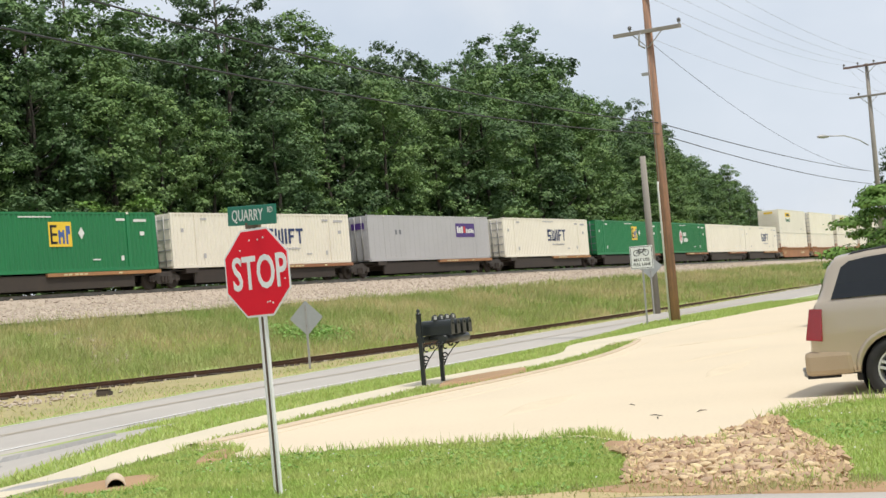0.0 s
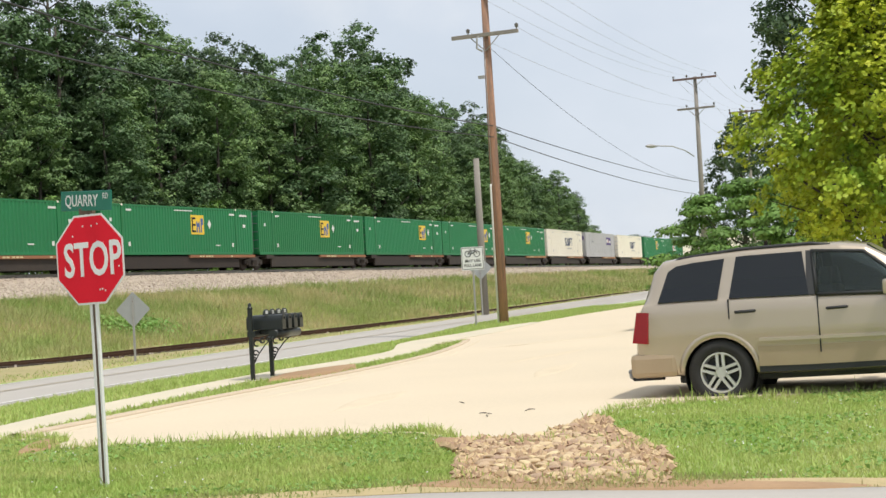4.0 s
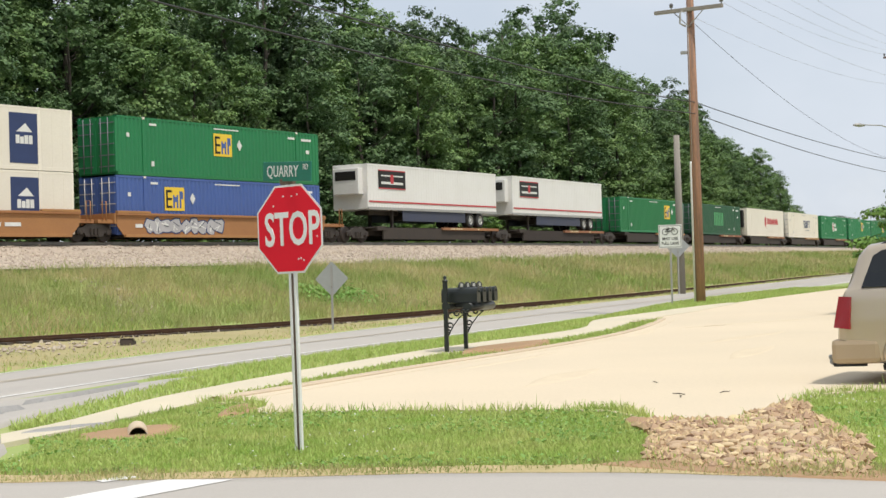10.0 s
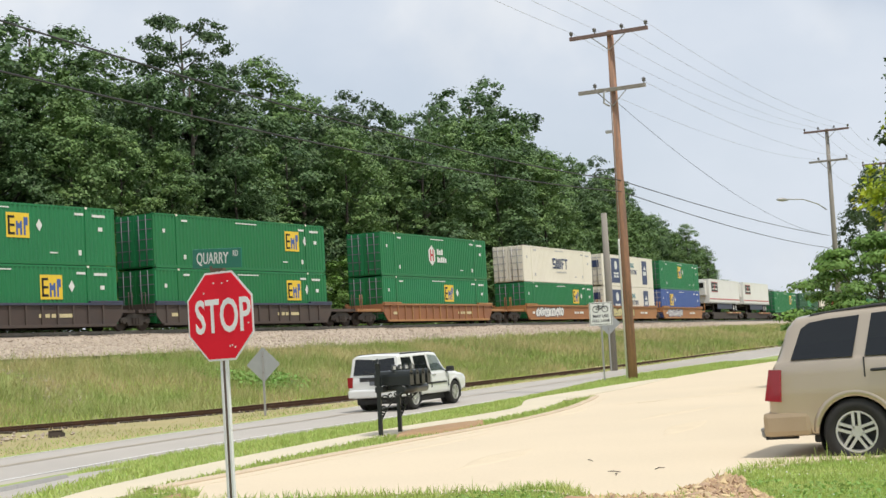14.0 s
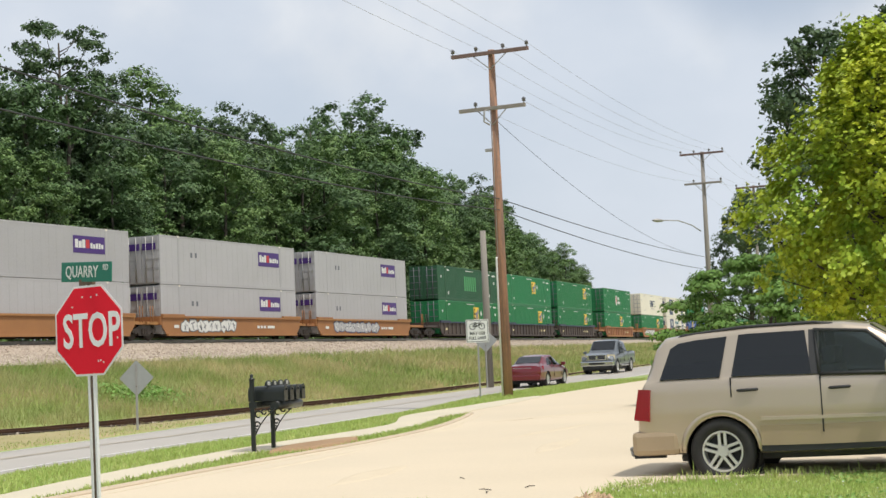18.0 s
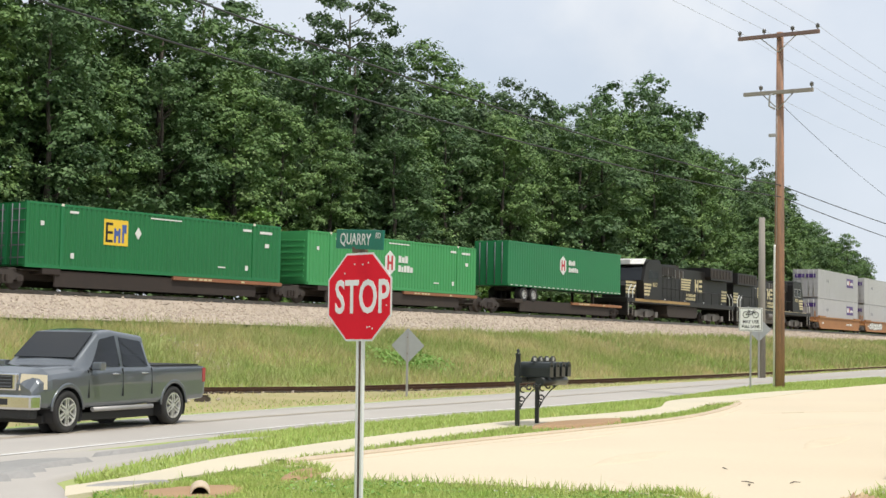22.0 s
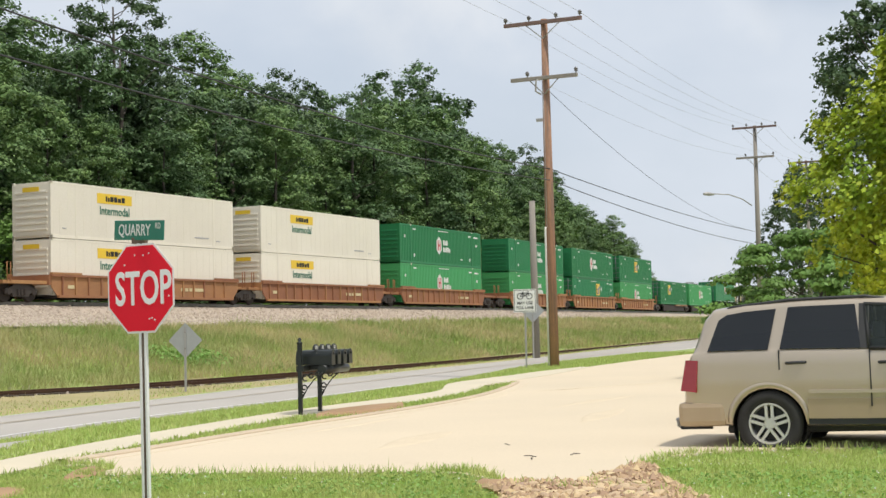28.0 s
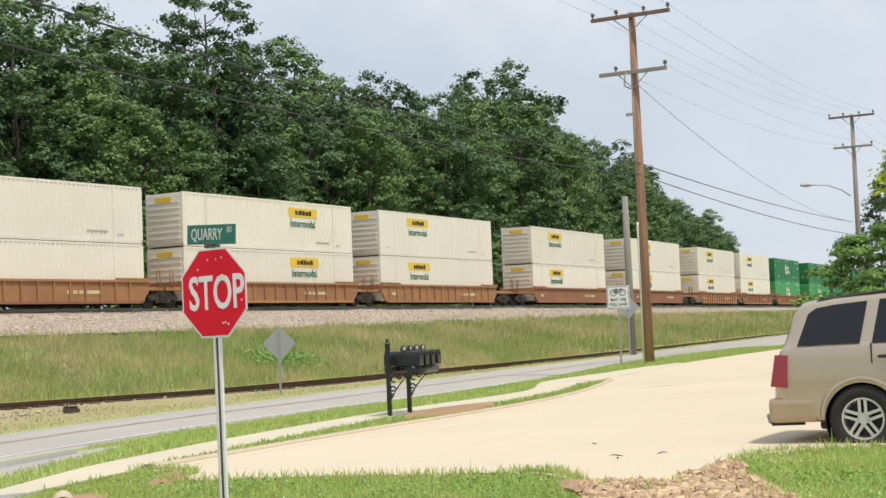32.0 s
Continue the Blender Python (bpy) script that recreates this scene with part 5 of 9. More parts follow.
quadplate([(-1.62, 0.58, 1.10), (-1.62, -0.58, 1.10), (-1.00, -0.52, 1.385), (-1.00, 0.52, 1.385)], 0.01, "rear_window", M_GLASSD, sedan)
quadplate([(1.18, -0.60, 1.04), (1.18, 0.60, 1.04), (0.45, 0.54, 1.375), (0.45, -0.54, 1.375)], 0.01, "windscreen", M_GLASSD, sedan)
part("chrome_strip", boxes((-2.40, -2.34, -0.45, 0.45, 0.86, 0.90), bevel=0.008), M_CHROME, sedan)
part("number_plate", boxes((-2.415, -2.39, -0.16, 0.16, 0.70, 0.83)), M_DWHITE, sedan, "blank white number plate")
for sg in (-1, 1):
    quadplate([(-2.40, sg * 0.48, 0.78), (-2.06, sg * 0.895, 0.80), (-2.02, sg * 0.875, 0.95), (-2.36, sg * 0.48, 0.94)][:: sg], 0.04, "tail_lamp", M_LAMPR, sedan, "red wrap-round tail lamp")
part("rear_bumper", boxes((-2.46, -2.2, -0.84, 0.84, 0.34, 0.58), bevel=0.06), M_CARR, sedan)
MOVERS.append((sedan, lambda t: road_pose(44.1 - 1.38 + 15.6 * (t - 16.5), 0.42)))

# grey pickup coming towards the camera
PICK = [(-2.92, 0.55, 1.14, 1.18, 0.97, 0.97, 0.94), (-2.88, 0.50, 1.18, 1.22, 0.98, 0.97, 0.94), (-0.98, 0.46, 1.18, 1.22, 1.00, 0.98, 0.94), (-0.96, 0.46, 1.18, 1.30, 1.00, 0.97, 0.80), (-0.80, 0.46, 1.18, 1.84, 1.00, 0.97, 0.76), (0.20, 0.44, 1.18, 1.94, 1.00, 0.97, 0.76), (0.62, 0.44, 1.17, 1.90, 1.00, 0.97, 0.74), (1.25, 0.44, 1.16, 1.40, 1.00, 0.96, 0.76), (1.42, 0.44, 1.15, 1.27, 1.00, 0.95, 0.80), (2.30, 0.46, 1.08, 1.22, 0.99, 0.92, 0.78), (2.62, 0.48, 1.0, 1.12, 0.95, 0.88, 0.74), (2.76, 0.55, 0.82, 0.94, 0.88, 0.84, 0.70)]
pick = car("grey_pickup", pose(0, 0, 0), PICK, M_CARG, "gunmetal grey crew-cab pickup truck with chrome grille and bumper", (-1.72, 1.83), 0.40, 0.26,
           [([(-0.76, 0.06), (0.06, 0.06), (0.04, 0.90), (-0.72, 0.88)], M_GLASSD, "rear_door_window"), ([(0.18, 0.06), (1.16, 0.10), (0.66, 0.86), (0.16, 0.92)], M_GLASSD, "front_door_window")], spokes=6, arches=M_CARG, cat="pickup truck")
seams(PICK, (-0.88, 0.12, 1.22), pick)
handles(PICK, (-0.62, 0.36), -0.16, pick, M_CHROME)
mirrors(PICK, 1.08, 0.08, pick, M_CARG)
part("bed_cover", boxes((-2.84, -1.02, -0.84, 0.84, 1.20, 1.236)), M_PLASTIC, pick)
quadplate([(1.30, -0.70, 1.395), (1.30, 0.70, 1.395), (0.69, 0.66, 1.872), (0.69, -0.66, 1.872)], 0.01, "windscreen", M_GLASSD, pick)
gr = part("grille_frame", boxes((2.70, 2.80, -0.56, 0.56, 0.80, 1.12), bevel=0.03), M_CHROME, pick)
part("grille", boxes((2.78, 2.812, -0.48, 0.48, 0.84, 1.08), bevel=0.01), M_PLASTIC, gr)
for k in range(4):
    part("grille_bar", boxes((2.812, 2.82, -0.46, 0.46, 0.87 + 0.06 * k, 0.885 + 0.06 * k)), M_DGREY, gr)
part("badge", bar([(2.81, 0, 0.96), (2.83, 0, 0.96)], 0.075, 16), M_CHROME, gr)
bp_ = part("front_bumper", boxes((2.60, 2.90, -0.98, 0.98, 0.46, 0.74), bevel=0.05), M_CHROME, pick)
part("bumper_intake", boxes((2.88, 2.905, -0.46, 0.46, 0.55, 0.66)), M_PLASTIC, bp_)
part("air_dam", boxes((2.58, 2.8, -0.88, 0.88, 0.30, 0.47), bevel=0.04), M_PLASTIC, pick)
for sg in (-1, 1):
    quadplate([(2.74, sg * 0.58, 0.80), (2.45, sg * 0.985, 0.82), (2.42, sg * 0.955, 1.08), (2.68, sg * 0.58, 1.10)][:: -sg], 0.05, "headlamp", M_LAMPC, pick, "clear headlamp")
    part("tail_lamp", boxes((-2.93, -2.80, min(sg * 0.86, sg * 0.985), max(sg * 0.86, sg * 0.985), 0.86, 1.16), bevel=0.01), M_LAMPR, pick, "red tail lamp")
    part("side_step", bar([(-0.9, sg * 1.0, 0.42), (1.1, sg * 1.0, 0.42)], 0.045, 8), M_GALV, pick)
MOVERS.append((pick, lambda t: road_pose(1.83 + lerp_pts(t, (0, 18, 20, 21, 22, 32), (363, 84, 53.3, 36.9, 19.1, -159)), 0.71, back=True)))

# white van behind the maple, and a dark bonnet beside it
VAN = [(-2.9, 0.5, 1.1, 1.2, 0.95, 0.95, 0.9), (-2.85, 0.40, 1.25, 2.12, 0.98, 0.97, 0.84), (1.0, 0.38, 1.25, 2.18, 0.99, 0.97, 0.84), (1.45, 0.38, 1.25, 2.10, 0.99, 0.97, 0.78), (2.15, 0.38, 1.22, 1.55, 0.98, 0.95, 0.78), (2.35, 0.40, 1.15, 1.36, 0.97, 0.93, 0.80), (2.85, 0.42, 0.98, 1.12, 0.93, 0.86, 0.72), (2.98, 0.5, 0.7, 0.85, 0.8, 0.75, 0.65)]
vx, vy = 34.4, 2.9
van = car("white_van", pose(vx, vy, gz(vx, vy) + 0.04, 0, 0, 96), VAN, M_CARW, "white panel van parked behind the maple tree", (-1.7, 1.75), 0.36, 0.22,
          [([(1.02, 0.06), (1.95, 0.10), (1.55, 0.62), (1.02, 0.66)], M_GLASSD, "front_door_window")], cat="van", spokes=6)
seams(VAN, (0.95, 2.0, -0.4), van)
quadplate([(2.22, -0.72, 1.50), (2.22, 0.72, 1.50), (1.50, 0.72, 2.08), (1.50, -0.72, 2.08)], 0.01, "windscreen", M_GLASSD, van)
for sg in (-1, 1):
    band(VAN, -2.6, 0.8, -0.22, -0.14, sg, 0.014, "side_crease", M_CARW, van)
    band(VAN, -2.7, 2.3, -1.1, -0.72, sg, 0.006, "lower_trim", M_PLASTIC, van, "black plastic lower trim")
    for x0_, x1_ in ((-2.55, -0.75), (-0.6, 0.85)):
        rr_ = [side_pt(VAN, x, t, sg, 0.002) for x, t in ((x0_, 0.05), (x1_, 0.05), (x1_, 0.78), (x1_ - 0.1, 0.86), (x0_ + 0.15, 0.86), (x0_, 0.7), (x0_, 0.05))]
        part("panel_bead", bar(rr_, 0.014, 6), M_CARW, van)
mirrors(VAN, 1.9, 0.1, van, M_PLASTIC)
dk = car("dark_car", pose(21.0, 3.2, lot_z(21, 3) + 0.04, 0, 0, -88), [(s[0], *(q * 1.12 for q in s[1:4]), *s[4:]) for s in SEDAN], M_CARG, "dark grey car parked beyond the tan SUV", (-1.38, 1.38), 0.34, 0.22,
         [([(-1.30, 0.12), (-0.40, 0.08), (-0.44, 0.90), (-0.84, 0.86)], M_GLASSD, "rear_door_window"), ([(-0.30, 0.08), (0.92, 0.12), (0.52, 0.66), (0.10, 0.90), (-0.34, 0.92)], M_GLASSD, "front_door_window")], spokes=7)
quadplate([(1.18, -0.60, 1.185), (1.18, 0.60, 1.185), (0.45, 0.54, 1.57), (0.45, -0.54, 1.57)], 0.01, "windscreen", M_GLASSD, dk)

# silver car coming along the road at the end
silver = car("silver_suv", pose(0, 0, 0), [(s[0], *(q * 1.2 for q in s[1:4]), *s[4:]) for s in SEDAN], M_SILVER, "silver sport utility car approaching along the road", (-1.38, 1.38), 0.36, 0.24,
             [([(-1.30, 0.12), (-0.40, 0.08), (-0.44, 0.90), (-0.84, 0.86)], M_GLASSD, "rear_door_window"), ([(-0.30, 0.08), (0.92, 0.12), (0.52, 0.66), (0.10, 0.90), (-0.34, 0.92)], M_GLASSD, "front_door_window")], spokes=6)
quadplate([(1.18, -0.60, 1.25), (1.18, 0.60, 1.25), (0.45, 0.54, 1.65), (0.45, -0.54, 1.65)], 0.01, "windscreen", M_GLASSD, silver)
part("grille", boxes((2.33, 2.40, -0.42, 0.42, 0.62, 0.80), bevel=0.02), M_PLASTIC, silver, "dark grille")
part("front_bumper", boxes((2.2, 2.46, -0.84, 0.84, 0.40, 0.60), bevel=0.05), M_PLASTIC, silver)
for sg in (-1, 1):
    part("headlamp", boxes((2.1, 2.36, min(sg * 0.5, sg * 0.8), max(sg * 0.5, sg * 0.8), 0.74, 0.90), bevel=0.02), M_LAMPC, silver)
MOVERS.append((silver, lambda t: road_pose(113.5 - 17.0 * (t - 32.0), 0.74, back=True)))


# ---- train ----
CACHE = {}


def shared(name, key, make, material, parent, smooth=False, label="", m=None):
    """A part whose mesh is built once and then shared."""
    if key not in CACHE:
        bm = make()
        me = bpy.data.meshes.new(name)
        bm.to_mesh(me)
        bm.free()
        me.materials.append(material)
        if smooth:
            me.polygons.foreach_set("use_smooth", [True] * len(me.polygons))
        CACHE[key] = me
    ob = new(name, CACHE[key])
    ob.parent = parent
    if m is not None:
        ob.matrix_basis = m
    if label:
        tagged(ob, label)
    return ob


CL, CW, CH = 16.15, 2.59, 2.93


def corrugated(x0, x1, y, z0, z1, pitch, depth, sgn):
    bm = bmesh.new()
    n = int(round((x1 - x0) / pitch))
    p = (x1 - x0) / n
    xs = []
    for k in range(n):
        a_ = x0 + k * p
        xs += [(a_, 0), (a_ + p * 0.34, 0), (a_ + p * 0.5, depth), (a_ + p * 0.84, depth)]
    xs.append((x1, 0))
    lo = [bm.verts.new((x, y + sgn * (d - depth), z0)) for x, d in xs]
    hi = [bm.verts.new((x, y + sgn * (d - depth), z1)) for x, d in xs]
    for k in range(len(xs) - 1):
        bm.faces.new((lo[k], lo[k + 1], hi[k + 1], hi[k]) if sgn < 0 else (lo[k + 1], lo[k], hi[k], hi[k + 1]))
    return bm


def ribs_end(x, z0, z1, sgn):
    """Front wall with level ribs."""
    bm = bmesh.new()
    box(bm, x - 0.02, x + 0.02, -CW / 2 + 0.1, CW / 2 - 0.1, z0, z1)
    for k in range(7):
        zz = z0 + 0.25 + k * (z1 - z0 - 0.4) / 7
        box(bm, min(x, x + sgn * 0.06), max(x, x + sgn * 0.06), -CW / 2 + 0.22, CW / 2 - 0.22, zz, zz + 0.11, 0.012)
    return bm


def decal(parent, key, specs, material, name, label="", y=None):
    """Thin plates on the near flank: (x0, x1, z0, z1)."""
    y = -CW / 2 - 0.006 if y is None else y
    def make():
        bm = bmesh.new()
        for s in specs:
            if len(s) == 4:
                box(bm, s[0], s[1], y, y + 0.012, s[2], s[3])
            else:
                extrude(bm, s[0], y, y + 0.012)
        bmesh.ops.recalc_face_normals(bm, faces=bm.faces)
        return bm
    return shared(name, key, make, material, parent, label=label)


def words(x0, x1, z0, z1, pattern):
    """Bars of uneven width in place of a word."""
    total = sum(pattern) + 0.35 * (len(pattern) - 1)
    u = (x1 - x0) / total
    out, x = [], x0
    for k, p in enumerate(pattern):
        out.append((x, x + p * u, z0, z1 if k % 3 != 1 else z0 + (z1 - z0) * 0.8))
        x += (p + 0.35) * u
    return out


def container(style, lower=False):
    """One 53-foot box; its origin is the middle of its underside."""
    paint, doors, ribbed, words_ = STYLES[style][:4]
    nm, lab = STYLES[style][4], STYLES[style][5]
    g = thing(nm, pose(0, 0, 0), lab, "container", "containers on the train")
    k = paint.name
    h, w = CL / 2, CW / 2
    shared("box_core", ("core", k), lambda: boxes((-h + 0.05, h - 0.05, -w + 0.05, w - 0.05, 0.04, CH - 0.03)), paint, g)
    for sg in (-1, 1):
        if ribbed:
            shared("side_panel", ("side", k, sg), lambda sg=sg: corrugated(-h + 0.1, h - 0.1, sg * w, 0.16, CH - 0.1, 0.29, 0.04, sg), paint, g)
        else:
            shared("side_panel", ("flat", k, sg), lambda sg=sg: boxes((-h + 0.1, h - 0.1, min(sg * (w - 0.03), sg * (w - 0.008)), max(sg * (w - 0.03), sg * (w - 0.008)), 0.16, CH - 0.1)), paint, g)
            shared("panel_joint", ("joint", k, sg), lambda sg=sg: boxes(*[(x - 0.008, x + 0.008, min(sg * (w - 0.012), sg * (w - 0.004)), max(sg * (w - 0.012), sg * (w - 0.004)), 0.2, CH - 0.14) for x in np.arange(-7.4, 7.5, 0.62)]), paint, g)
        shared("top_rail", ("trail", k, sg), lambda sg=sg: boxes((-h, h, min(sg * (w - 0.09), sg * w), max(sg * (w - 0.09), sg * w), CH - 0.11, CH), bevel=0.012), paint, g)
        shared("bottom_rail", ("brail", k, sg), lambda sg=sg: boxes((-h, h, min(sg * (w - 0.1), sg * w), max(sg * (w - 0.1), sg * w), 0.0, 0.17), bevel=0.012), paint, g)
        for xx in (-6.1, 6.1):
            shared("lift_post", ("lpost", k, sg, xx), lambda sg=sg, xx=xx: boxes((xx - 0.09, xx + 0.09, min(sg * (w - 0.05), sg * (w + 0.006)), max(sg * (w - 0.05), sg * (w + 0.006)), 0.0, CH), bevel=0.01), paint, g)
            shared("corner_casting", ("cast", sg, xx), lambda sg=sg, xx=xx: boxes((xx - 0.08, xx + 0.08, min(sg * (w - 0.14), sg * (w + 0.008)), max(sg * (w - 0.14), sg * (w + 0.008)), CH - 0.1, CH + 0.012), bevel=0.008), M_DWHITE if "green" in k else paint, g)
        for xx in (-1, 1):
            shared("corner_post", ("cpost", k, sg, xx), lambda sg=sg, xx=xx: boxes((min(xx * (h - 0.14), xx * h), max(xx * (h - 0.14), xx * h), min(sg * (w - 0.13), sg * w), max(sg * (w - 0.13), sg * w), 0.0, CH), bevel=0.015), paint, g)
    if doors:
        for sg in (-1, 1):
            d = shared("door", ("door", k, sg), lambda sg=sg: boxes((-h - 0.02, -h + 0.04, min(sg * 0.02, sg * (w - 0.1)), max(sg * 0.02, sg * (w - 0.1)), 0.12, CH - 0.12), bevel=0.01), paint, g)
            for q in (0.35, 0.85):
                shared("lock_bar", ("lock", sg, q, k), lambda sg=sg, q=q: bar([(-h - 0.05, sg * q, 0.1), (-h - 0.05, sg * q, CH - 0.1)], 0.028, 6), M_GALV if "green" not in k else M_DGREY, d)
            shared("hinge_row", ("hinge", sg, k), lambda sg=sg: boxes(*[(-h - 0.04, -h - 0.01, min(sg * 0.2, sg * (w - 0.06)), max(sg * 0.2, sg * (w - 0.06)), z, z + 0.05) for z in (0.4, 0.95, 1.5, 2.05, 2.55)]), M_GREY if "green" not in k else M_DGREY, d)
    else:
        shared("front_wall", ("fwall", k), lambda: ribs_end(-h + 0.02, 0.15, CH - 0.12, -1), paint, g)
    shared("far_wall", ("bwall", k), lambda: boxes((h - 0.03, h + 0.005, -w + 0.1, w - 0.1, 0.14, CH - 0.12)), paint, g)
    words_(g, style)
    return g


def small_marks(g, style, mat):
    decal(g, ("marks", style), [(-7.3, -7.1, 1.9, 2.1), (-5.7, -5.2, 2.55, 2.66), (-0.9, 1.1, 2.66, 2.72), (5.3, 5.9, 2.5, 2.62), (6.5, 7.4, 2.45, 2.58), (6.9, 7.2, 1.75, 1.95), (5.5, 5.7, 0.5, 0.75), (-5.6, -5.4, 0.5, 0.75), (3.6, 4.1, 0.55, 0.62)], mat, "stencil_marks", "small pale stencil marks")


def dec_emp(g, style):
    """Yellow square with blocky letter shapes, and a white diamond."""
    off = STYLES[style][6]
    decal(g, ("emp_sq", off), [(off - 0.72, off + 0.72, 1.25, 2.45)], M_YELLOW, "logo_panel", "yellow square logo panel")
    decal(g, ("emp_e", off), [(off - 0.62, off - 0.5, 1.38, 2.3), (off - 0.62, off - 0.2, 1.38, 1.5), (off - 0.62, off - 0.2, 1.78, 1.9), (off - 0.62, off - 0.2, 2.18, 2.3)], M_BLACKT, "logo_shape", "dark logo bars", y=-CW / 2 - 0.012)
    decal(g, ("emp_m", off), [(off - 0.12, off, 1.38, 2.05), (off + 0.14, off + 0.26, 1.38, 2.05), (off + 0.36, off + 0.48, 1.38, 2.25), (off + 0.48, off + 0.62, 1.85, 2.25), (off, off + 0.14, 1.7, 1.95)], M_BLUE, "logo_shape", "blue logo bars", y=-CW / 2 - 0.012)
    decal(g, ("emp_d", off), [([(off + 1.35, 1.6), (off + 1.55, 1.9), (off + 1.35, 2.2), (off + 1.15, 1.9)],)], M_DWHITE, "diamond_mark", "white diamond mark")
    small_marks(g, "emp", M_DWHITE)


def dec_hub(g, style):
    decal(g, "hub_hex", [([(-0.75 + 0.55 * math.sin(q * math.pi / 3), 1.55 + 0.72 * math.cos(q * math.pi / 3)) for q in range(6)],)], M_DWHITE, "logo_hexagon", "white hexagon logo")
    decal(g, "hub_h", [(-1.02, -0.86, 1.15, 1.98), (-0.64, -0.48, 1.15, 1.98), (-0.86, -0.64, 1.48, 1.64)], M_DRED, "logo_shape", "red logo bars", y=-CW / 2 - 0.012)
    decal(g, "hub_w", words(0.05, 0.95, 1.62, 2.02, (2, 2, 2)) + words(0.05, 1.45, 1.08, 1.46, (2, 1.4, 2, 2, 2)), M_DWHITE, "logo_lettering", "white logo bars")
    small_marks(g, "hub", M_DWHITE)


def dec_swift(g, style):
    off = STYLES[style][6]
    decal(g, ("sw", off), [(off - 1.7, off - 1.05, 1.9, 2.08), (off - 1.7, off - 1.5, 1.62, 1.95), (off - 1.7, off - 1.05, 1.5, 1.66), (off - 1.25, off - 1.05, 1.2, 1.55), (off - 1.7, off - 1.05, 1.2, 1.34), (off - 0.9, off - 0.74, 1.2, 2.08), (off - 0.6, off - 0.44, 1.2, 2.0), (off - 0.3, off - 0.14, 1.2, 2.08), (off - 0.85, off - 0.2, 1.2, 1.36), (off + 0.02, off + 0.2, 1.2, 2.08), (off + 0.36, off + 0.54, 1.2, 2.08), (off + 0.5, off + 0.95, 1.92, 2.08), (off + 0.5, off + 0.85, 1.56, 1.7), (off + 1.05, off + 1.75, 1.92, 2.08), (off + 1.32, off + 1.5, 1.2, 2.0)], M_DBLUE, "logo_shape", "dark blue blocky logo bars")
    decal(g, ("sw2", off), words(off - 0.9, off + 1.4, 0.86, 0.98, (1, 1, 1, 1, 1, 1, 1, 1)), M_GREY, "logo_lettering", "grey bars under the logo")
    small_marks(g, "sw", M_GREY)


def dec_fedex(g, style):
    off = STYLES[style][6]
    decal(g, ("fx", off), [(off - 1.35, off + 1.35, 1.5, 2.45)], M_PURPLE, "logo_panel", "purple logo panel")
    decal(g, ("fx2", off), words(off - 1.2, off - 0.35, 1.78, 2.25, (2, 2, 2)), M_DWHITE, "logo_lettering", "white logo bars", y=-CW / 2 - 0.012)
    decal(g, ("fx3", off), [(off - 0.3, off + 0.02, 1.78, 2.25)], M_DRED, "logo_shape", "red logo bar", y=-CW / 2 - 0.012)
    decal(g, ("fx4", off), words(off + 0.1, off + 1.2, 1.78, 2.08, (1, 1, 1, 1, 1)), M_DWHITE, "logo_lettering", "white logo bars", y=-CW / 2 - 0.013)
    decal(g, "fx5", [(-4.8, -4.6, 1.7, 2.0), (-4.3, -4.1, 1.7, 2.0)], M_DGREY, "stencil_marks")
    def ends():
        return boxes((-CL / 2 - 0.065, -CL / 2 - 0.05, -1.05, -0.1, 2.05, 2.45), (-CL / 2 - 0.065, -CL / 2 - 0.05, 0.1, 1.05, 2.05, 2.45))
    shared("door_logo", "fxend", ends, M_PURPLE, g, label="purple panels on the doors")


def dec_jb(g, style):
    off = STYLES[style][6]
    decal(g, ("jb", off), [(off - 1.45, off + 1.45, 2.02, 2.56)], M_YELLOW, "logo_panel", "yellow logo panel")
    decal(g, ("jb2", off), words(off - 0.75, off + 0.85, 2.14, 2.42, (1, 1, 2, 2, 2, 2)), M_BLACKT, "logo_lettering", "dark logo bars", y=-CW / 2 - 0.012)
    if ("jbt", off) not in CACHE:
        ob = lettering("Intermodal", 0.62, pose(off - 0.0, -CW / 2 - 0.004, 1.62, 90), M_INTER, g, bold=0.012, sx=0.92, thick=0.004)
        CACHE["jbt", off] = ob.data
    else:
        ob = new("lettering", CACHE["jbt", off])
        ob.parent = g
    decal(g, "jbm", [(4.2, 5.6, 0.52, 0.6), (-7.2, -6.9, 0.5, 0.56), (6.3, 6.7, 0.4, 0.46)], M_GREY, "stencil_marks")
    shared("end_logo", "jbend", lambda: boxes((-CL / 2 - 0.05, -CL / 2 - 0.03, -0.55, 0.55, 2.42, 2.66)), M_YELLOW, g, label="yellow panel on the end wall")


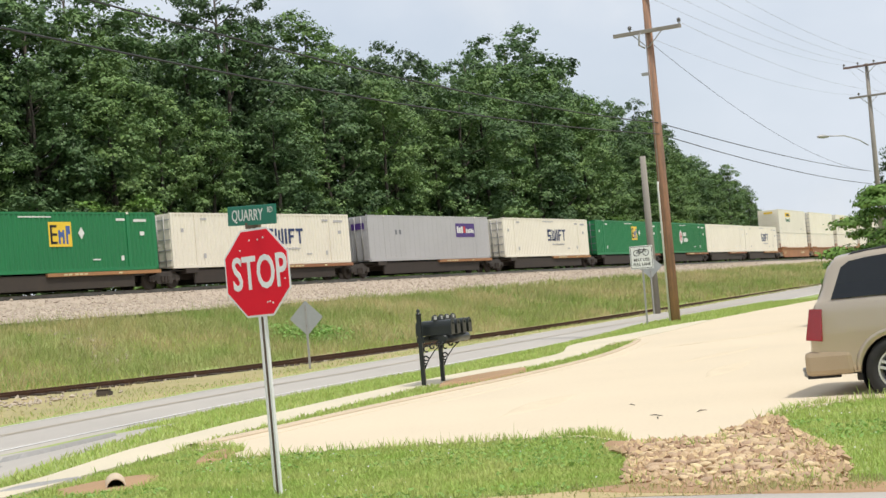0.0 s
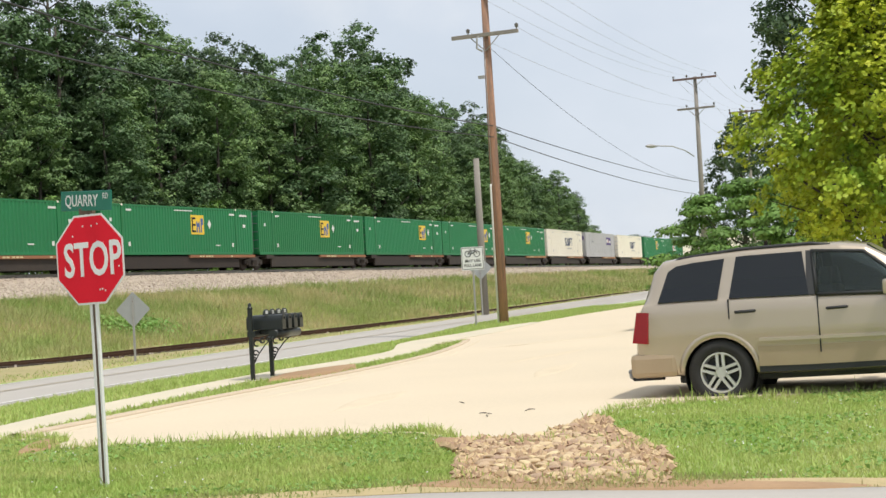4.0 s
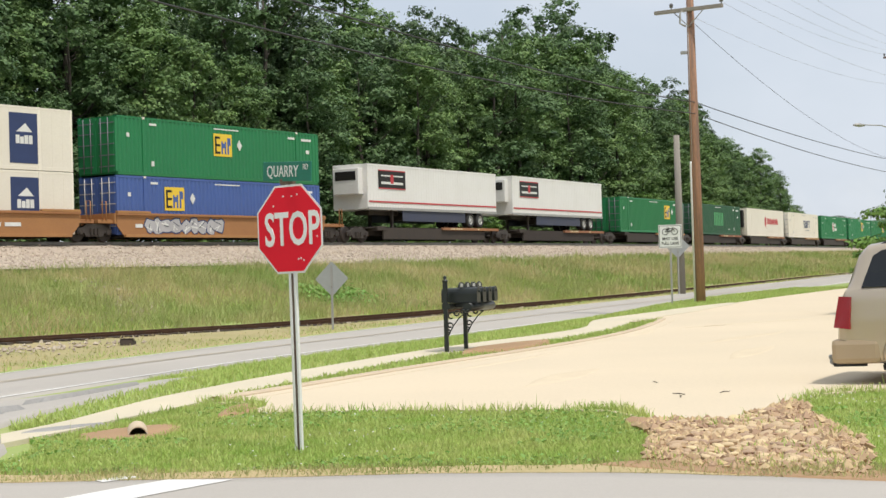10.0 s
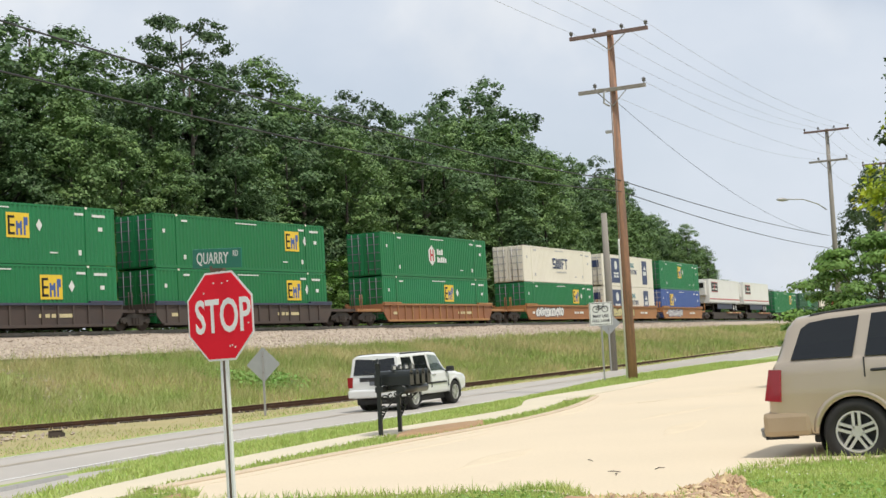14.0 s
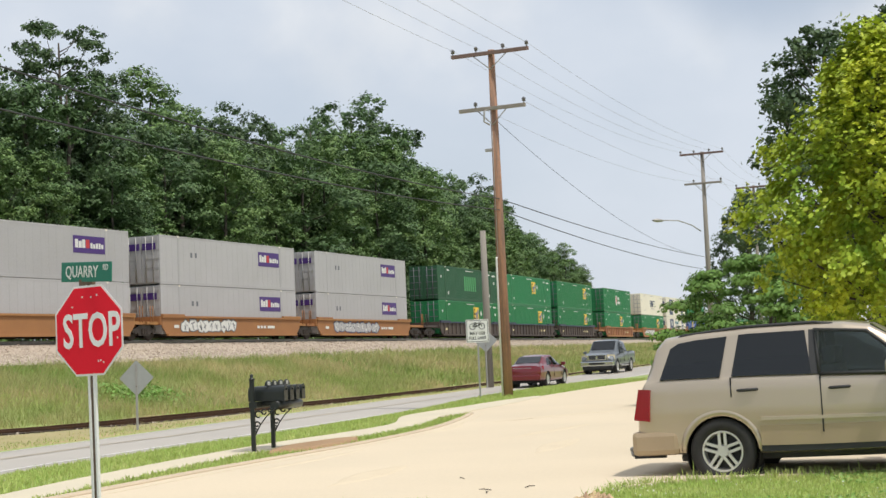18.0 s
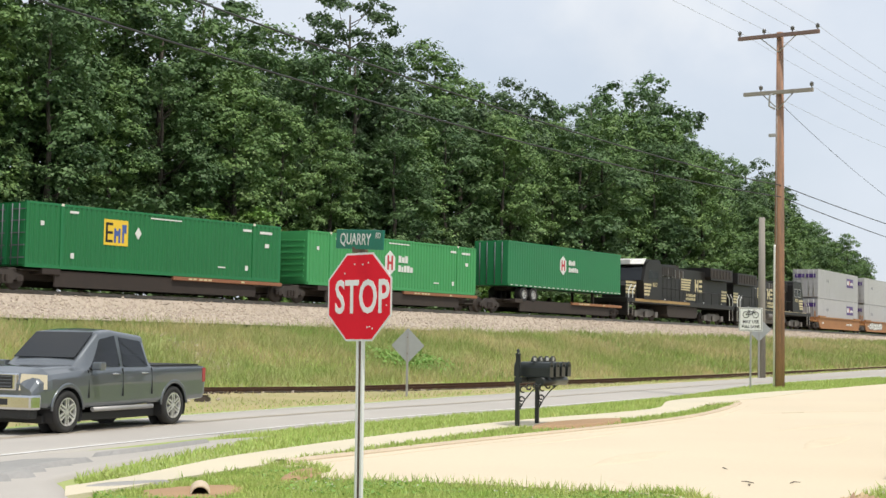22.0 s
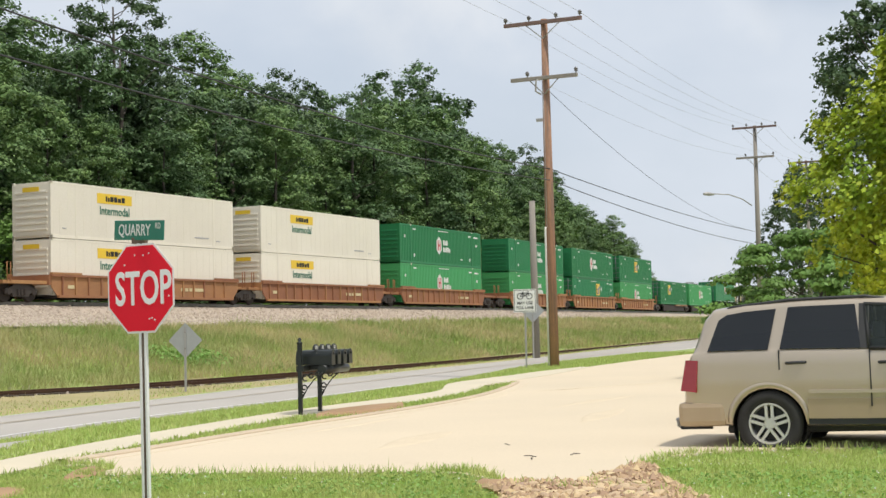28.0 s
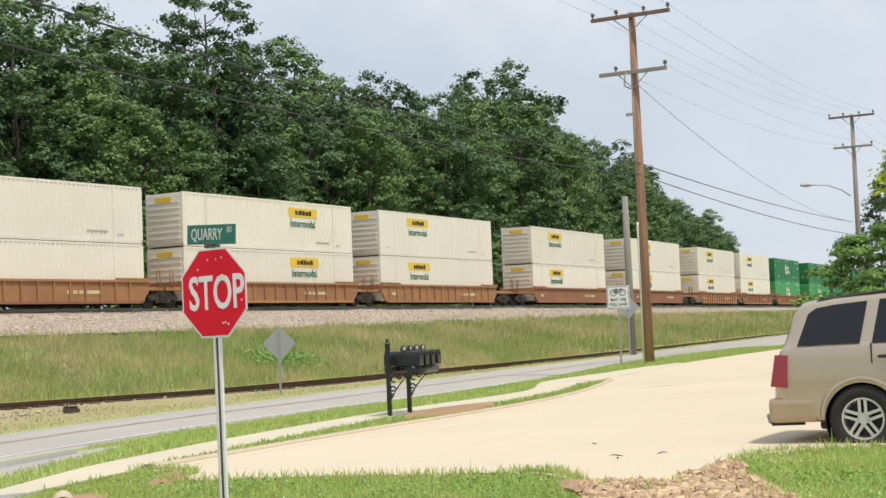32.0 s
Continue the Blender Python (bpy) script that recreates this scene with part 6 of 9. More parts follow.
def dec_kllm(g, style):
    decal(g, "kl1", [(-5.4, -2.6, 0.3, 2.62), (4.4, 6.0, 0.3, 2.62)], M_DBLUE, "navy_panel", "navy blue graphic panels")
    decal(g, "kl2", [([(-4.0 + 0.42 * math.cos(q * math.pi / 8), 1.95 + 0.42 * math.sin(q * math.pi / 8)) for q in range(16)],)], M_DWHITE, "round_emblem", "white round emblem", y=-CW / 2 - 0.012)
    decal(g, "kl3", words(-4.7, -3.3, 1.1, 1.3, (2, 2, 2)) + words(-4.7, -3.3, 0.8, 1.0, (2, 1, 2)) + words(4.75, 5.7, 1.2, 1.6, (2, 2, 2, 2)) + [([(4.8, 1.75), (5.7, 1.75), (5.3, 2.15)],)], M_DWHITE, "logo_lettering", "white logo bars", y=-CW / 2 - 0.013)
    lettering("DELIVERING", 0.62, pose(0.2, -CW / 2 - 0.004, 2.05, 90), M_TEAL, g, bold=0.01, sx=0.9, thick=0.004)
    lettering("THE FUTURE", 0.62, pose(1.0, -CW / 2 - 0.004, 1.42, 90), M_DBLUE, g, bold=0.01, sx=0.9, thick=0.004)
    shared("end_logo", "klend", lambda: boxes((-CL / 2 - 0.065, -CL / 2 - 0.05, -1.0, 1.0, 1.7, 2.35)), M_DBLUE, g, label="navy panels on the doors")


def dec_cre(g, style):
    decal(g, "cr1", words(0.6, 5.4, 1.35, 2.0, (2, 0.6, 2, 0.6, 2, 1, 1, 1, 1, 1, 1)), M_DRED, "logo_lettering", "dark red logo bars")
    decal(g, "cr2", [([(-0.2 + 0.45 * math.sin(q * math.pi / 3), 1.6 + 0.6 * math.cos(q * math.pi / 3)) for q in range(6)],)], M_DRED, "logo_shield", "dark red shield shape")
    shared("cooling_unit", "reefer", lambda: boxes((-CL / 2 - 0.55, -CL / 2 - 0.02, -1.0, 1.0, 0.9, 2.7), bevel=0.06), M_BLACK, g, label="black cooling unit on the end")


def dec_plain(g, style):
    off = STYLES[style][6]
    if style == "plain":
        decal(g, "pl", [(-1.3 + 0.55 * q, -0.95 + 0.55 * q, 0.9, 2.2) for q in range(6)], M_GREENL, "faded_lettering", "faded pale green letter bars")
    small_marks(g, "emp", M_DWHITE)


STYLES = {
    "emp": (M_GREEN, True, True, dec_emp, "container", "green corrugated container with a yellow square logo panel", 1.6),
    "emp2": (M_GREEN, True, True, dec_emp, "container", "green corrugated container with a yellow square logo panel", 3.6),
    "emp0": (M_GREEN, True, True, dec_emp, "container", "green corrugated container with a yellow square logo panel", -0.2),
    "emp4": (M_GREEN, True, True, dec_emp, "container", "green corrugated container with a yellow square logo panel", -3.0),
    "emp3": (M_GREEN, True, True, dec_emp, "container", "green corrugated container with a yellow square logo panel", 4.6),
    "blue": (M_BLUE, True, True, dec_emp, "container", "blue corrugated container with a yellow square logo panel", -4.0),
    "hub": (M_GREEN, False, True, dec_hub, "container", "green corrugated container with a white hexagon logo", 0),
    "hubd": (M_GREEN, True, True, dec_hub, "container", "green corrugated container with a white hexagon logo", 0),
    "hubl": (M_GREENL, False, True, dec_hub, "container", "light green corrugated container with a white hexagon logo", 0),
    "plain": (M_GREEND, True, True, dec_plain, "container", "dark green corrugated container with faded lettering", 0),
    "swift": (M_WHT, True, True, dec_swift, "container", "dirty white container with dark blue blocky logo", 1.6),
    "swift2": (M_WHT, True, True, dec_swift, "container", "dirty white container with dark blue blocky logo", 0.2),
    "white": (M_WHT, True, True, dec_plain, "container", "plain dirty white corrugated container with small marks", 0),
    "cre": (M_WHT, False, False, dec_cre, "refrigerated_container", "white smooth-sided refrigerated container with dark red logo", 0),
    "fedex": (M_GREY, True, False, dec_fedex, "container", "pale grey smooth container with a purple logo panel", 4.6),
    "jb": (M_WHT, False, True, dec_jb, "container", "off-white corrugated container with a yellow logo panel", -3.2),
    "jb3": (M_WHT, False, True, dec_jb, "container", "off-white corrugated container with a yellow logo panel", 2.9),
    "jb2": (M_WHT, False, False, dec_jb, "container", "off-white smooth container with a yellow logo panel", -3.0),
    "kllm": (M_WHT, True, False, dec_kllm, "container", "white container with navy panels and blue lettering", 0),
}


def bogie(parent, x, three=False, steel=None):
    b = new("bogie")
    b.parent = parent
    b.matrix_basis = pose(x, 0, 0)
    ax = (-1.9, 0.0, 1.9) if three else (-0.89, 0.89)
    span = ax[-1]
    def frame_():
        bm = bmesh.new()
        for sg in (-1, 1):
            o = [(-span - 0.25, 0.38), (-span - 0.25, 0.62), (-span + 0.2, 0.72), (-0.5, 0.86), (0.5, 0.86), (span - 0.2, 0.72), (span + 0.25, 0.62), (span + 0.25, 0.38), (span - 0.25, 0.42), (0.55, 0.24), (-0.55, 0.24), (-span + 0.25, 0.42)]
            extrude(bm, o, sg * 1.02 - 0.07, sg * 1.02 + 0.07)
        box(bm, -0.3, 0.3, -1.0, 1.0, 0.45, 0.75)
        bmesh.ops.recalc_face_normals(bm, faces=bm.faces)
        return bm
    shared("side_frame", ("bframe", three), frame_, steel or M_STEEL, b)
    def spring_():
        bm = bmesh.new()
        for sg in (-1, 1):
            for xx in (-0.22, 0.0, 0.22):
                tube(bm, [(xx, sg * 1.12, 0.32), (xx, sg * 1.12, 0.62)], 0.085, 8)
        return bm
    shared("springs", ("bspring", three), spring_, M_UNDER, b)
    for xx in ax:
        def ws():
            bm = bmesh.new()
            for sg in (-1, 1):
                tube(bm, [(0, sg * 0.70, 0), (0, sg * 0.72, 0), (0, sg * 0.735, 0), (0, sg * 0.84, 0)], [0.50, 0.50, 0.46, 0.455], 24)
                tube(bm, [(0, sg * 0.85, 0), (0, sg * 1.14, 0)], [0.14, 0.13], 10)
            tube(bm, [(0, -0.8, 0), (0, 0.8, 0)], 0.09, 8)
            return bm
        shared("wheelset", "wheelset", ws, M_UNDER, b, m=pose(xx, 0, 0.46))
    return b


def scrawl(g, seed, y):
    """Bubble shapes with dark outlines and loose strokes, sprayed over half the side."""
    rnd = random.Random(seed)
    x = rnd.uniform(-6.2, -4.5)
    layers = [bmesh.new() for _ in range(4)]
    for q in range(rnd.randint(9, 12)):
        w_, cz, hz = rnd.uniform(0.34, 0.6), rnd.uniform(0.74, 0.84), rnd.uniform(0.34, 0.42)
        ol = [(math.cos(k * math.pi / 6), math.sin(k * math.pi / 6), rnd.uniform(0.72, 1.12)) for k in range(12)]
        for lay, gr_, dy in ((0, 1.18, 0.0), (1, 1.0, 0.003)):
            extrude(layers[lay], [(x + c * w_ * f * gr_, min(max(cz + s_ * hz * f * gr_, 0.36), 1.26)) for c, s_, f in ol], y - dy - 0.0008 * q, y + 0.01)
        for k in range(3):
            a0 = rnd.uniform(0, 3.1)
            cx_, cz_, ln, th = x + rnd.uniform(-0.2, 0.2) * w_, cz + rnd.uniform(-0.15, 0.15), rnd.uniform(0.12, 0.28), rnd.uniform(0.02, 0.045)
            dx, dz = math.cos(a0) * ln, math.sin(a0) * ln
            nx, nz = -math.sin(a0) * th, math.cos(a0) * th
            extrude(layers[2 + k % 2], [(cx_ - dx - nx, cz_ - dz - nz), (cx_ + dx - nx * 0.4, cz_ + dz - nz * 0.4), (cx_ + dx * 0.9 + nx, cz_ + dz * 0.9 + nz), (cx_ - dx + nx, cz_ - dz + nz)], y - 0.016 - 0.0005 * k, y)
        x += w_ * rnd.uniform(1.2, 1.6)
    tones = ((M_DGREY, M_DWHITE, M_DGREY, M_GREY), (M_DBLUE, M_GREY, M_DWHITE, M_DGREY), (M_RUST, M_CREAM, M_DGREY, M_DRED), (M_BLACKT, M_PALEY, M_CREAM, M_DGREY))[seed % 4]
    for bm, mat_, lb in zip(layers, tones, ("dark spray-painted outline", "pale spray-painted bubble shapes", "spray-painted strokes", "spray-painted strokes")):
        bmesh.ops.recalc_face_normals(bm, faces=bm.faces)
        part("graffiti", bm, mat_, g, lb)


def well_wagon(xl, xr, colour, ribbed, rear2, front2, graffiti=None, number=False):
    """Well car unit for a box from -CL/2 to CL/2; xl, xr: half gaps at its ends."""
    g = thing("well_wagon", pose(0, 0, 0), "%s container well wagon with %s sides" % ({"wagon_brown": "rusty brown", "wagon_yellow": "weathered orange-yellow", "wagon_dark": "dark grimy"}[colour.name], "ribbed" if ribbed else "smooth"), "railway wagon", "wagons of the train")
    k, h = colour.name, CL / 2
    x0, x1 = -h - 0.15, h + 0.15
    for sg in (-1, 1):
        def sheet_(sg=sg):
            bm = bmesh.new()
            o = [(x0 + 0.5, 0.24), (x1 - 0.5, 0.24), (x1, 0.75), (x1, 1.30), (x0, 1.30), (x0, 0.75)]
            extrude(bm, o, sg * 1.42 - 0.02, sg * 1.42 + 0.02)
            bmesh.ops.recalc_face_normals(bm, faces=bm.faces)
            return bm
        shared("side_sheet", ("wsheet", k, sg), sheet_, colour, g)
        shared("top_chord", ("wchord", k, sg), lambda sg=sg: boxes((x0 - 0.05, x1 + 0.05, sg * 1.45 - 0.09, sg * 1.45 + 0.09, 1.28, 1.40), bevel=0.015), colour if k != "wagon_dark" else M_NAVY, g)
        for e_ in (-1, 1):
            shared("raised_end", ("wraise", k, sg, e_), lambda sg=sg, e_=e_: boxes((min(e_ * (h - 2.1), e_ * (h + 0.18)), max(e_ * (h - 2.1), e_ * (h + 0.18)), sg * 1.45 - 0.1, sg * 1.45 + 0.1, 1.385, 1.50), bevel=0.02), colour if k != "wagon_dark" else M_NAVY, g)
        shared("bottom_chord", ("wbch", k, sg), lambda sg=sg: boxes((x0 + 0.5, x1 - 0.5, sg * 1.44 - 0.09, sg * 1.44 + 0.09, 0.20, 0.34), bevel=0.015), colour, g)
        if ribbed:
            shared("stiffeners", ("wribs", k, sg), lambda sg=sg: boxes(*[(x - 0.05, x + 0.05, min(sg * 1.42, sg * 1.52), max(sg * 1.42, sg * 1.52), 0.34, 1.28) for x in np.arange(x0 + 0.8, x1 - 0.7, 1.02)]), colour, g)
    shared("well_floor", ("wfloor", k), lambda: boxes((x0 + 0.5, x1 - 0.5, -1.4, 1.4, 0.22, 0.30)), M_UNDER, g)
    for sg, gap, two in ((-1, xl, rear2), (1, xr, front2)):
        e0 = sg * (h + 0.15)
        e1 = sg * (h + gap - 0.1)
        a_, b_ = min(e0, e1), max(e0, e1)
        part("end_platform", boxes((a_, b_, -1.25, 1.25, 0.88, 1.06), (a_, b_, -0.35, 0.35, 0.55, 0.9), bevel=0.02), colour, g)
        part("bulkhead", boxes((min(e0, e0 + sg * 0.12), max(e0, e0 + sg * 0.12), -1.4, 1.4, 0.85, 1.38), bevel=0.01), colour, g)
        part("end_post", bar([(e1 - sg * 0.25, -1.3, 1.0), (e1 - sg * 0.25, -1.3, 1.95), (e1 - sg * 0.5, -1.3, 1.95), (e1 - sg * 0.5, -1.3, 1.0)], 0.03, 6), colour, g)
        if two:
            bogie(g, sg * (h + gap - 1.55))
        elif sg < 0:
            bogie(g, sg * (h + gap))
    y = -1.455
    if graffiti:
        scrawl(g, graffiti, y)
    part("stencil_marks", boxes(*[(x, x + w_, y - 0.006, y + 0.006, 0.68, 0.86) for x, w_ in ((-7.0, 0.5), (2.6, 0.28), (3.0, 0.28), (3.4, 0.28), (3.9, 0.9))]), M_DWHITE if number else M_CREAM, g, "pale stencilled marks")
    return g


def flat_wagon(xl, xr, rear2, front2, long_deck=0.0):
    """Skeleton flat wagon under one box."""
    g = thing("flat_wagon", pose(0, 0, 0), "grimy skeleton flat wagon with a rusty orange deck edge", "railway wagon", "wagons of the train")
    h = CL / 2
    shared("centre_sill", "fsill", lambda: boxes((-h - 0.2, h + 0.2, -0.35, 0.35, 0.45, 0.98), bevel=0.03), M_UNDER, g)
    shared("side_skirt", "fskirt", lambda: boxes((-h + 1.7, h - 1.7, -1.22, -1.12, 0.18, 0.9), (-h + 1.7, h - 1.7, 1.12, 1.22, 0.18, 0.9)), M_UNDER, g)
    for xx in (-6.6, 6.6):
        shared("bolster", ("fbol", xx), lambda xx=xx: boxes((xx - 0.5, xx + 0.5, -1.28, 1.28, 0.72, 0.98), bevel=0.02), M_UNDER, g)
    shared("deck_edge", "fdeck", lambda: boxes((0.6, h + 0.1, -1.36, -1.16, 0.80, 0.97), (0.6, h + 0.1, 1.16, 1.36, 0.80, 0.97), bevel=0.015), M_WAGON, g, label="rusty orange deck edge")
    shared("walkway", "fwalk", lambda: boxes((-h - 0.1, h + 0.1, -1.1, -0.4, 0.86, 0.9), (-h - 0.1, h + 0.1, 0.4, 1.1, 0.86, 0.9)), M_UNDER, g)
    shared("stencil_marks", "fmark", lambda: boxes(*[(x, x + 0.22, -1.368, -1.355, 0.84, 0.93) for x in (1.6, 1.9, 2.3, 2.6, 2.9, 5.2)]), M_CREAM, g)
    for sg, gap, two in ((-1, xl, rear2), (1, xr, front2)):
        if two:
            bogie(g, sg * (h + gap - 1.5))
        elif sg < 0:
            bogie(g, sg * (h + gap))
    return g


def trailer(style):
    """Road trailer carried on a wagon; origin at the wagon's deck."""
    white = style == "trailer"
    g = thing("road_trailer", pose(0, 0, 0), "white highway trailer with thin red stripe riding on a wagon" if white else "green highway trailer with a white hexagon logo on a wagon", "trailer", "trailers on the train")
    h, w, z0, z1 = CL / 2, 1.28, 1.08 if white else 0.95, 3.85
    paint = M_TRAILER if white else M_GREEN
    part("trailer_body", boxes((-h, h, -w, w, z0, z1), bevel=0.03), paint, g)
    part("side_ribs", corrugated(-h + 0.15, h - 0.15, -w - 0.01, z0 + 0.14, z1 - 0.12, 0.31, 0.018, -1), paint, g)
    part("top_rail", boxes((-h, h, -w - 0.02, -w + 0.02, z1 - 0.12, z1 + 0.005)), paint, g)
    part("bottom_rail", boxes((-h, h, -w - 0.025, -w + 0.02, z0 - 0.02, z0 + 0.14)), M_GALV if white else paint, g)
    if white:
        part("red_stripe", boxes((-h + 0.1, h - 0.1, -w - 0.035, -w - 0.024, z0 + 0.42, z0 + 0.52)), M_DRED, g, "thin dark red stripe")
        part("logo_panel", boxes((-6.9, -3.8, -w - 0.035, -w - 0.024, z1 - 1.45, z1 - 0.35)), M_BLACK, g, "black logo panel")
        part("logo_lettering", boxes((-5.55, -5.2, -w - 0.042, -w - 0.034, z1 - 1.15, z1 - 0.6), (-6.9, -3.8, -w - 0.042, -w - 0.034, z1 - 0.38, z1 - 0.32), (-6.9, -3.8, -w - 0.042, -w - 0.034, z1 - 1.49, z1 - 1.43)), M_DRED, g)
        part("cooling_unit", boxes((-h - 0.5, -h + 0.02, -0.95, 0.95, z0 + 0.9, z1 - 0.25), bevel=0.06), M_TRAILER, g, "white cooling unit on the nose")
        part("unit_grille", boxes((-h - 0.52, -h - 0.49, -0.75, 0.75, z1 - 1.0, z1 - 0.45)), M_BLACK, g)
        part("logo_band", boxes((-6.6, -4.1, -w - 0.040, -w - 0.034, z1 - 1.2, z1 - 1.05), (-6.6, -4.1, -w - 0.040, -w - 0.034, z1 - 0.72, z1 - 0.64)), M_DWHITE, g, "pale bars on the logo panel")
        part("side_skirt", boxes((-h + 4.0, h - 4.3, -1.22, -1.17, z0 - 0.68, z0 - 0.02), (-h + 4.0, h - 4.3, 1.17, 1.22, z0 - 0.68, z0 - 0.02)), M_NAVY, g, "dark side skirt under the trailer")
        part("fuel_box", boxes((-2.2, -1.0, -1.1, 1.1, z0 - 0.55, z0 - 0.05), bevel=0.03), M_UNDER, g)
    else:
        part("logo_hexagon", plate([(-0.75 + 0.5 * math.sin(q * math.pi / 3), 2.6 + 0.66 * math.cos(q * math.pi / 3)) for q in range(6)], -w - 0.045, -w - 0.028), M_DWHITE, g)
        part("logo_shape", boxes((-1.0, -0.86, -w - 0.052, -w - 0.04, 2.25, 2.95), (-0.64, -0.5, -w - 0.052, -w - 0.04, 2.25, 2.95), (-0.86, -0.64, -w - 0.052, -w - 0.04, 2.52, 2.68)), M_DRED, g)
        part("logo_lettering", boxes(*[(a_, b_, -w - 0.045, -w - 0.028, c, d) for a_, b_, c, d in words(0.05, 0.95, 2.66, 3.0, (2, 2, 2)) + words(0.05, 1.4, 2.2, 2.5, (2, 1.4, 2, 2, 2))]), M_DWHITE, g)
        part("reflector_strip", boxes(*[(x, x + 0.3, -w - 0.032, -w - 0.02, z0 + 0.02, z0 + 0.08) for x in np.arange(-h + 0.3, h - 0.3, 0.62)]), M_DWHITE, g, "white reflector dashes")
        for q in (-0.85, -0.3, 0.3, 0.85):
            part("lock_bar", bar([(-h - 0.04, q, z0 + 0.1), (-h - 0.04, q, z1 - 0.1)], 0.028, 6), M_DGREY, g)
    part("slide_frame", boxes((-h + 1.2, -h + 4.6, -0.5, 0.5, z0 - 0.28, z0 - 0.02)), M_UNDER, g)
    for xx in ((-h + 2.2, -h + 3.45) if not white else (h - 3.6, h - 2.3)):
        for sg in (-1, 1):
            wheel(g, xx, sg * 1.0, 0.50, 0.29, sg, 6, wide=0.5).matrix_basis = pose(xx, sg * 1.0, z0 - 0.50)
    part("landing_leg", boxes((h - 3.6 if not white else -h + 3.2, h - 3.4 if not white else -h + 3.4, -0.9, -0.75, 0.0, z0), (h - 3.6 if not white else -h + 3.2, h - 3.4 if not white else -h + 3.4, 0.75, 0.9, 0.0, z0)), M_UNDER, g)
    return g


def locomotive(style):
    """Six-axle freight diesel; cab towards +x. Rail top at z=0."""
    tall = style == "new"
    g = thing("diesel_locomotive", pose(0, 0, 0), "black six-axle diesel locomotive with cream stripes and lettering shapes", "locomotive", "locomotives in the train")
    H = 4.65 if tall else 4.55
    part("underframe", boxes((-11.0, 11.0, -1.5, 1.5, 1.28, 1.62), bevel=0.02), M_BLACK, g)
    part("sill_stripe", boxes((-1.0 if tall else -10.8, 9.6, -1.512, -1.5, 1.40 if tall else 1.56, 1.60)), M_SILL if tall else M_CREAM, g, "faded yellow sill line")
    part("fuel_tank", plate([(-2.9, 1.25), (-2.9, 0.55), (-2.5, 0.38), (2.9, 0.38), (3.2, 0.55), (3.2, 1.25)], -1.35, 1.35), M_UNDER if tall else M_TRUCK, g, "grey-brown fuel tank")
    if not tall:
        for xx in (-1.6, 1.0):
            part("air_reservoir", bar([(xx - 0.9, -1.42, 1.0), (xx + 0.9, -1.42, 1.0)], 0.26, 12), M_TRUCK, g, "grey air reservoir")
    for sg in (-1, 1):
        bogie(g, sg * 6.9, True, M_TRUCK)
        for q in (-1.9, 0.0, 1.9):
            part("axle_box", boxes((sg * 6.9 + q - 0.24, sg * 6.9 + q + 0.24, -1.24, -1.06, 0.26, 0.70), (sg * 6.9 + q - 0.24, sg * 6.9 + q + 0.24, 1.06, 1.24, 0.26, 0.70), bevel=0.03), M_TRUCK, g, "dusty grey axle box")
        part("coupler", boxes((sg * 11.0 - 0.05, sg * 11.35, -0.16, 0.16, 0.85, 1.1) if sg > 0 else (sg * 11.35, sg * 11.0 + 0.05, -0.16, 0.16, 0.85, 1.1), bevel=0.03), M_UNDER, g)
        part("pilot_plate", boxes((sg * 10.85 - 0.06, sg * 10.85 + 0.06, -1.45, 1.45, 0.35, 1.3), bevel=0.02), M_BLACK, g)
        for yy in (-1.45, 1.45):
            st_ = part("steps", boxes(*[(sg * 10.3 - 0.35, sg * 10.3 + 0.35, yy - 0.12, yy + 0.12, z, z + 0.05) for z in (0.4, 0.75, 1.1)]), M_UNDER, g)
            for dx in (-0.36, 0.36):
                part("step_rail", bar([(sg * 10.3 + dx, yy, 0.35), (sg * 10.3 + dx, yy, 2.2), (sg * (10.3 - 0.5) + dx, yy, 2.6)], 0.034, 6), M_DWHITE, st_, "white handrail")
    # long hood
    part("engine_hood", plate([(-10.4, 1.6), (4.9, 1.6), (4.9, H - 0.35), (-6.0, H - 0.35), (-6.0, H - 0.12), (-10.4, H - 0.12)], -1.0, 1.0), M_BLACK, g)
    part("hood_doors", boxes(*[(x, x + 0.72, -1.022, -0.99, 1.9, 3.4) for x in np.arange(-5.6, 3.6, 0.82)], bevel=0.008), M_BLACK, g)
    part("radiator_section", plate([(-10.5, H - 1.0), (-5.6, H - 1.0), (-5.4, H - 0.75), (-5.4, H), (-10.5, H)], -1.5 if tall else -1.42, 1.5 if tall else 1.42), M_BLACK, g, "overhanging black radiator section")
    part("radiator_grille", boxes(*[(x, x + 0.55, -1.53 if tall else -1.45, -1.4, H - 0.85, H - 0.15) for x in np.arange(-10.2, -5.9, 0.7)]), M_UNDER, g)
    part("exhaust_stack", boxes((-1.2, 0.4, -0.45, 0.45, H - 0.4, H - 0.05), bevel=0.04), M_UNDER, g)
    part("dynamic_brake", boxes((1.2, 4.6, -1.15, 1.15, H - 1.1, H - 0.2), bevel=0.05), M_BLACK, g)
    part("brake_grille", boxes(*[(x, x + 0.16, -1.17, -1.1, H - 1.0, H - 0.4) for x in np.arange(1.5, 4.4, 0.42)]), M_UNDER, g)
    # cab and nose
    part("cab", plate([(4.95, 1.6), (8.1, 1.6), (8.25, 2.95), (7.75, H - 0.45), (7.2, H - 0.12), (5.1, H - 0.12), (4.95, H - 0.4)], -1.55, 1.55), M_BLACK, g)
    part("nose", plate([(8.1, 1.6), (10.15, 1.6), (10.15, 2.55), (9.95, 2.75), (8.2, 3.0)], -0.95, 0.95), M_BLACK, g)
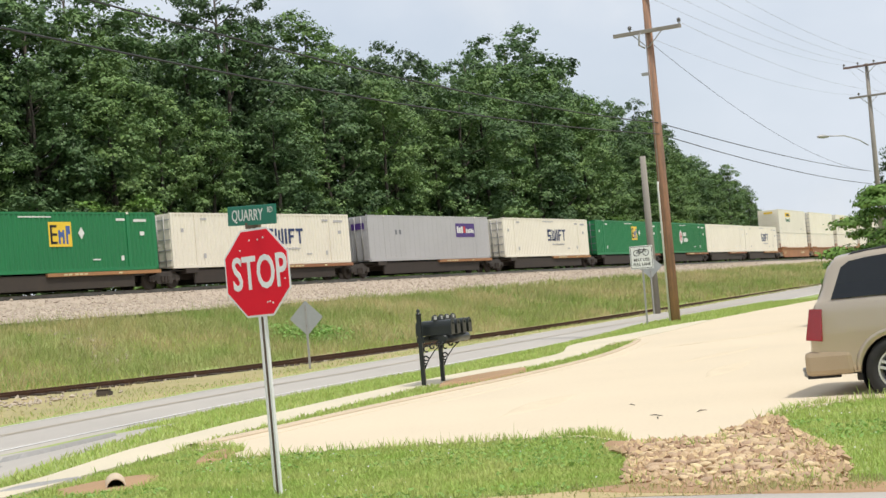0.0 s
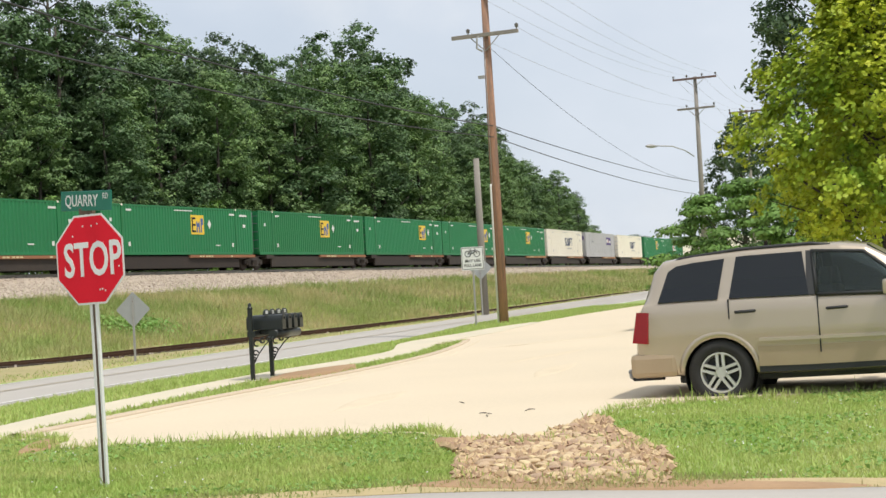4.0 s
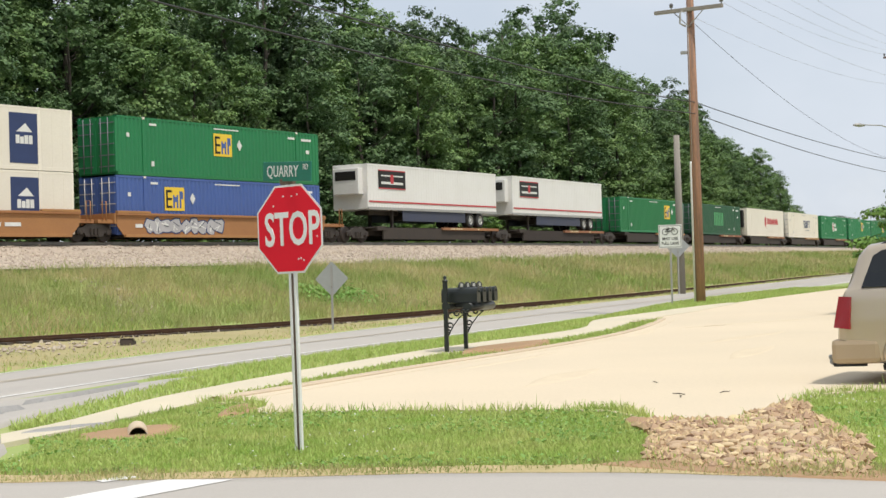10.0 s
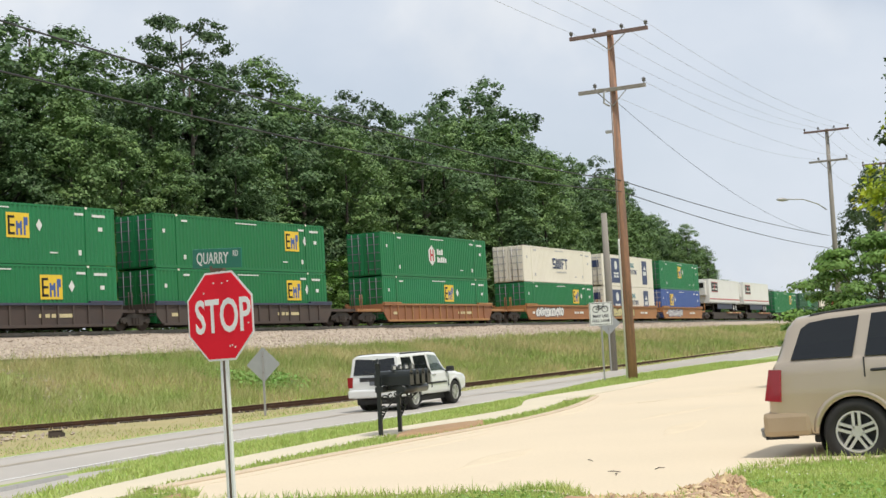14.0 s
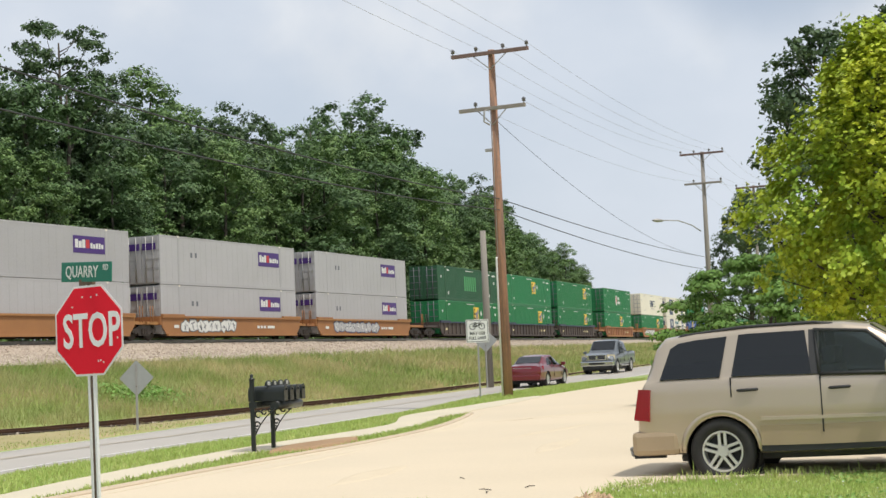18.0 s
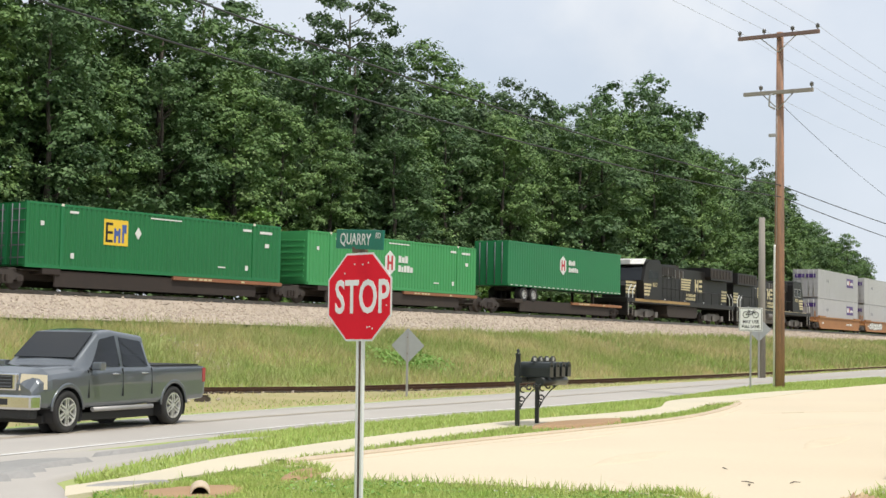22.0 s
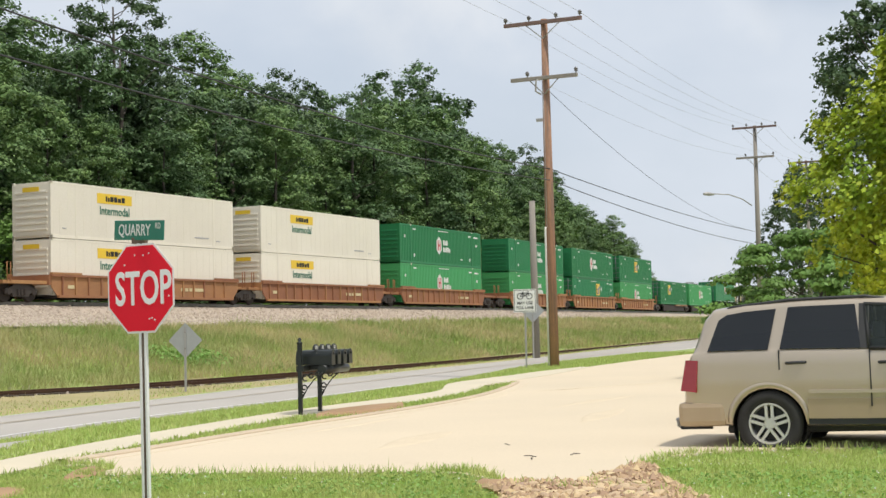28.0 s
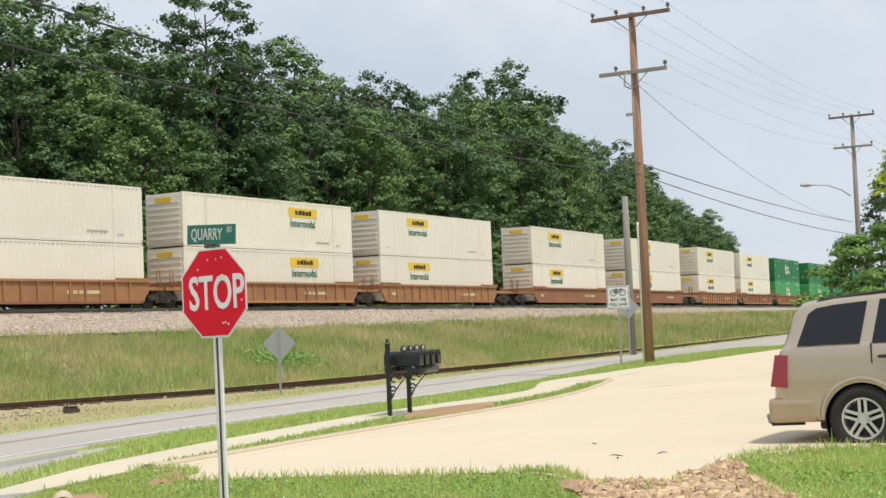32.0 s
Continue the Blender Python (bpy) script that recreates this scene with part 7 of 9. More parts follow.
    part("cab_roof", plate([(5.0, H - 0.12), (7.9, H - 0.3), (7.6, H - 0.02), (5.2, H + 0.02)], -1.5, 1.5), M_BLACK, g)
    if tall:
        part("cab_visor", plate([(7.5, H - 0.02), (8.0, H - 0.42), (8.12, H - 0.40), (7.62, H + 0.03)], -1.45, 1.45), M_TRAILER, g, "pale grey visor over the cab windows")
        part("headlight_box", boxes((7.75, 8.16, -0.4, 0.4, H - 0.42, H - 0.05), bevel=0.04), M_DWHITE, g, "pale headlight housing")
    for x0, x1 in ((5.5, 6.25), (6.45, 7.3)):
        w_ = part("cab_window", boxes((x0, x1, -1.562, -1.545, 3.1, 3.78), bevel=0.004), M_GLASS, g)
        part("window_frame", boxes((x0 - 0.05, x0, -1.57, -1.545, 3.05, 3.83), (x1, x1 + 0.05, -1.57, -1.545, 3.05, 3.83), (x0, x1, -1.57, -1.545, 3.78, 3.83), (x0, x1, -1.57, -1.545, 3.05, 3.1)), M_GALV, w_)
    quadplate([(8.28, -1.35, 3.02), (8.28, 1.35, 3.02), (7.82, 1.3, H - 0.5), (7.82, -1.3, H - 0.5)], 0.02, "windscreen", M_GLASSD, g)
    part("numberboards", boxes((7.55, 7.85, -1.2, -0.5, H - 0.42, H - 0.14), (7.55, 7.85, 0.5, 1.2, H - 0.42, H - 0.14), bevel=0.02), M_DWHITE, g)
    part("hood_vent", boxes(*[(x, x + 0.5, -1.03, -0.99, H - 1.15, H - 0.5) for x in (-0.6, 0.2, 1.0)]), M_UNDER, g, "dark louvred hood vent")
    part("vent_bar", boxes(*[(x, x + 0.05, -1.16 if x > 1.2 else -1.05, -1.0, H - 1.15, H - 0.5) for x in (-0.7, 0.03, 0.83, 1.6, 2.6, 3.6)]), M_GALV, g, "pale upright bar")
    part("step_light", boxes(*[(x, x + 0.12, -1.53, -1.49, 1.66, 1.74) for x in (-8, -4, 0, 4, 7)], *[(x, x + 0.14, -1.035, -1.0, 3.42, 3.5) for x in (-4.6, -1.4, 2.1, 4.3)]), M_DWHITE, g, "small white fitting")
    # stripes on the nose flank and the rear end
    for q in range(4):
        z = 1.98 + 0.25 * q
        part("nose_stripe", boxes((8.5 - 0.12 * q, 10.1, -0.966, -0.948, z, z + 0.16)), M_CREAM, g, "cream nose stripe")
        part("cab_stripe", boxes((7.1 - 0.1 * q, 8.1, -1.57, -1.548, z - 0.1, z + 0.06)), M_CREAM, g, "cream stripe")
        part("rear_stripe", boxes((-10.42, -9.2, -1.018, -0.995, z - 0.02, z + 0.14)), M_CREAM, g, "cream stripe")
    # emblem: speed lines, dark horse shape, block letters
    ex = -3.2 if tall else -1.2
    k = 1.45      # emblem size
    def em(*q):
        return [(ex + a_ * k, ex + b_ * k, -1.036, -1.02, 2.55 + (c - 2.6) * k, 2.55 + (d - 2.6) * k) for a_, b_, c, d in q]
    part("emblem_lines", boxes(*em(*[(-2.0, -0.55 + 0.08 * q, 2.62 + 0.14 * q, 2.71 + 0.14 * q) for q in range(5)])), M_CREAM, g, "cream speed lines")
    part("emblem_shape", plate([(ex + a_ * k, 2.55 + (b_ - 2.6) * k) for a_, b_ in ((-0.75, 2.58), (-0.1, 2.58), (-0.05, 3.0), (-0.3, 3.4), (-0.55, 3.3), (-0.7, 2.95))], -1.042, -1.02), M_BLACKT, g)
    part("emblem_letters", boxes(*em((0.0, 0.14, 2.6, 3.3), (0.36, 0.5, 2.6, 3.3), (0.14, 0.36, 2.85, 3.05), (0.6, 1.05, 3.16, 3.3), (0.6, 1.05, 2.88, 3.02), (0.6, 1.05, 2.6, 2.74))), M_CREAM, g, "cream block shapes")
    part("name_marks", boxes(*[(ex - 0.1 + a_, ex - 0.1 + b_, -1.036, -1.02, c, d) for a_, b_, c, d in words(0, 1.9, 2.14, 2.36, (1, 1, 1, 1, 1, 1, 1)) + words(0, 2.0, 1.84, 2.06, (1, 1, 1, 1, 1, 1, 1, 1))]), M_CREAM, g, "small cream bars")
    return g


def railing(g):
    """Handrail posts along the near walkway."""
    for x in np.arange(-9.2, 4.4, 1.7):
        part("handrail_post", bar([(x, -1.46, 1.6), (x, -1.46, 2.55)], 0.02, 5), M_BLACK, g)
    part("handrail", bar([(-9.6, -1.46, 2.55), (4.6, -1.46, 2.55)], 0.02, 5), M_BLACK, g)


MOVING = []
# each entry: kind, s of the box's rear end at the start, styles from below, wagon colour, ribbed, scrawl
CONSIST = [
    ("well", 259, "white white", "b", 0, 0), ("well", 240, "white white", "b", 0, 0), ("well", 221, "white jb", "b", 0, 0), ("well", 202, "white white", "b", 0, 0), ("well", 183, "white jb2", "b", 0, 0),
    ("flat", 164.6, "swift"), ("flat", 148.2, "white"), ("flat", 131.9, "hub"), ("flat", 115.7, "emp"), ("flat", 97.8, "swift"), ("flat", 79.3, "fedex"), ("flat", 61.1, "swift"), ("flat", 43.9, "emp"),
    ("flat", 27.5, "emp2"), ("flat", 11.2, "emp2"), ("flat", -5.3, "emp"), ("flat", -22.2, "emp"), ("flat", -39.9, "hub"), ("flat", -58.1, "swift"), ("flat", -76.9, "cre"), ("flat", -95.7, "plain"), ("flat", -114.9, "emp2"),
    ("trail", -134.9, "trailer"), ("trail", -153.5, "trailer"),
    ("well", -174.5, "blue emp0", "y", 0, 1), ("well", -193.3, "kllm kllm", "y", 0, 3), ("well", -212.3, "emp2 swift2", "y", 0, 4), ("well", -235.5, "emp hubd", "b", 1, 0),
    ("well", -258.4, "emp3 emp3", "d", 1, 0), ("well", -277.4, "emp2 emp", "d", 1, 0), ("well", -296.3, "emp plain", "d", 1, 0),
    ("well", -319.5, "fedex fedex", "y", 0, 5), ("well", -338.6, "fedex fedex", "y", 0, 4), ("well", -357.7, "fedex fedex", "y", 0, 0),
    ("loco", -383.2, "old"), ("loco", -405.7, "new"),
    ("trail", -422.3, "hubtrailer"), ("flat", -442.2, "hubl"), ("flat", -460.4, "emp4"),
    ("well", -481.6, "hubl emp0", "b", 1, 0), ("well", -501.0, "emp hub", "b", 1, 0), ("well", -520.2, "hubl hub", "b", 1, 0), ("well", -543.2, "hubl hub", "b", 1, 0),
    ("well", -562.7, "jb2 jb2", "b", 1, 0), ("well", -581.9, "jb2 jb2", "b", 1, 0), ("well", -605.1, "jb2 jb2", "b", 0, 0), ("well", -628.2, "jb jb", "b", 0, 0), ("well", -651.6, "jb2 jb2", "b", 1, 0), ("well", -671.0, "jb3 jb3", "b", 1, 0), ("well", -690.2, "jb jb", "b", 1, 0),
]
for i, c in enumerate(CONSIST):
    rear = c[1]
    mid = rear + CL / 2
    ahead = CONSIST[i - 1] if i else None
    behind = CONSIST[i + 1] if i + 1 < len(CONSIST) else None
    gap_f = (ahead[1] - rear - CL) / 2 if ahead else 1.5
    gap_r = (rear - behind[1] - (22.3 if behind[0] == "loco" else CL)) / 2 if behind else 1.5
    gap_f, gap_r = max(gap_f, 0.5), max(gap_r, 0.5)
    two_f, two_r = gap_f > 2.2 or (ahead and ahead[0] == "loco") or not ahead, gap_r > 2.2 or (behind and behind[0] == "loco")
    if c[0] == "loco":
        g = locomotive(c[2])
        railing(g)
        lettering("9739" if c[2] == "old" else "8117", 0.42, pose(6.1, -1.562, 2.72, 90) if c[2] == "old" else pose(6.1, 1.562, 2.72, 90, 0, 180), M_CREAM, g, bold=0.008, thick=0.004)
        if c[2] == "new":      # runs cab-last: the far flank of the design faces the road, so give it the same dress
            for o in list(g.children):
                if o.name.split(".")[0] in ("nose_stripe", "cab_stripe", "rear_stripe", "emblem_lines", "emblem_shape", "emblem_letters", "name_marks", "hood_doors", "hood_vent", "vent_bar", "step_light", "sill_stripe", "cab_window", "radiator_grille", "brake_grille", "handrail", "handrail_post"):
                    me = o.data.copy()
                    me.transform(Matrix.Diagonal((1, -1, 1, 1)))
                    me.flip_normals()
                    if o.name.startswith("emblem"):
                        me.transform(Matrix.Translation((-6.4, 0, 0)) @ Matrix.Diagonal((-1, 1, 1, 1)) @ Matrix.Translation((0.0, 0, 0)))
                        me.flip_normals()
                    o.data = me
        MOVING.append((g, rear + 11.15, RAIL_Z, 0.0))
        if c[2] == "new":
            FLIPPED = g
        continue
    if c[0] == "well":
        w = well_wagon(gap_r, gap_f, {"b": M_WAGON, "y": M_WAGONY, "d": M_WAGOND}[c[3]], c[4], two_r, two_f, c[5], c[3] == "y")
        lo, hi = c[2].split()
        for st_, z in ((lo, 0.33), (hi, 0.33 + CH + 0.03)):
            MOVING.append((container(st_), mid, RAIL_Z + z, 0.0))
    elif c[0] == "flat":
        w = flat_wagon(gap_r, gap_f, two_r, two_f)
        MOVING.append((container(c[2]), mid, RAIL_Z + 0.99, 0.0))
    else:
        w = flat_wagon(gap_r, gap_f, two_r, two_f)
        MOVING.append((trailer(c[2]), mid, RAIL_Z + (0.93 if c[2] != "hubtrailer" else 0.85), 0.0))
    MOVING.append((w, mid, RAIL_Z, 0.0))


# ---- trees ----
def quad_mesh(name, v, material):
    """Loose leaves from an array (leaves, corners, 3)."""
    n, c = v.shape[:2]
    me = bpy.data.meshes.new(name)
    me.vertices.add(c * n)
    me.vertices.foreach_set("co", np.asarray(v, dtype=np.float32).ravel())
    me.loops.add(c * n)
    me.loops.foreach_set("vertex_index", np.arange(c * n, dtype=np.int32))
    me.polygons.add(n)
    me.polygons.foreach_set("loop_start", np.arange(0, c * n, c, dtype=np.int32))
    me.polygons.foreach_set("loop_total", np.full(n, c, dtype=np.int32))
    me.update(calc_edges=True)
    me.materials.append(material)
    return me


def unit(a_):
    return a_ / np.maximum(np.linalg.norm(a_, axis=-1, keepdims=True), 1e-6)


def leaf_quads(rng, p, nrm, half, aspect=0.55, fold=0.25, hang=0.0):
    """Folded leaves at points p facing nrm; half: half length, one number for each."""
    t = rng.normal(size=p.shape)
    t[:, 2] -= hang
    t = unit(t - nrm * (t * nrm).sum(1, keepdims=True))
    b = np.cross(nrm, t)
    h = half[:, None]
    return np.stack([p - t * h, p + b * h * aspect + nrm * h * fold, p + t * h, p - b * h * aspect + nrm * h * fold], axis=1)


def lobe_leaves(rng, lobes, per, half, up=0.3, wild=0.3, flat=0.72, aspect=0.55, hang=0.0, inner=0.6):
    """Leaves on the outer shell of each lobe (x, y, z, radius)."""
    out = []
    for x, y, z, r in lobes:
        n = int(per * r * r)
        d = unit(rng.normal(size=(n, 3)) + (0, 0, 0.45))
        d[:, 2] = np.where(d[:, 2] < -0.35, -d[:, 2] * 0.6, d[:, 2])
        d = unit(d)
        rad = r * (inner + (1 - inner) * rng.random((n, 1)) ** 0.5) * (1 + 0.22 * rng.normal(size=(n, 1)) * 0.6)
        p = np.array((x, y, z)) + d * rad * (1, 1, flat)
        nn = unit(d * 0.9 + (0, 0, up) + rng.normal(size=(n, 3)) * wild)
        out.append(leaf_quads(rng, p, nn, half * (0.6 + 0.8 * rng.random(n)), aspect, 0.2, hang))
    return np.concatenate(out)


def spray_leaves(rng, lobes, per, size, flat=0.8, wild=0.75, up=0.55):
    """Three-cornered leaf sprays, gathered in small clumps on each lobe (x, y, z, radius)."""
    out = []
    for x, y, z, r in lobes:
        nc = max(6, int(8 * r * r))
        d = unit(rng.normal(size=(nc, 3)) + (0, 0, 0.6))
        d[:, 2] = np.where(d[:, 2] < -0.4, -d[:, 2], d[:, 2])
        c = d * r * (0.72 + 0.34 * rng.random((nc, 1))) * (1, 1, flat)
        m_ = max(4, int(per * r * r / nc))
        cr = 0.19 * r ** 0.5 * (0.6 + 0.8 * rng.random((nc, 1, 1)))
        p = (c[:, None, :] + rng.normal(size=(nc, m_, 3)) * cr * (1, 1, 0.7)).reshape(-1, 3)
        nn = unit(unit(p) * 0.7 + (0, 0, up) + rng.normal(size=p.shape) * wild)
        t = rng.normal(size=p.shape)
        t = unit(t - nn * (t * nn).sum(1, keepdims=True))
        b = np.cross(nn, t)
        h = (size * (0.55 + 0.9 * rng.random(len(p))))[:, None]
        p = p + (x, y, z)
        out.append(np.stack([p - t * h, p + t * h * 0.6 + b * h * 0.85, p + t * h * 0.6 - b * h * 0.85], axis=1))
    return np.concatenate(out)


def crown_lobes(rng, h, base, width, n, shape, r0, r1, hollow=0.5):
    """Lobes spread in an envelope; shape gives the width at each height share."""
    lobes = []
    for k in range(n):
        u = (k + rng.random()) / n
        z = base + (h - base) * u
        w = width * float(np.interp(u, (0, 0.15, 0.35, 0.6, 0.8, 0.93, 1.0), shape))
        a_ = k * 2.39996 + rng.random() * 1.2
        q = (hollow + (1 - hollow) * rng.random() ** 0.5) * w
        r = r0 + (r1 - r0) * rng.random()
        if u > 0.85:
            r *= 0.8
        lobes.append((q * math.cos(a_), q * math.sin(a_), z, r))
    return lobes


def tree_proto(name, seed, h, base, width, n, shape, leaf, per, half, label, category, trunk_r=0.26, r0=1.0, r1=1.9, flat=0.72, limbs=14, wild=0.22, aspect=0.6, group="trees of the wood", lean=0.3, inner=0.6, hang=0.0, spray=False):
    rng = np.random.default_rng(seed)
    g = thing(name, pose(0, 0, 0), label, category, group)
    lobes = crown_lobes(rng, h, base, width, n, shape, r0, r1)
    bm = bmesh.new()
    wob = rng.normal(size=(6, 2)) * lean * 0.5
    tp = [(wob[k][0] * (k > 0), wob[k][1] * (k > 0), h * 0.95 * k / 5 - (0.4 if k == 0 else 0)) for k in range(6)]
    tube(bm, tp, [trunk_r * (1.25 - k * 0.21) for k in range(6)], 8)
    for k in range(min(limbs, n)):
        x, y, z, r = lobes[int((k + 0.5) * n / min(limbs, n))]
        zz = max(z - math.hypot(x, y) * 0.55 - 0.6, base * 0.6)
        u = min(zz / (h * 0.95), 0.98) * 5
        i = min(int(u), 4)
        a_, b_ = Vector(tp[i]), Vector(tp[i + 1])
        s = a_.lerp(b_, u - i)
        e_ = Vector((x, y, z))
        mid = s.lerp(e_, 0.5) + Vector((0, 0, -0.12 * (e_ - s).length))
        rr = trunk_r * (1.1 - 0.85 * zz / h) * 0.5
        tube(bm, [s, mid, e_], [rr, rr * 0.7, rr * 0.25], 5)
    part("trunk", bm, M_BARK, g, smooth=True)
    me = quad_mesh("crown", spray_leaves(rng, lobes, per, half, flat, wild) if spray else lobe_leaves(rng, lobes, per, half, flat=flat, wild=wild, aspect=aspect, inner=inner, hang=hang), leaf)
    cr = new("crown", me)
    cr.parent = g
    return g


OAK = (0.5, 0.78, 0.95, 1.0, 0.86, 0.62, 0.28)
POPLAR = (0.55, 0.8, 0.9, 0.84, 0.66, 0.46, 0.16)
BUSH = (0.9, 1.0, 1.0, 0.9, 0.7, 0.45, 0.15)
TIER = (0.8, 1.0, 1.0, 0.85, 0.65, 0.4, 0.15)
LAYER = (0.55, 0.8, 0.7, 0.9, 1.0, 0.8, 0.3)
FINE = dict(spray=True, wild=0.42, flat=0.72)

WOOD = [
    tree_proto("oak_tree", 1, 20, 4.0, 4.2, 30, OAK, M_LEAF[0], 215, 0.14, "tall broad oak tree with dense dark green leaves", "tree", 0.3, 1.2, 2.3, **FINE),
    tree_proto("oak_tree", 2, 20, 6.5, 3.8, 27, OAK, M_LEAF[2], 225, 0.135, "tall dark oak tree with bare lower trunk", "tree", 0.28, 1.2, 2.3, **FINE),
    tree_proto("poplar_tree", 3, 20, 2.5, 2.9, 40, POPLAR, M_LEAF[1], 235, 0.125, "slender light green tulip poplar tree", "tree", 0.24, 0.9, 1.9, **FINE),
    tree_proto("gum_tree", 4, 20, 1.5, 3.5, 38, POPLAR, M_LEAF[1], 215, 0.135, "leafy mid green gum tree at the wood edge", "tree", 0.24, 1.0, 2.1, **FINE),
    tree_proto("oak_tree", 5, 20, 1.0, 4.0, 38, BUSH, M_LEAF[0], 195, 0.14, "dark green oak tree leafy to the ground", "tree", 0.26, 1.1, 2.2, **FINE),
    tree_proto("tall_pine", 6, 20, 8.0, 3.3, 74, LAYER, M_LEAF[5], 330, 0.11, "tall pine with a bare trunk and layered dark boughs", "tree", 0.24, 0.6, 1.25, limbs=34, spray=True, wild=0.7, flat=0.5),
]
BACK = tree_proto("oak_tree", 7, 20, 1.0, 3.9, 30, BUSH, M_LEAF[2], 85, 0.22, "dark oak tree standing deep in the wood", "tree", 0.26, 1.3, 2.3, **FINE)
SHRUB = [
    tree_proto("shrub", 11, 4.2, 0.2, 2.3, 22, BUSH, M_LEAF[1], 230, 0.11, "bright green shrub at the foot of the wood", "shrub", 0.06, 0.6, 1.0, limbs=5, group="shrubs at the wood edge", **FINE),
    tree_proto("shrub", 12, 5.5, 0.2, 2.5, 26, BUSH, M_LEAF[0], 210, 0.11, "dark green leafy shrub at the foot of the wood", "shrub", 0.07, 0.6, 1.1, limbs=5, group="shrubs at the wood edge", **FINE),
    tree_proto("shrub", 13, 7.5, 0.4, 2.4, 30, POPLAR, M_LEAF[4], 200, 0.11, "pale green young sapling clump below tall trees", "shrub", 0.07, 0.6, 1.1, limbs=6, group="shrubs at the wood edge", **FINE),
]


def plant(proto, x, y, h, h0, widen, turn, label=""):
    s = h / h0
    g = copy_thing(proto, pose(x, y, gz(x, y) - 0.1, 0, 0, turn) @ Matrix.Diagonal((s * widen, s * widen, s, 1)))
    if label:
        tagged(g, label)
    return g


def canopy(x):
    """Height of the treetops above the datum, along the line."""
    return lerp_pts(x, (20, 50, 66, 82, 90, 96, 101, 108, 118, 126, 137, 152, 158, 162, 185, 195, 210, 228, 236, 250, 300),
                    (28, 28, 26.4, 23.2, 27.5, 24.2, 25.6, 24.2, 25.0, 24.2, 28.2, 28.8, 27, 24.7, 25.2, 24.2, 21, 20, 17, 11, 9))


random.seed(7)
# tall trees that make the skyline: place along the line, height, kind, widening
for x, h, k, w in ((38, 27, 0, 1.1), (46, 27.5, 1, 1.2), (53, 26.5, 3, 1.2), (60, 27, 0, 1.15), (67, 26, 2, 1.2), (74, 24.6, 0, 1.1), (81, 23.2, 3, 1.0), (90.5, 27.6, 5, 1.05), (97, 23.6, 1, 0.9),
                   (103, 25.6, 2, 1.15), (110, 24.0, 3, 1.0), (118.5, 25.2, 1, 0.9), (125.5, 24.4, 0, 0.8), (133, 26.4, 0, 0.9), (143, 29.3, 0, 1.05), (150.5, 29.0, 1, 1.0), (158, 27.2, 5, 0.6), (168, 24.8, 0, 0.9),
                   (176, 24.4, 3, 0.9), (186, 25.4, 1, 1.0), (194, 24.0, 5, 0.9)):
    y = 70.5 + bend(x) + random.uniform(-1.0, 1.0)
    plant(WOOD[k], x, y, h - gz(x, y), 20, w, random.uniform(0, 360))
# the wood's front, along the line, and trees behind
x = 30.0
while x < 262:
    yf = 62.0 + bend(x) + random.uniform(-1.2, 1.4)
    h = canopy(x * 1.12) * random.uniform(0.56, 0.82)
    plant(WOOD[random.choice((0, 2, 3, 4, 4, 3, 2))], x, yf, h - gz(x, yf), 20, random.uniform(0.95, 1.25), random.uniform(0, 360))
    yb = 66.5 + bend(x) + random.uniform(-1.0, 1.0)
    h = canopy(x * 1.06) * random.uniform(0.78, 0.9)
    plant(WOOD[random.choice((0, 1, 4, 3))], x + 2.2, yb, h - gz(x, yb), 20, random.uniform(0.9, 1.15), random.uniform(0, 360))
    if x > 29:
        yb = 78 + bend(x)
        plant(BACK, x, yb, canopy(x * 0.96) * 0.8 - gz(x, yb), 20, 1.5, random.uniform(0, 360))
    x += random.uniform(4.2, 6.0)
x = 30.0
while x < 200:
    y = 58.9 + bend(x) + random.uniform(-0.6, 0.8)
    p = random.choice(SHRUB)
    plant(p, x, y, random.uniform(3.2, 6.5), (4.2, 5.5, 7.5)[SHRUB.index(p)], random.uniform(1.0, 1.5), random.uniform(0, 360))
    x += random.uniform(2.4, 4.0)
x = 262.0
while x < 620:
    y = 66 + bend(x) + random.uniform(-3, 8)
    plant(BACK, x, y, random.uniform(4.5, 6.5), 20, 2.6, random.uniform(0, 360))
    x += random.uniform(7, 12)

for g in WOOD[1:2] + WOOD[5:]:
    g.matrix_basis = pose(56, 74 + bend(56), gz(56, 74)) @ pose(random.uniform(-20, 20), random.uniform(0, 3), 0)
WOOD[0].matrix_basis, WOOD[2].matrix_basis = pose(27, 66 + bend(27), 2.6), pose(22, 63 + bend(22), 2.6)
WOOD[3].matrix_basis, WOOD[4].matrix_basis = pose(26, 71 + bend(26), 3), pose(33, 72 + bend(33), 3)
BACK.matrix_basis = pose(30, 79 + bend(30), 3.2)
for k, g in enumerate(SHRUB):
    g.matrix_basis = pose(20 + 3 * k, 59.5 + bend(22), 2.6)

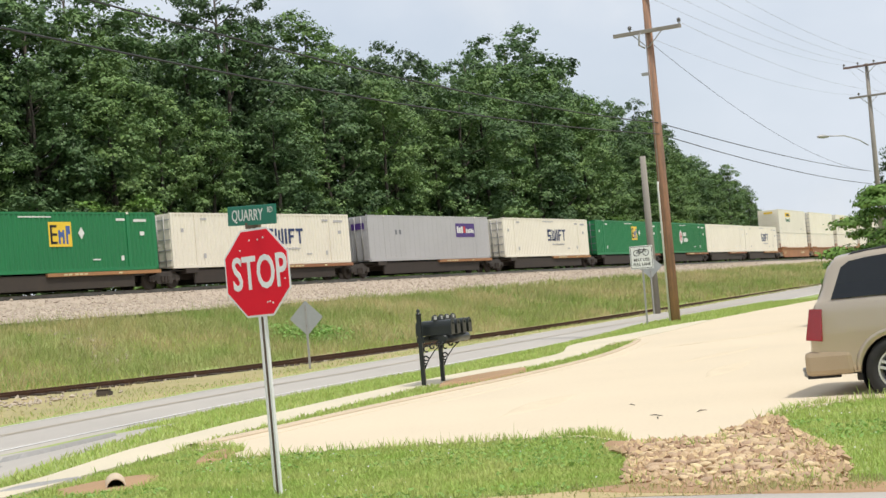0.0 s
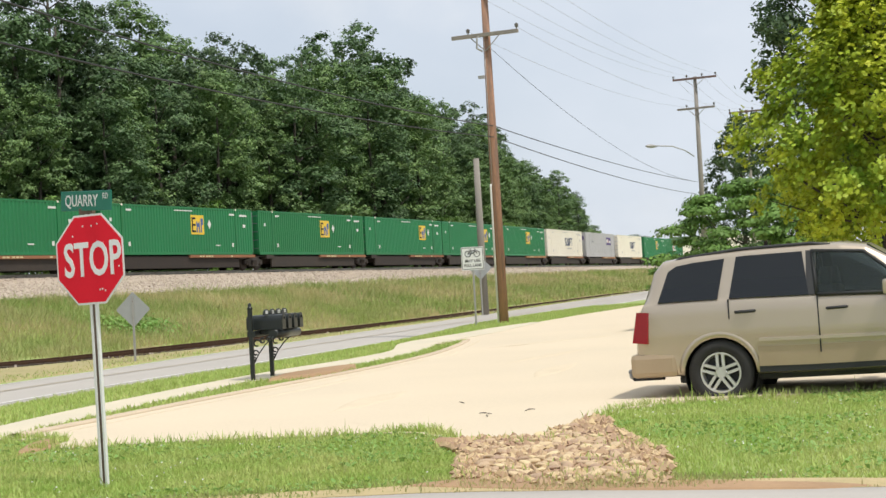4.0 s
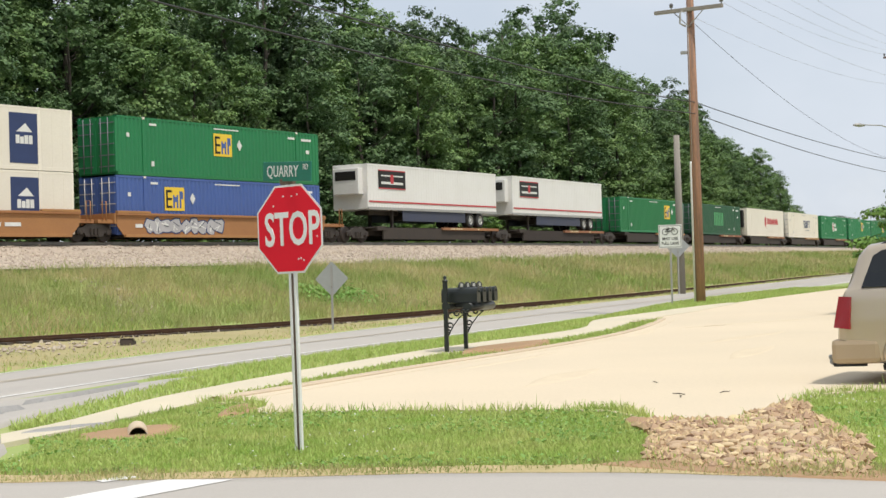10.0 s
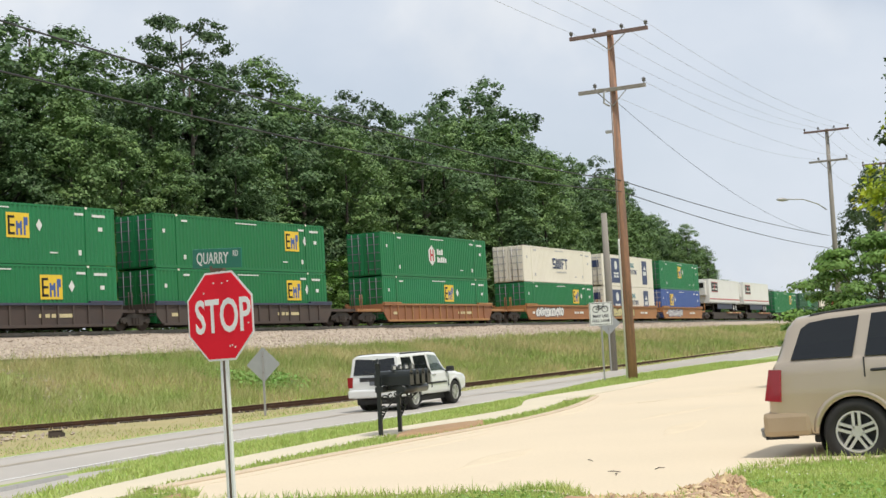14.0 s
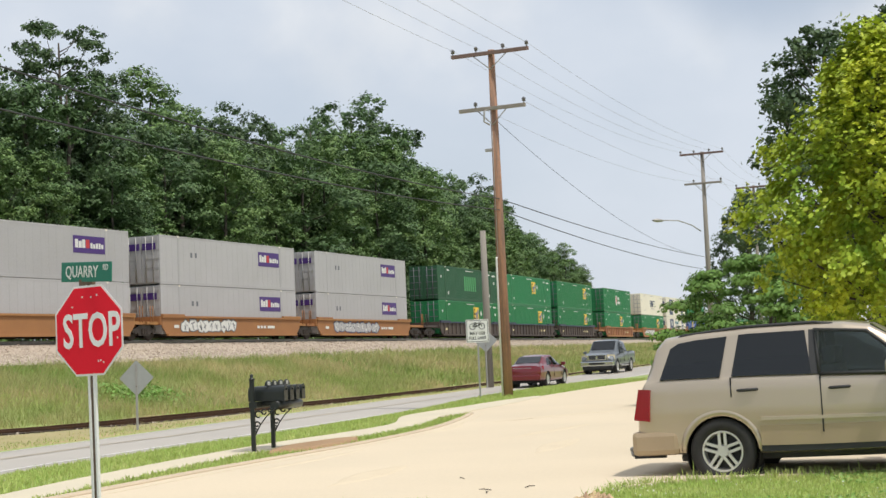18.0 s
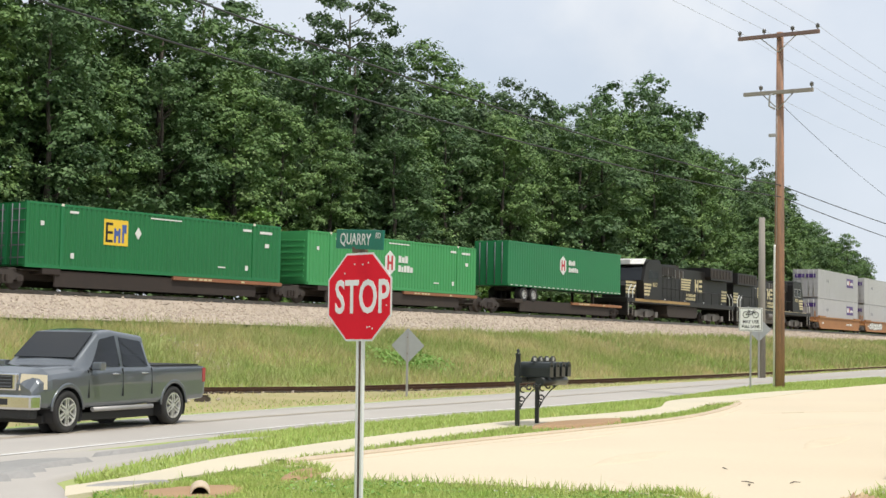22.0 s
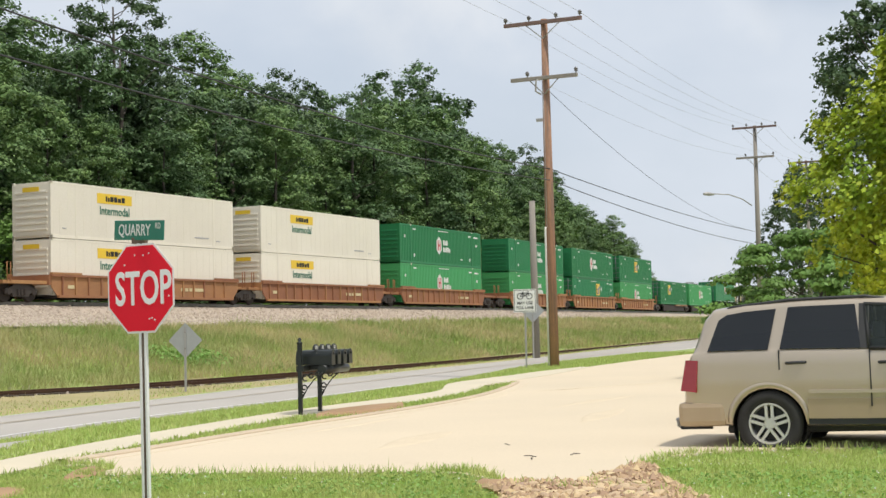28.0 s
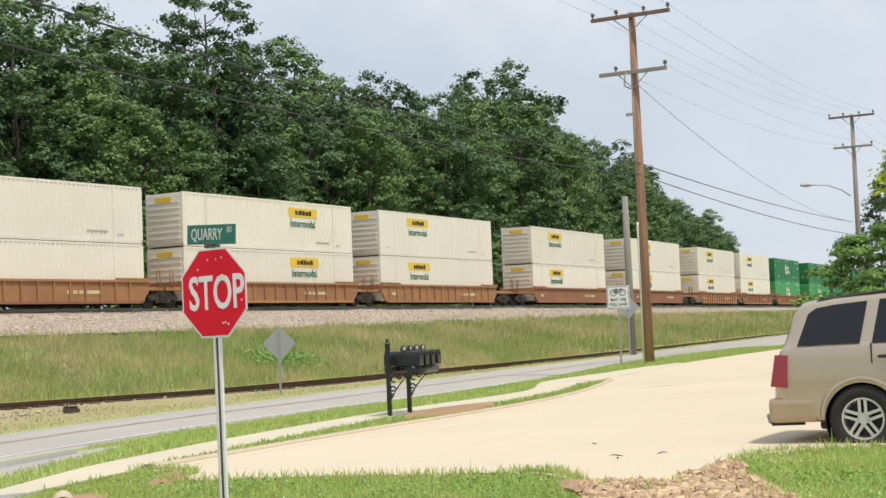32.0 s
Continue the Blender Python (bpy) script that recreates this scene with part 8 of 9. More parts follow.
# ---- trees on the near side ----
def broad_leaves(rng, p, nrm, half):
    """Five-pointed leaves, drooping at the points."""
    outline = np.array([(-1, 0), (-0.5, 0.72), (-0.1, 0.42), (0.2, 0.95), (0.38, 0.36), (1, 0), (0.38, -0.36), (0.2, -0.95), (-0.1, -0.42), (-0.5, -0.72)])
    t = rng.normal(size=p.shape) * 0.6 + unit(p * (1, 1, 0)) * 0.5 - (0, 0, 0.5)
    t = unit(t - nrm * (t * nrm).sum(1, keepdims=True))
    b = np.cross(nrm, t)
    h = half[:, None]
    return np.stack([p + t * h * u + b * h * v - nrm * h * 0.28 * (abs(v) + max(u, 0) ** 2) for u, v in outline], axis=1)


def maple_tree(h=4.95, width=2.1):
    g = thing("maple_tree", pose(27.3, 3.3, lot_z(27.3, 3.3) + 2.0), "round young maple tree with yellow-green leaves beside parked cars", "tree", "garden trees")
    rng = np.random.default_rng(21)
    bm = bmesh.new()
    tube(bm, [(0, 0, -2.1), (0.03, 0.02, -1.0), (0, 0, 0.3), (0.05, 0.02, 2.0), (0, 0.05, h * 0.9)], [0.105, 0.085, 0.08, 0.05, 0.012], 10)
    pts, nor, siz = [], [], []
    n = 300
    for k in range(n):
        u = (k + rng.random()) / n
        z = -0.25 + (h - 0.1) * u
        a0 = k * 2.39996 + rng.random() * 0.9
        w = width * float(np.interp(u, (0, 0.12, 0.3, 0.5, 0.7, 0.87, 1.0), (0.62, 0.9, 1.0, 0.9, 0.64, 0.36, 0.05)))
        w *= 1 + 0.13 * math.sin(3 * a0 + 4 * u) + 0.10 * math.sin(5 * a0 - 9 * u)
        q = w * (0.30 + 0.70 * rng.random() ** 0.5)
        e_ = Vector((q * math.cos(a0), q * math.sin(a0), z + 0.18 * rng.random()))
        if k % 5 == 0:
            s_ = Vector((0, 0, max(e_.z - q * 0.75 - 0.15, 0.0)))
            tube(bm, [s_, s_.lerp(e_, 0.5) + Vector((0, 0, -0.06)), e_], [0.03, 0.018, 0.006], 5)
        # a bough end: sprays of leaves round a twig that turns up
        r_ = 0.22 + 0.22 * rng.random()
        out_ = np.array((math.cos(a0), math.sin(a0), 0.75))
        for j in range(int(5 + 20 * r_)):
            c = np.array(e_) + unit(rng.normal(size=3) + out_ * 0.5) * r_ * (1, 1, 0.8)
            m_ = 13
            p = c + rng.normal(size=(m_, 3)) * 0.065
            pts.append(p)
            nor.append(unit(rng.normal(size=(m_, 3)) * 0.42 + unit(c - (0, 0, 1.6)) * 0.55 + (0, 0, 0.65)))
            siz.append(0.032 + 0.034 * rng.random(m_))
        if rng.random() < 0.6:
            tip = np.array(e_) + out_ * r_ * 0.75
            ln = 0.2 + 0.3 * rng.random()
            p = np.array([tip + out_ * (0.35, 0.35, 1.0) * ln * (i / 9) for i in range(10)]) + rng.normal(size=(10, 3)) * 0.045
            pts.append(p)
            nor.append(unit(rng.normal(size=(10, 3)) * 0.5 + out_ + (0, 0, 0.4)))
            siz.append(0.034 + 0.03 * rng.random(10))
    part("trunk", bm, M_BARK, g, smooth=True)
    cr = new("crown", quad_mesh("crown", broad_leaves(rng, np.concatenate(pts), np.concatenate(nor), np.concatenate(siz)), M_LEAF[3]))
    cr.parent = g
    return g


maple_tree()

dogwood = tree_proto("dogwood_tree", 22, 3.7, 0.7, 2.9, 110, TIER, M_LEAF[4], 1150, 0.062, "low spreading dogwood with layered light green leaves", "tree", 0.07, 0.35, 0.62, flat=0.35, limbs=30, wild=0.3, aspect=0.6, group="garden trees", lean=0.1, inner=0.2)
dogwood.matrix_basis = pose(37.8, 7.55, lot_z(37.6, 7.3) - 0.1)

pine = tree_proto("pine_tree", 23, 15, 2.2, 3.6, 90, (0.75, 1.0, 0.95, 0.78, 0.55, 0.33, 0.06), M_LEAF[5], 330, 0.10, "tall dense dark green pine behind the brick house", "tree", 0.22, 0.6, 1.15, flat=0.6, limbs=40, wild=0.8, group="pines", lean=0.1, spray=True)
pine.matrix_basis = pose(64, 8.9, lot_z(64, 9))
for x, y, h, w in ((73, 7.6, 17.0, 1.1), (74, -0.5, 16.5, 1.2), (66, -4.5, 16, 1.2), (73, -9, 15, 1.3), (101, 21.4, 11.4, 0.95), (105, 18.6, 9.6, 1.2), (70, 9.0, 12.5, 1.2), (112, 15.5, 8.5, 1.5)):
    plant(pine, x, y, h, 15, w, x * 37 % 360, "tall dark green pine far along the road" if x > 100 else "")

pine.matrix_basis = pose(62, 9.6, lot_z(62, 9)) @ Matrix.Diagonal((1.0, 1.0, 0.92, 1))
plant(WOOD[3], 69.0, 3.6, 16.2, 20, 1.5, 40, "broad light green tree behind the brick house")

# shrub by the parked dark car
hedge = tree_proto("hedge_bush", 24, 0.75, 0.05, 0.55, 26, BUSH, M_LEAF[4], 900, 0.045, "small yellow-green clipped bush beside the parked cars", "shrub", 0.02, 0.14, 0.24, limbs=6, group="garden shrubs", lean=0.02, inner=0.2)
hedge.matrix_basis = pose(20.9, 0.15, lot_z(20.9, 0.1))


# ---- brick house beyond the car park ----
def brick_house(x, y, w=14.0, d=9.0, wall=4.15, rise=3.4):
    z0 = lot_z(x, y)
    g = thing("house", pose(x, y, z0), "red brick house with a brown shingle roof and white trim", "house")
    bm = boxes((0, d, -w, 0, -0.3, wall))
    part("wall", bm, M_MORTAR, g)
    bm = bmesh.new()
    o = 0.45
    a_ = [(-o, o, wall), (d + o, o, wall), (d + o, -w - o, wall), (-o, -w - o, wall)]
    ridge = [(d / 2, -d / 2, wall + rise), (d / 2, -w + d / 2, wall + rise)]
    va, vr = [bm.verts.new(p) for p in a_], [bm.verts.new(p) for p in ridge]
    bm.faces.new((va[0], va[3], vr[1], vr[0]))
    bm.faces.new((va[2], va[1], vr[0], vr[1]))
    bm.faces.new((va[1], va[0], vr[0]))
    bm.faces.new((va[3], va[2], vr[1]))
    bm.faces.new(va)
    bmesh.ops.recalc_face_normals(bm, faces=bm.faces)
    part("roof", bm, M_SHINGLE, g, "brown shingle hip roof")
    part("fascia", boxes((-o - 0.03, -o, -w - o, o, wall - 0.2, wall + 0.02)), M_WHITE, g, "white fascia board")
    part("fascia", boxes((-o, d + o, o, o + 0.03, wall - 0.2, wall + 0.02)), M_WHITE, g, "white fascia board")
    part("downpipe", boxes((-0.11, -0.02, -0.95, -0.85, 0, wall - 0.1)), M_WHITE, g, "white downpipe")
    for k in range(3):
        yy = -3.2 - 3.6 * k
        wd = part("window", boxes((-0.05, -0.005, yy - 0.6, yy + 0.6, 1.3, 2.9)), M_WHITE, g)
        part("pane", boxes((-0.06, -0.051, yy - 0.5, yy + 0.5, 1.4, 2.8)), M_GLASSD, wd)
    me = None
    for r in range(22):
        for c in range(13):
            yy, zz = -c * 0.215 - 0.11 - (0.1 if r % 2 else 0), wall - 0.32 - r * 0.075
            if me is None:
                ob = part("brick", boxes((-0.012, 0, -0.1, 0.1, -0.032, 0.032)), M_BRICK, g)
                me = ob.data
            else:
                ob = new("brick", me)
                ob.parent = g
            ob.location = (0, yy, zz)
    bm = bmesh.new()
    for r in range(58):
        for c in range(66):
            yy, zz = -c * 0.215 - 0.11 - (0.1 if r % 2 else 0), wall - 0.32 - r * 0.075
            if (r >= 22 or c >= 13) and zz > 0.1 and yy > -w + 0.1:
                v = [bm.verts.new((-0.012, yy + a_, zz + b_)) for a_, b_ in ((-0.1, -0.032), (0.1, -0.032), (0.1, 0.032), (-0.1, 0.032))]
                bm.faces.new(v)
    tagged(part("brickwork", bm, M_BRICK, g), "red brick courses", kind="stuff")
    return g


brick_house(55.0, 3.2)

# ---- far hill ----
bm = bmesh.new()
rows_ = []
for k in range(60):
    y = -200 + 900 * k / 59
    hh = 24 + 16 * math.exp(-((y - 372) / 26) ** 2) + 9 * math.exp(-((y - 200) / 120) ** 2) + 3 * noise.noise((y * 0.03, 0, 0)) + 2 * noise.noise((y * 0.13, 5, 0))
    rows_.append([(1430 - 40, y, -5), (1450, y, hh), (1600, y, hh + 4), (1800, y, -5)])
loft(bm, rows_, close=False, caps=False)
tagged(link("backdrop_hill", bm, M_LEAF[2], smooth=True), "low dark wooded hill far beyond the road", "hill", kind="structure")


# ---- soil patches and verge ----
def inside_many(x, y, poly):
    hit_ = np.zeros(len(x), bool)
    for (x0, y0), (x1, y1) in zip(poly, poly[1:] + poly[:1]):
        if y0 != y1:
            hit_ ^= ((y0 > y) != (y1 > y)) & (x < (x1 - x0) * (y - y0) / (y1 - y0) + x0)
    return hit_


def wobble(x, y, seed):
    """Soft uneven field between about -1 and 1."""
    return (np.sin(x * 1.9 + seed + 1.3 * np.sin(y * 1.1 + seed)) + np.sin(y * 2.3 - seed * 2 + 1.1 * np.sin(x * 1.7)) + np.sin((x + y) * 3.7 + seed * 3 + np.sin(y * 4.1)) * 0.6) / 2.6


GX, GY = np.arange(4, 200.1, 0.5), np.arange(-3, 50.1, 0.25)
GZ = np.array([[gz(float(x), float(y)) for y in GY] for x in GX])


def gz_many(x, y):
    """Height of the ground for arrays, from a table of it."""
    u, v = np.clip((x - GX[0]) / 0.5, 0, len(GX) - 1.001), np.clip((y - GY[0]) / 0.25, 0, len(GY) - 1.001)
    i, j = u.astype(int), v.astype(int)
    a_, b_ = u - i, v - j
    return GZ[i, j] * (1 - a_) * (1 - b_) + GZ[i + 1, j] * a_ * (1 - b_) + GZ[i, j + 1] * (1 - a_) * b_ + GZ[i + 1, j + 1] * a_ * b_


def bend_many(x):
    return np.interp(x, LINE[:, 1], LINE[:, 2]) - 52.1


def patch(name, pts, material, label, category, lift=0.02, n=10, edge=0.0, rim=-0.01):
    """A thin worn area from a rough outline, laid in rings on the ground."""
    c = Vector((sum(p[0] for p in pts) / len(pts), sum(p[1] for p in pts) / len(pts)))
    ol = smooth_line(pts + pts[:1], 6)[:-1]
    bm = bmesh.new()
    rings = []
    for k in range(1, n + 1):
        r = []
        for j, p in enumerate(ol):
            q = c + (Vector(p) - c) * (k / n) * (1 + edge * noise.noise((j * 0.6, k * 0.1, 3.3)))
            r.append((q.x, q.y, gz(q.x, q.y) + (lift if k < n else rim)))
        rings.append(r)
    vs = loft(bm, rings, close=True, caps=False)
    bm.faces.new(vs[0])
    bmesh.ops.recalc_face_normals(bm, faces=bm.faces)
    for f in bm.faces:
        f.smooth = True
        if f.normal.z < 0:
            f.normal_flip()
    return tagged(link(name, bm, material), label, category, kind="structure")


VX = steps((-60, 0, 15), (0, 130, 130), (130, 300, 40))


def verge_point(x, v):
    y0, y1 = road_f(x) + 0.5 + 0.35 * noise.noise((x * 0.35, 0, 0)), SPUR_Y + bend(x) + 2.1 + 0.5 * noise.noise((x * 0.3, 9, 0))
    y = y0 + (y1 - y0) * v
    return x, y, gz(x, y) + 0.03 * noise.noise((x * 0.8, y * 0.8, 2)) * min(v * 4, (1 - v) * 4, 1) - (0.09 if v in (0, 1) else 0)


sheet("dry_verge", VX, [0, 0.02] + steps((0.07, 0.93, 12)) + [0.98, 1], verge_point, M_DRY, "dry tan verge of thin grass and soil beside the siding", "verge", 0.06)
patch("soil_patch", [(9.65, 9.5), (9.9, 9.9), (10.5, 10.0), (11.0, 9.8), (10.85, 9.4), (10.3, 9.1), (9.8, 9.2)], M_DIRT, "bare reddish soil round the culvert pipe", "soil", 0.03, edge=0.15)
patch("soil_patch", [(21.2, 12.45), (22.4, 12.95), (24.3, 13.1), (25.3, 12.9), (24.2, 12.4), (22.6, 12.15)], M_DIRT, "bare reddish soil under the mailboxes", "soil", 0.10, edge=0.1)
patch("soil_patch", [(11.6, 9.65), (12.3, 10.1), (12.9, 10.3), (12.6, 9.9), (12.0, 9.55)], M_DIRT, "bare soil at the tip of the kerb", "soil", 0.05, edge=0.1)
patch("soil_patch", [(9.35, 4.6), (9.75, 4.3), (9.55, 3.4), (9.62, 2.5), (9.5, 1.4), (9.3, 1.4), (9.2, 3.2)], M_DIRT, "sandy tan soil along the side road edge", "soil", 0.05, edge=0.1)
patch("asphalt_patch", [(13.0, 17.3), (14.2, 16.6), (13.8, 15.2), (12.3, 13.2), (11.3, 12.6), (10.4, 11.7), (9.4, 11.25), (8.2, 10.9), (6.5, 11.0), (7.5, 14.5), (10.5, 16.8)], M_TAR, "dark tar stained asphalt patch at the junction", "road patch", 0.1, edge=0.3)
patch("asphalt_patch", [(14.6, 15.6), (16.5, 16.5), (19.0, 17.6), (19.1, 17.45), (16.8, 16.1), (14.9, 15.2)], M_TAR, "thin dark tar seam on the road", "road patch", 0.1, edge=0.2)
YS = [0.2 + 8.5 * k / 40 for k in range(41)]
field("sandy_edge", [(float(np.interp(y, SIDE_Y, SIDE_E)) - 0.1 + 0.04 * noise.noise((y * 3, 0, 0)), y) for y in YS], [(float(np.interp(y, SIDE_Y, SIDE_E)) + 0.3 + 0.12 * noise.noise((y * 1.3, 4, 0)), y) for y in YS], M_SAND, "sandy dry strip between the lawn and the side road", "verge", 0.044, 0.03, n=50)
patch("path_repair", [(9.66, 10.45), (10.17, 10.56), (10.81, 10.34), (10.71, 10.29), (10.05, 10.25)], M_TAR, "dark asphalt wedge on the footpath", "path repair", 0.056, n=4)
bm = bmesh.new()
for q in ([(6.2, 6.62), (7.35, 6.55), (7.95, 6.5), (7.8, 6.95), (7.3, 7.0), (6.2, 7.05)], [(7.55, 7.3), (7.85, 7.22), (7.86, 7.36), (7.6, 7.42)]):
    bm.faces.new([bm.verts.new((x, y, gz(x, y) + 0.0445)) for x, y in q])
tagged(link("stop_line", bm, M_PAINTW), "worn white stop line on the side road", "road marking", kind="structure")
GUT = [(x + 0.02, y - 0.36) for x, y in ISL_LOT]
field("gutter_line", GUT, [(x, y + 0.03) for x, y in GUT], M_STAIN, "darker joint line along the kerb", "joint", 0.0385, 0.004, n=80)
for pts_ in ([(30.5, 12.6), (33.2, 11.6), (35, 10.6), (34.8, 10.5), (32.5, 11.6), (30.3, 12.4)], [(24, 9.6), (27, 9.9), (29.5, 9.5), (27, 9.4)], [(20, 7.5), (22.5, 8.3), (24.6, 8.2), (22.2, 7.6)], [(26, 12.0), (29, 12.6), (31, 13.2), (29, 12.3)], [(17, 10.6), (20, 11.0), (23, 11.3), (20, 10.75)], [(15, 8.2), (17.2, 8.9), (19, 8.8), (17, 8.2)]):
    patch("concrete_stain", pts_, M_STAIN, "faint tan stain on the concrete lot", "stain", 0.0395, n=4, edge=0.2)
for x, y, a_ in ((14.6, 5.95, 20), (14.9, 6.1, 65), (15.2, 5.7, -10), (16.4, 7.0, 40)):
    tw = thing("twig", pose(x, y, gz(x, y) + 0.042, 0, 0, a_), "small dry brown twig lying on the concrete", "twig", "twigs on the lot")
    part("stick", bar([(-0.1, 0, 0), (0, 0.012, 0.008), (0.1, -0.005, 0)], [0.004, 0.006, 0.003], 5), M_BARK, tw)
ROCKS = [(11.95, 4.98), (11.2, 4.7), (9.95, 4.1), (9.62, 3.55), (9.69, 3.1), (9.6, 2.85), (10.4, 3.1), (11.32, 3.5), (12.2, 4.0), (12.9, 4.38), (13.3, 4.58), (12.4, 4.56)]
SOIL = [(12.6, 5.75), (11.9, 5.3), (11.2, 4.85), (9.75, 4.3), (9.42, 3.5), (9.45, 2.65), (10.4, 2.85), (11.4, 3.2), (12.4, 3.75), (13.2, 4.15), (14.0, 4.45), (14.2, 4.68), (13.3, 4.68), (12.3, 4.6), (12.4, 5.2)]
rock_bed = patch("rock_bed", SOIL, M_DIRT, "bed of rounded tan river stones in red soil", "stones", 0.045, edge=0.03)

rng = np.random.default_rng(31)


def pebble(seed):
    r = np.random.default_rng(seed)
    bm = bmesh.new()
    rings = []
    for k, (zz, w) in enumerate(((-0.9, 0.45), (-0.35, 0.92), (0.25, 1.0), (0.72, 0.72), (0.97, 0.3))):
        rings.append([(math.cos(q * math.pi / 4) * w * (1 + 0.13 * r.normal()), math.sin(q * math.pi / 4) * w * (1 + 0.13 * r.normal()), zz) for q in range(8)])
    loft(bm, rings)
    bmesh.ops.recalc_face_normals(bm, faces=bm.faces)
    me = bpy.data.meshes.new("stone")
    for f in bm.faces:
        f.smooth = True
    bm.to_mesh(me)
    bm.free()
    me.materials.append(M_RIVER)
    return me


PEB = [pebble(k) for k in range(7)]
placed, tries = [], 0
while len(placed) < 300 and tries < 9000:
    tries += 1
    p = (rng.uniform(9.5, 14.6), rng.uniform(2.3, 5.1))
    if not inside(p, ROCKS):
        continue
    r = rng.uniform(0.03, 0.068) * (1 if tries < 600 else 0.8)
    if any(math.hypot(p[0] - q[0], p[1] - q[1]) < (r + q[2]) * 0.8 for q in placed):
        continue
    placed.append((*p, r))
    ob = new("stone", PEB[len(placed) % 7])
    ob.parent = rock_bed
    ob.matrix_basis = pose(p[0], p[1], gz(*p) + 0.045 + r * 0.22, rng.uniform(-18, 18), rng.uniform(-18, 18), rng.uniform(0, 360)) @ Matrix.Diagonal((r * rng.uniform(1, 1.35), r * rng.uniform(0.75, 1.0), r * rng.uniform(0.38, 0.55), 1))


cs = []
while len(cs) < 2600:
    p = (rng.uniform(9.4, 15.0), rng.uniform(2.2, 5.3))
    if inside(p, SOIL):
        cs.append((p[0], p[1], gz(*p) + 0.05))
GRAVEL = cs


# ---- grass ----
def blades(name, pts, h0, h1, w, material, label, category, lean=0.35, seed=5, parent=None):
    """Narrow upright blades; pts (n, 3)."""
    r = np.random.default_rng(seed)
    pts = np.asarray(pts)
    n = len(pts)
    a_ = r.random(n) * 2 * math.pi
    side = np.stack([np.cos(a_), np.sin(a_), np.zeros(n)], 1)
    h = (h0 + (h1 - h0) * r.random(n) ** 1.6)[:, None]
    tip = np.concatenate([r.normal(size=(n, 2)) * lean, np.ones((n, 1))], 1) * h
    mid = tip * (0.45, 0.45, 0.55)
    ww = (w * (0.6 + 0.8 * r.random(n)))[:, None]
    base = pts - (0, 0, 0.01)
    v = np.stack([base - side * ww * 0.6, base + mid + side * ww, base + tip, base + mid - side * ww], 1)
    ob = new(name, quad_mesh(name, v, material))
    return tagged(ob, label, category, kind="stuff")


def scatter(n, x0, x1, y0, y1, keep, seed, clump=0.0, lift=0.0):
    r = np.random.default_rng(seed)
    x, y = r.uniform(x0, x1, n), r.uniform(y0, y1, n)
    k = keep(x, y)
    if clump:
        k &= wobble(x * clump, y * clump, seed) + 0.35 > r.random(n) * 0.9 - 0.1
    x, y = x[k], y[k]
    return np.stack([x, y, gz_many(x, y) + lift], 1)


FULLLOT = [tuple(p) for p in LOT_NEAR] + [(45, -40), (85, -40), (85, 18)] + [tuple(p) for p in lot_far[::-1]]
WALKP = [tuple(p) for p in WALK_NEAR] + [tuple(p) for p in ISL_WALK[::-1]] + [(36, 15.3), (40, 15.7), (45, 16.2)] + [tuple(p) for p in WALK_FAR[::-1]]


def side_edge(y):
    return np.interp(y, SIDE_Y, SIDE_E)


def is_lawn(x, y):
    return (x > side_edge(y) + 0.26 + 0.2 * wobble(y * 1.5, y * 0, 2)) & ~inside_many(x, y, FULLLOT) & ~inside_many(x, y, WALKP)


SOILP = [(9.75, 9.5), (9.95, 9.85), (10.5, 9.93), (10.9, 9.75), (10.75, 9.42), (10.25, 9.17), (9.9, 9.25)]


def lawn_near(x, y):
    return is_lawn(x, y) & ~inside_many(x, y, SOIL) & ~inside_many(x, y, SOILP)


blades("lawn_grass", scatter(170000, 7.0, 13.4, 4.2, 11.2, lawn_near, 1), 0.025, 0.075, 0.0055, M_BLADE, "short bright green lawn grass with clover", "grass", seed=1)
blades("lawn_grass", scatter(125000, 9.3, 19.5, -1.8, 4.8, lawn_near, 2), 0.025, 0.075, 0.0055, M_BLADE, "short bright green lawn grass beside the car", "grass", seed=2)
blades("tall_stems", scatter(900, 9.0, 18, 0, 10, lambda x, y: lawn_near(x, y) & (wobble(x, y, 8) > 0.25), 3), 0.14, 0.3, 0.005, M_BLADE, "tall seeding grass stems standing above the lawn", "grass", 0.2, seed=3)
EDGE = [p for p in LOT_NEAR if p[0] < 18]
r = np.random.default_rng(4)
pts = []
for k in range(5200):
    i = int(r.integers(0, len(EDGE) - 1))
    q = Vector(EDGE[i]).lerp(Vector(EDGE[i + 1]), r.random())
    x, y = q.x - abs(r.normal()) * 0.08 + 0.05, q.y + r.normal() * 0.03
    if not inside((x, y), SOIL):
        pts.append((x, y, gz(x, y)))
blades("edge_grass", pts, 0.05, 0.15, 0.005, M_BLADE, "long unmown grass fringe along the concrete edge", "grass", 0.3, seed=4)
blades("bed_grass", scatter(5000, 9.4, 14.2, 2.6, 5.6, lambda x, y: inside_many(x, y, SOIL) & (wobble(x * 1.6, y * 1.6, 21) > 0.15), 17, lift=0.045), 0.03, 0.09, 0.005, M_BLADE, "sparse grass growing between the river stones", "grass", seed=17)
blades("dry_edge_grass", scatter(60000, 7.0, 10.2, 0.3, 9.2, lambda x, y: (x > side_edge(y) - 0.12) & (x < side_edge(y) + 0.45), 16, clump=1.2, lift=0.045), 0.015, 0.06, 0.005, M_TALL, "thin dry grass at the edge of the side road", "grass", seed=16)
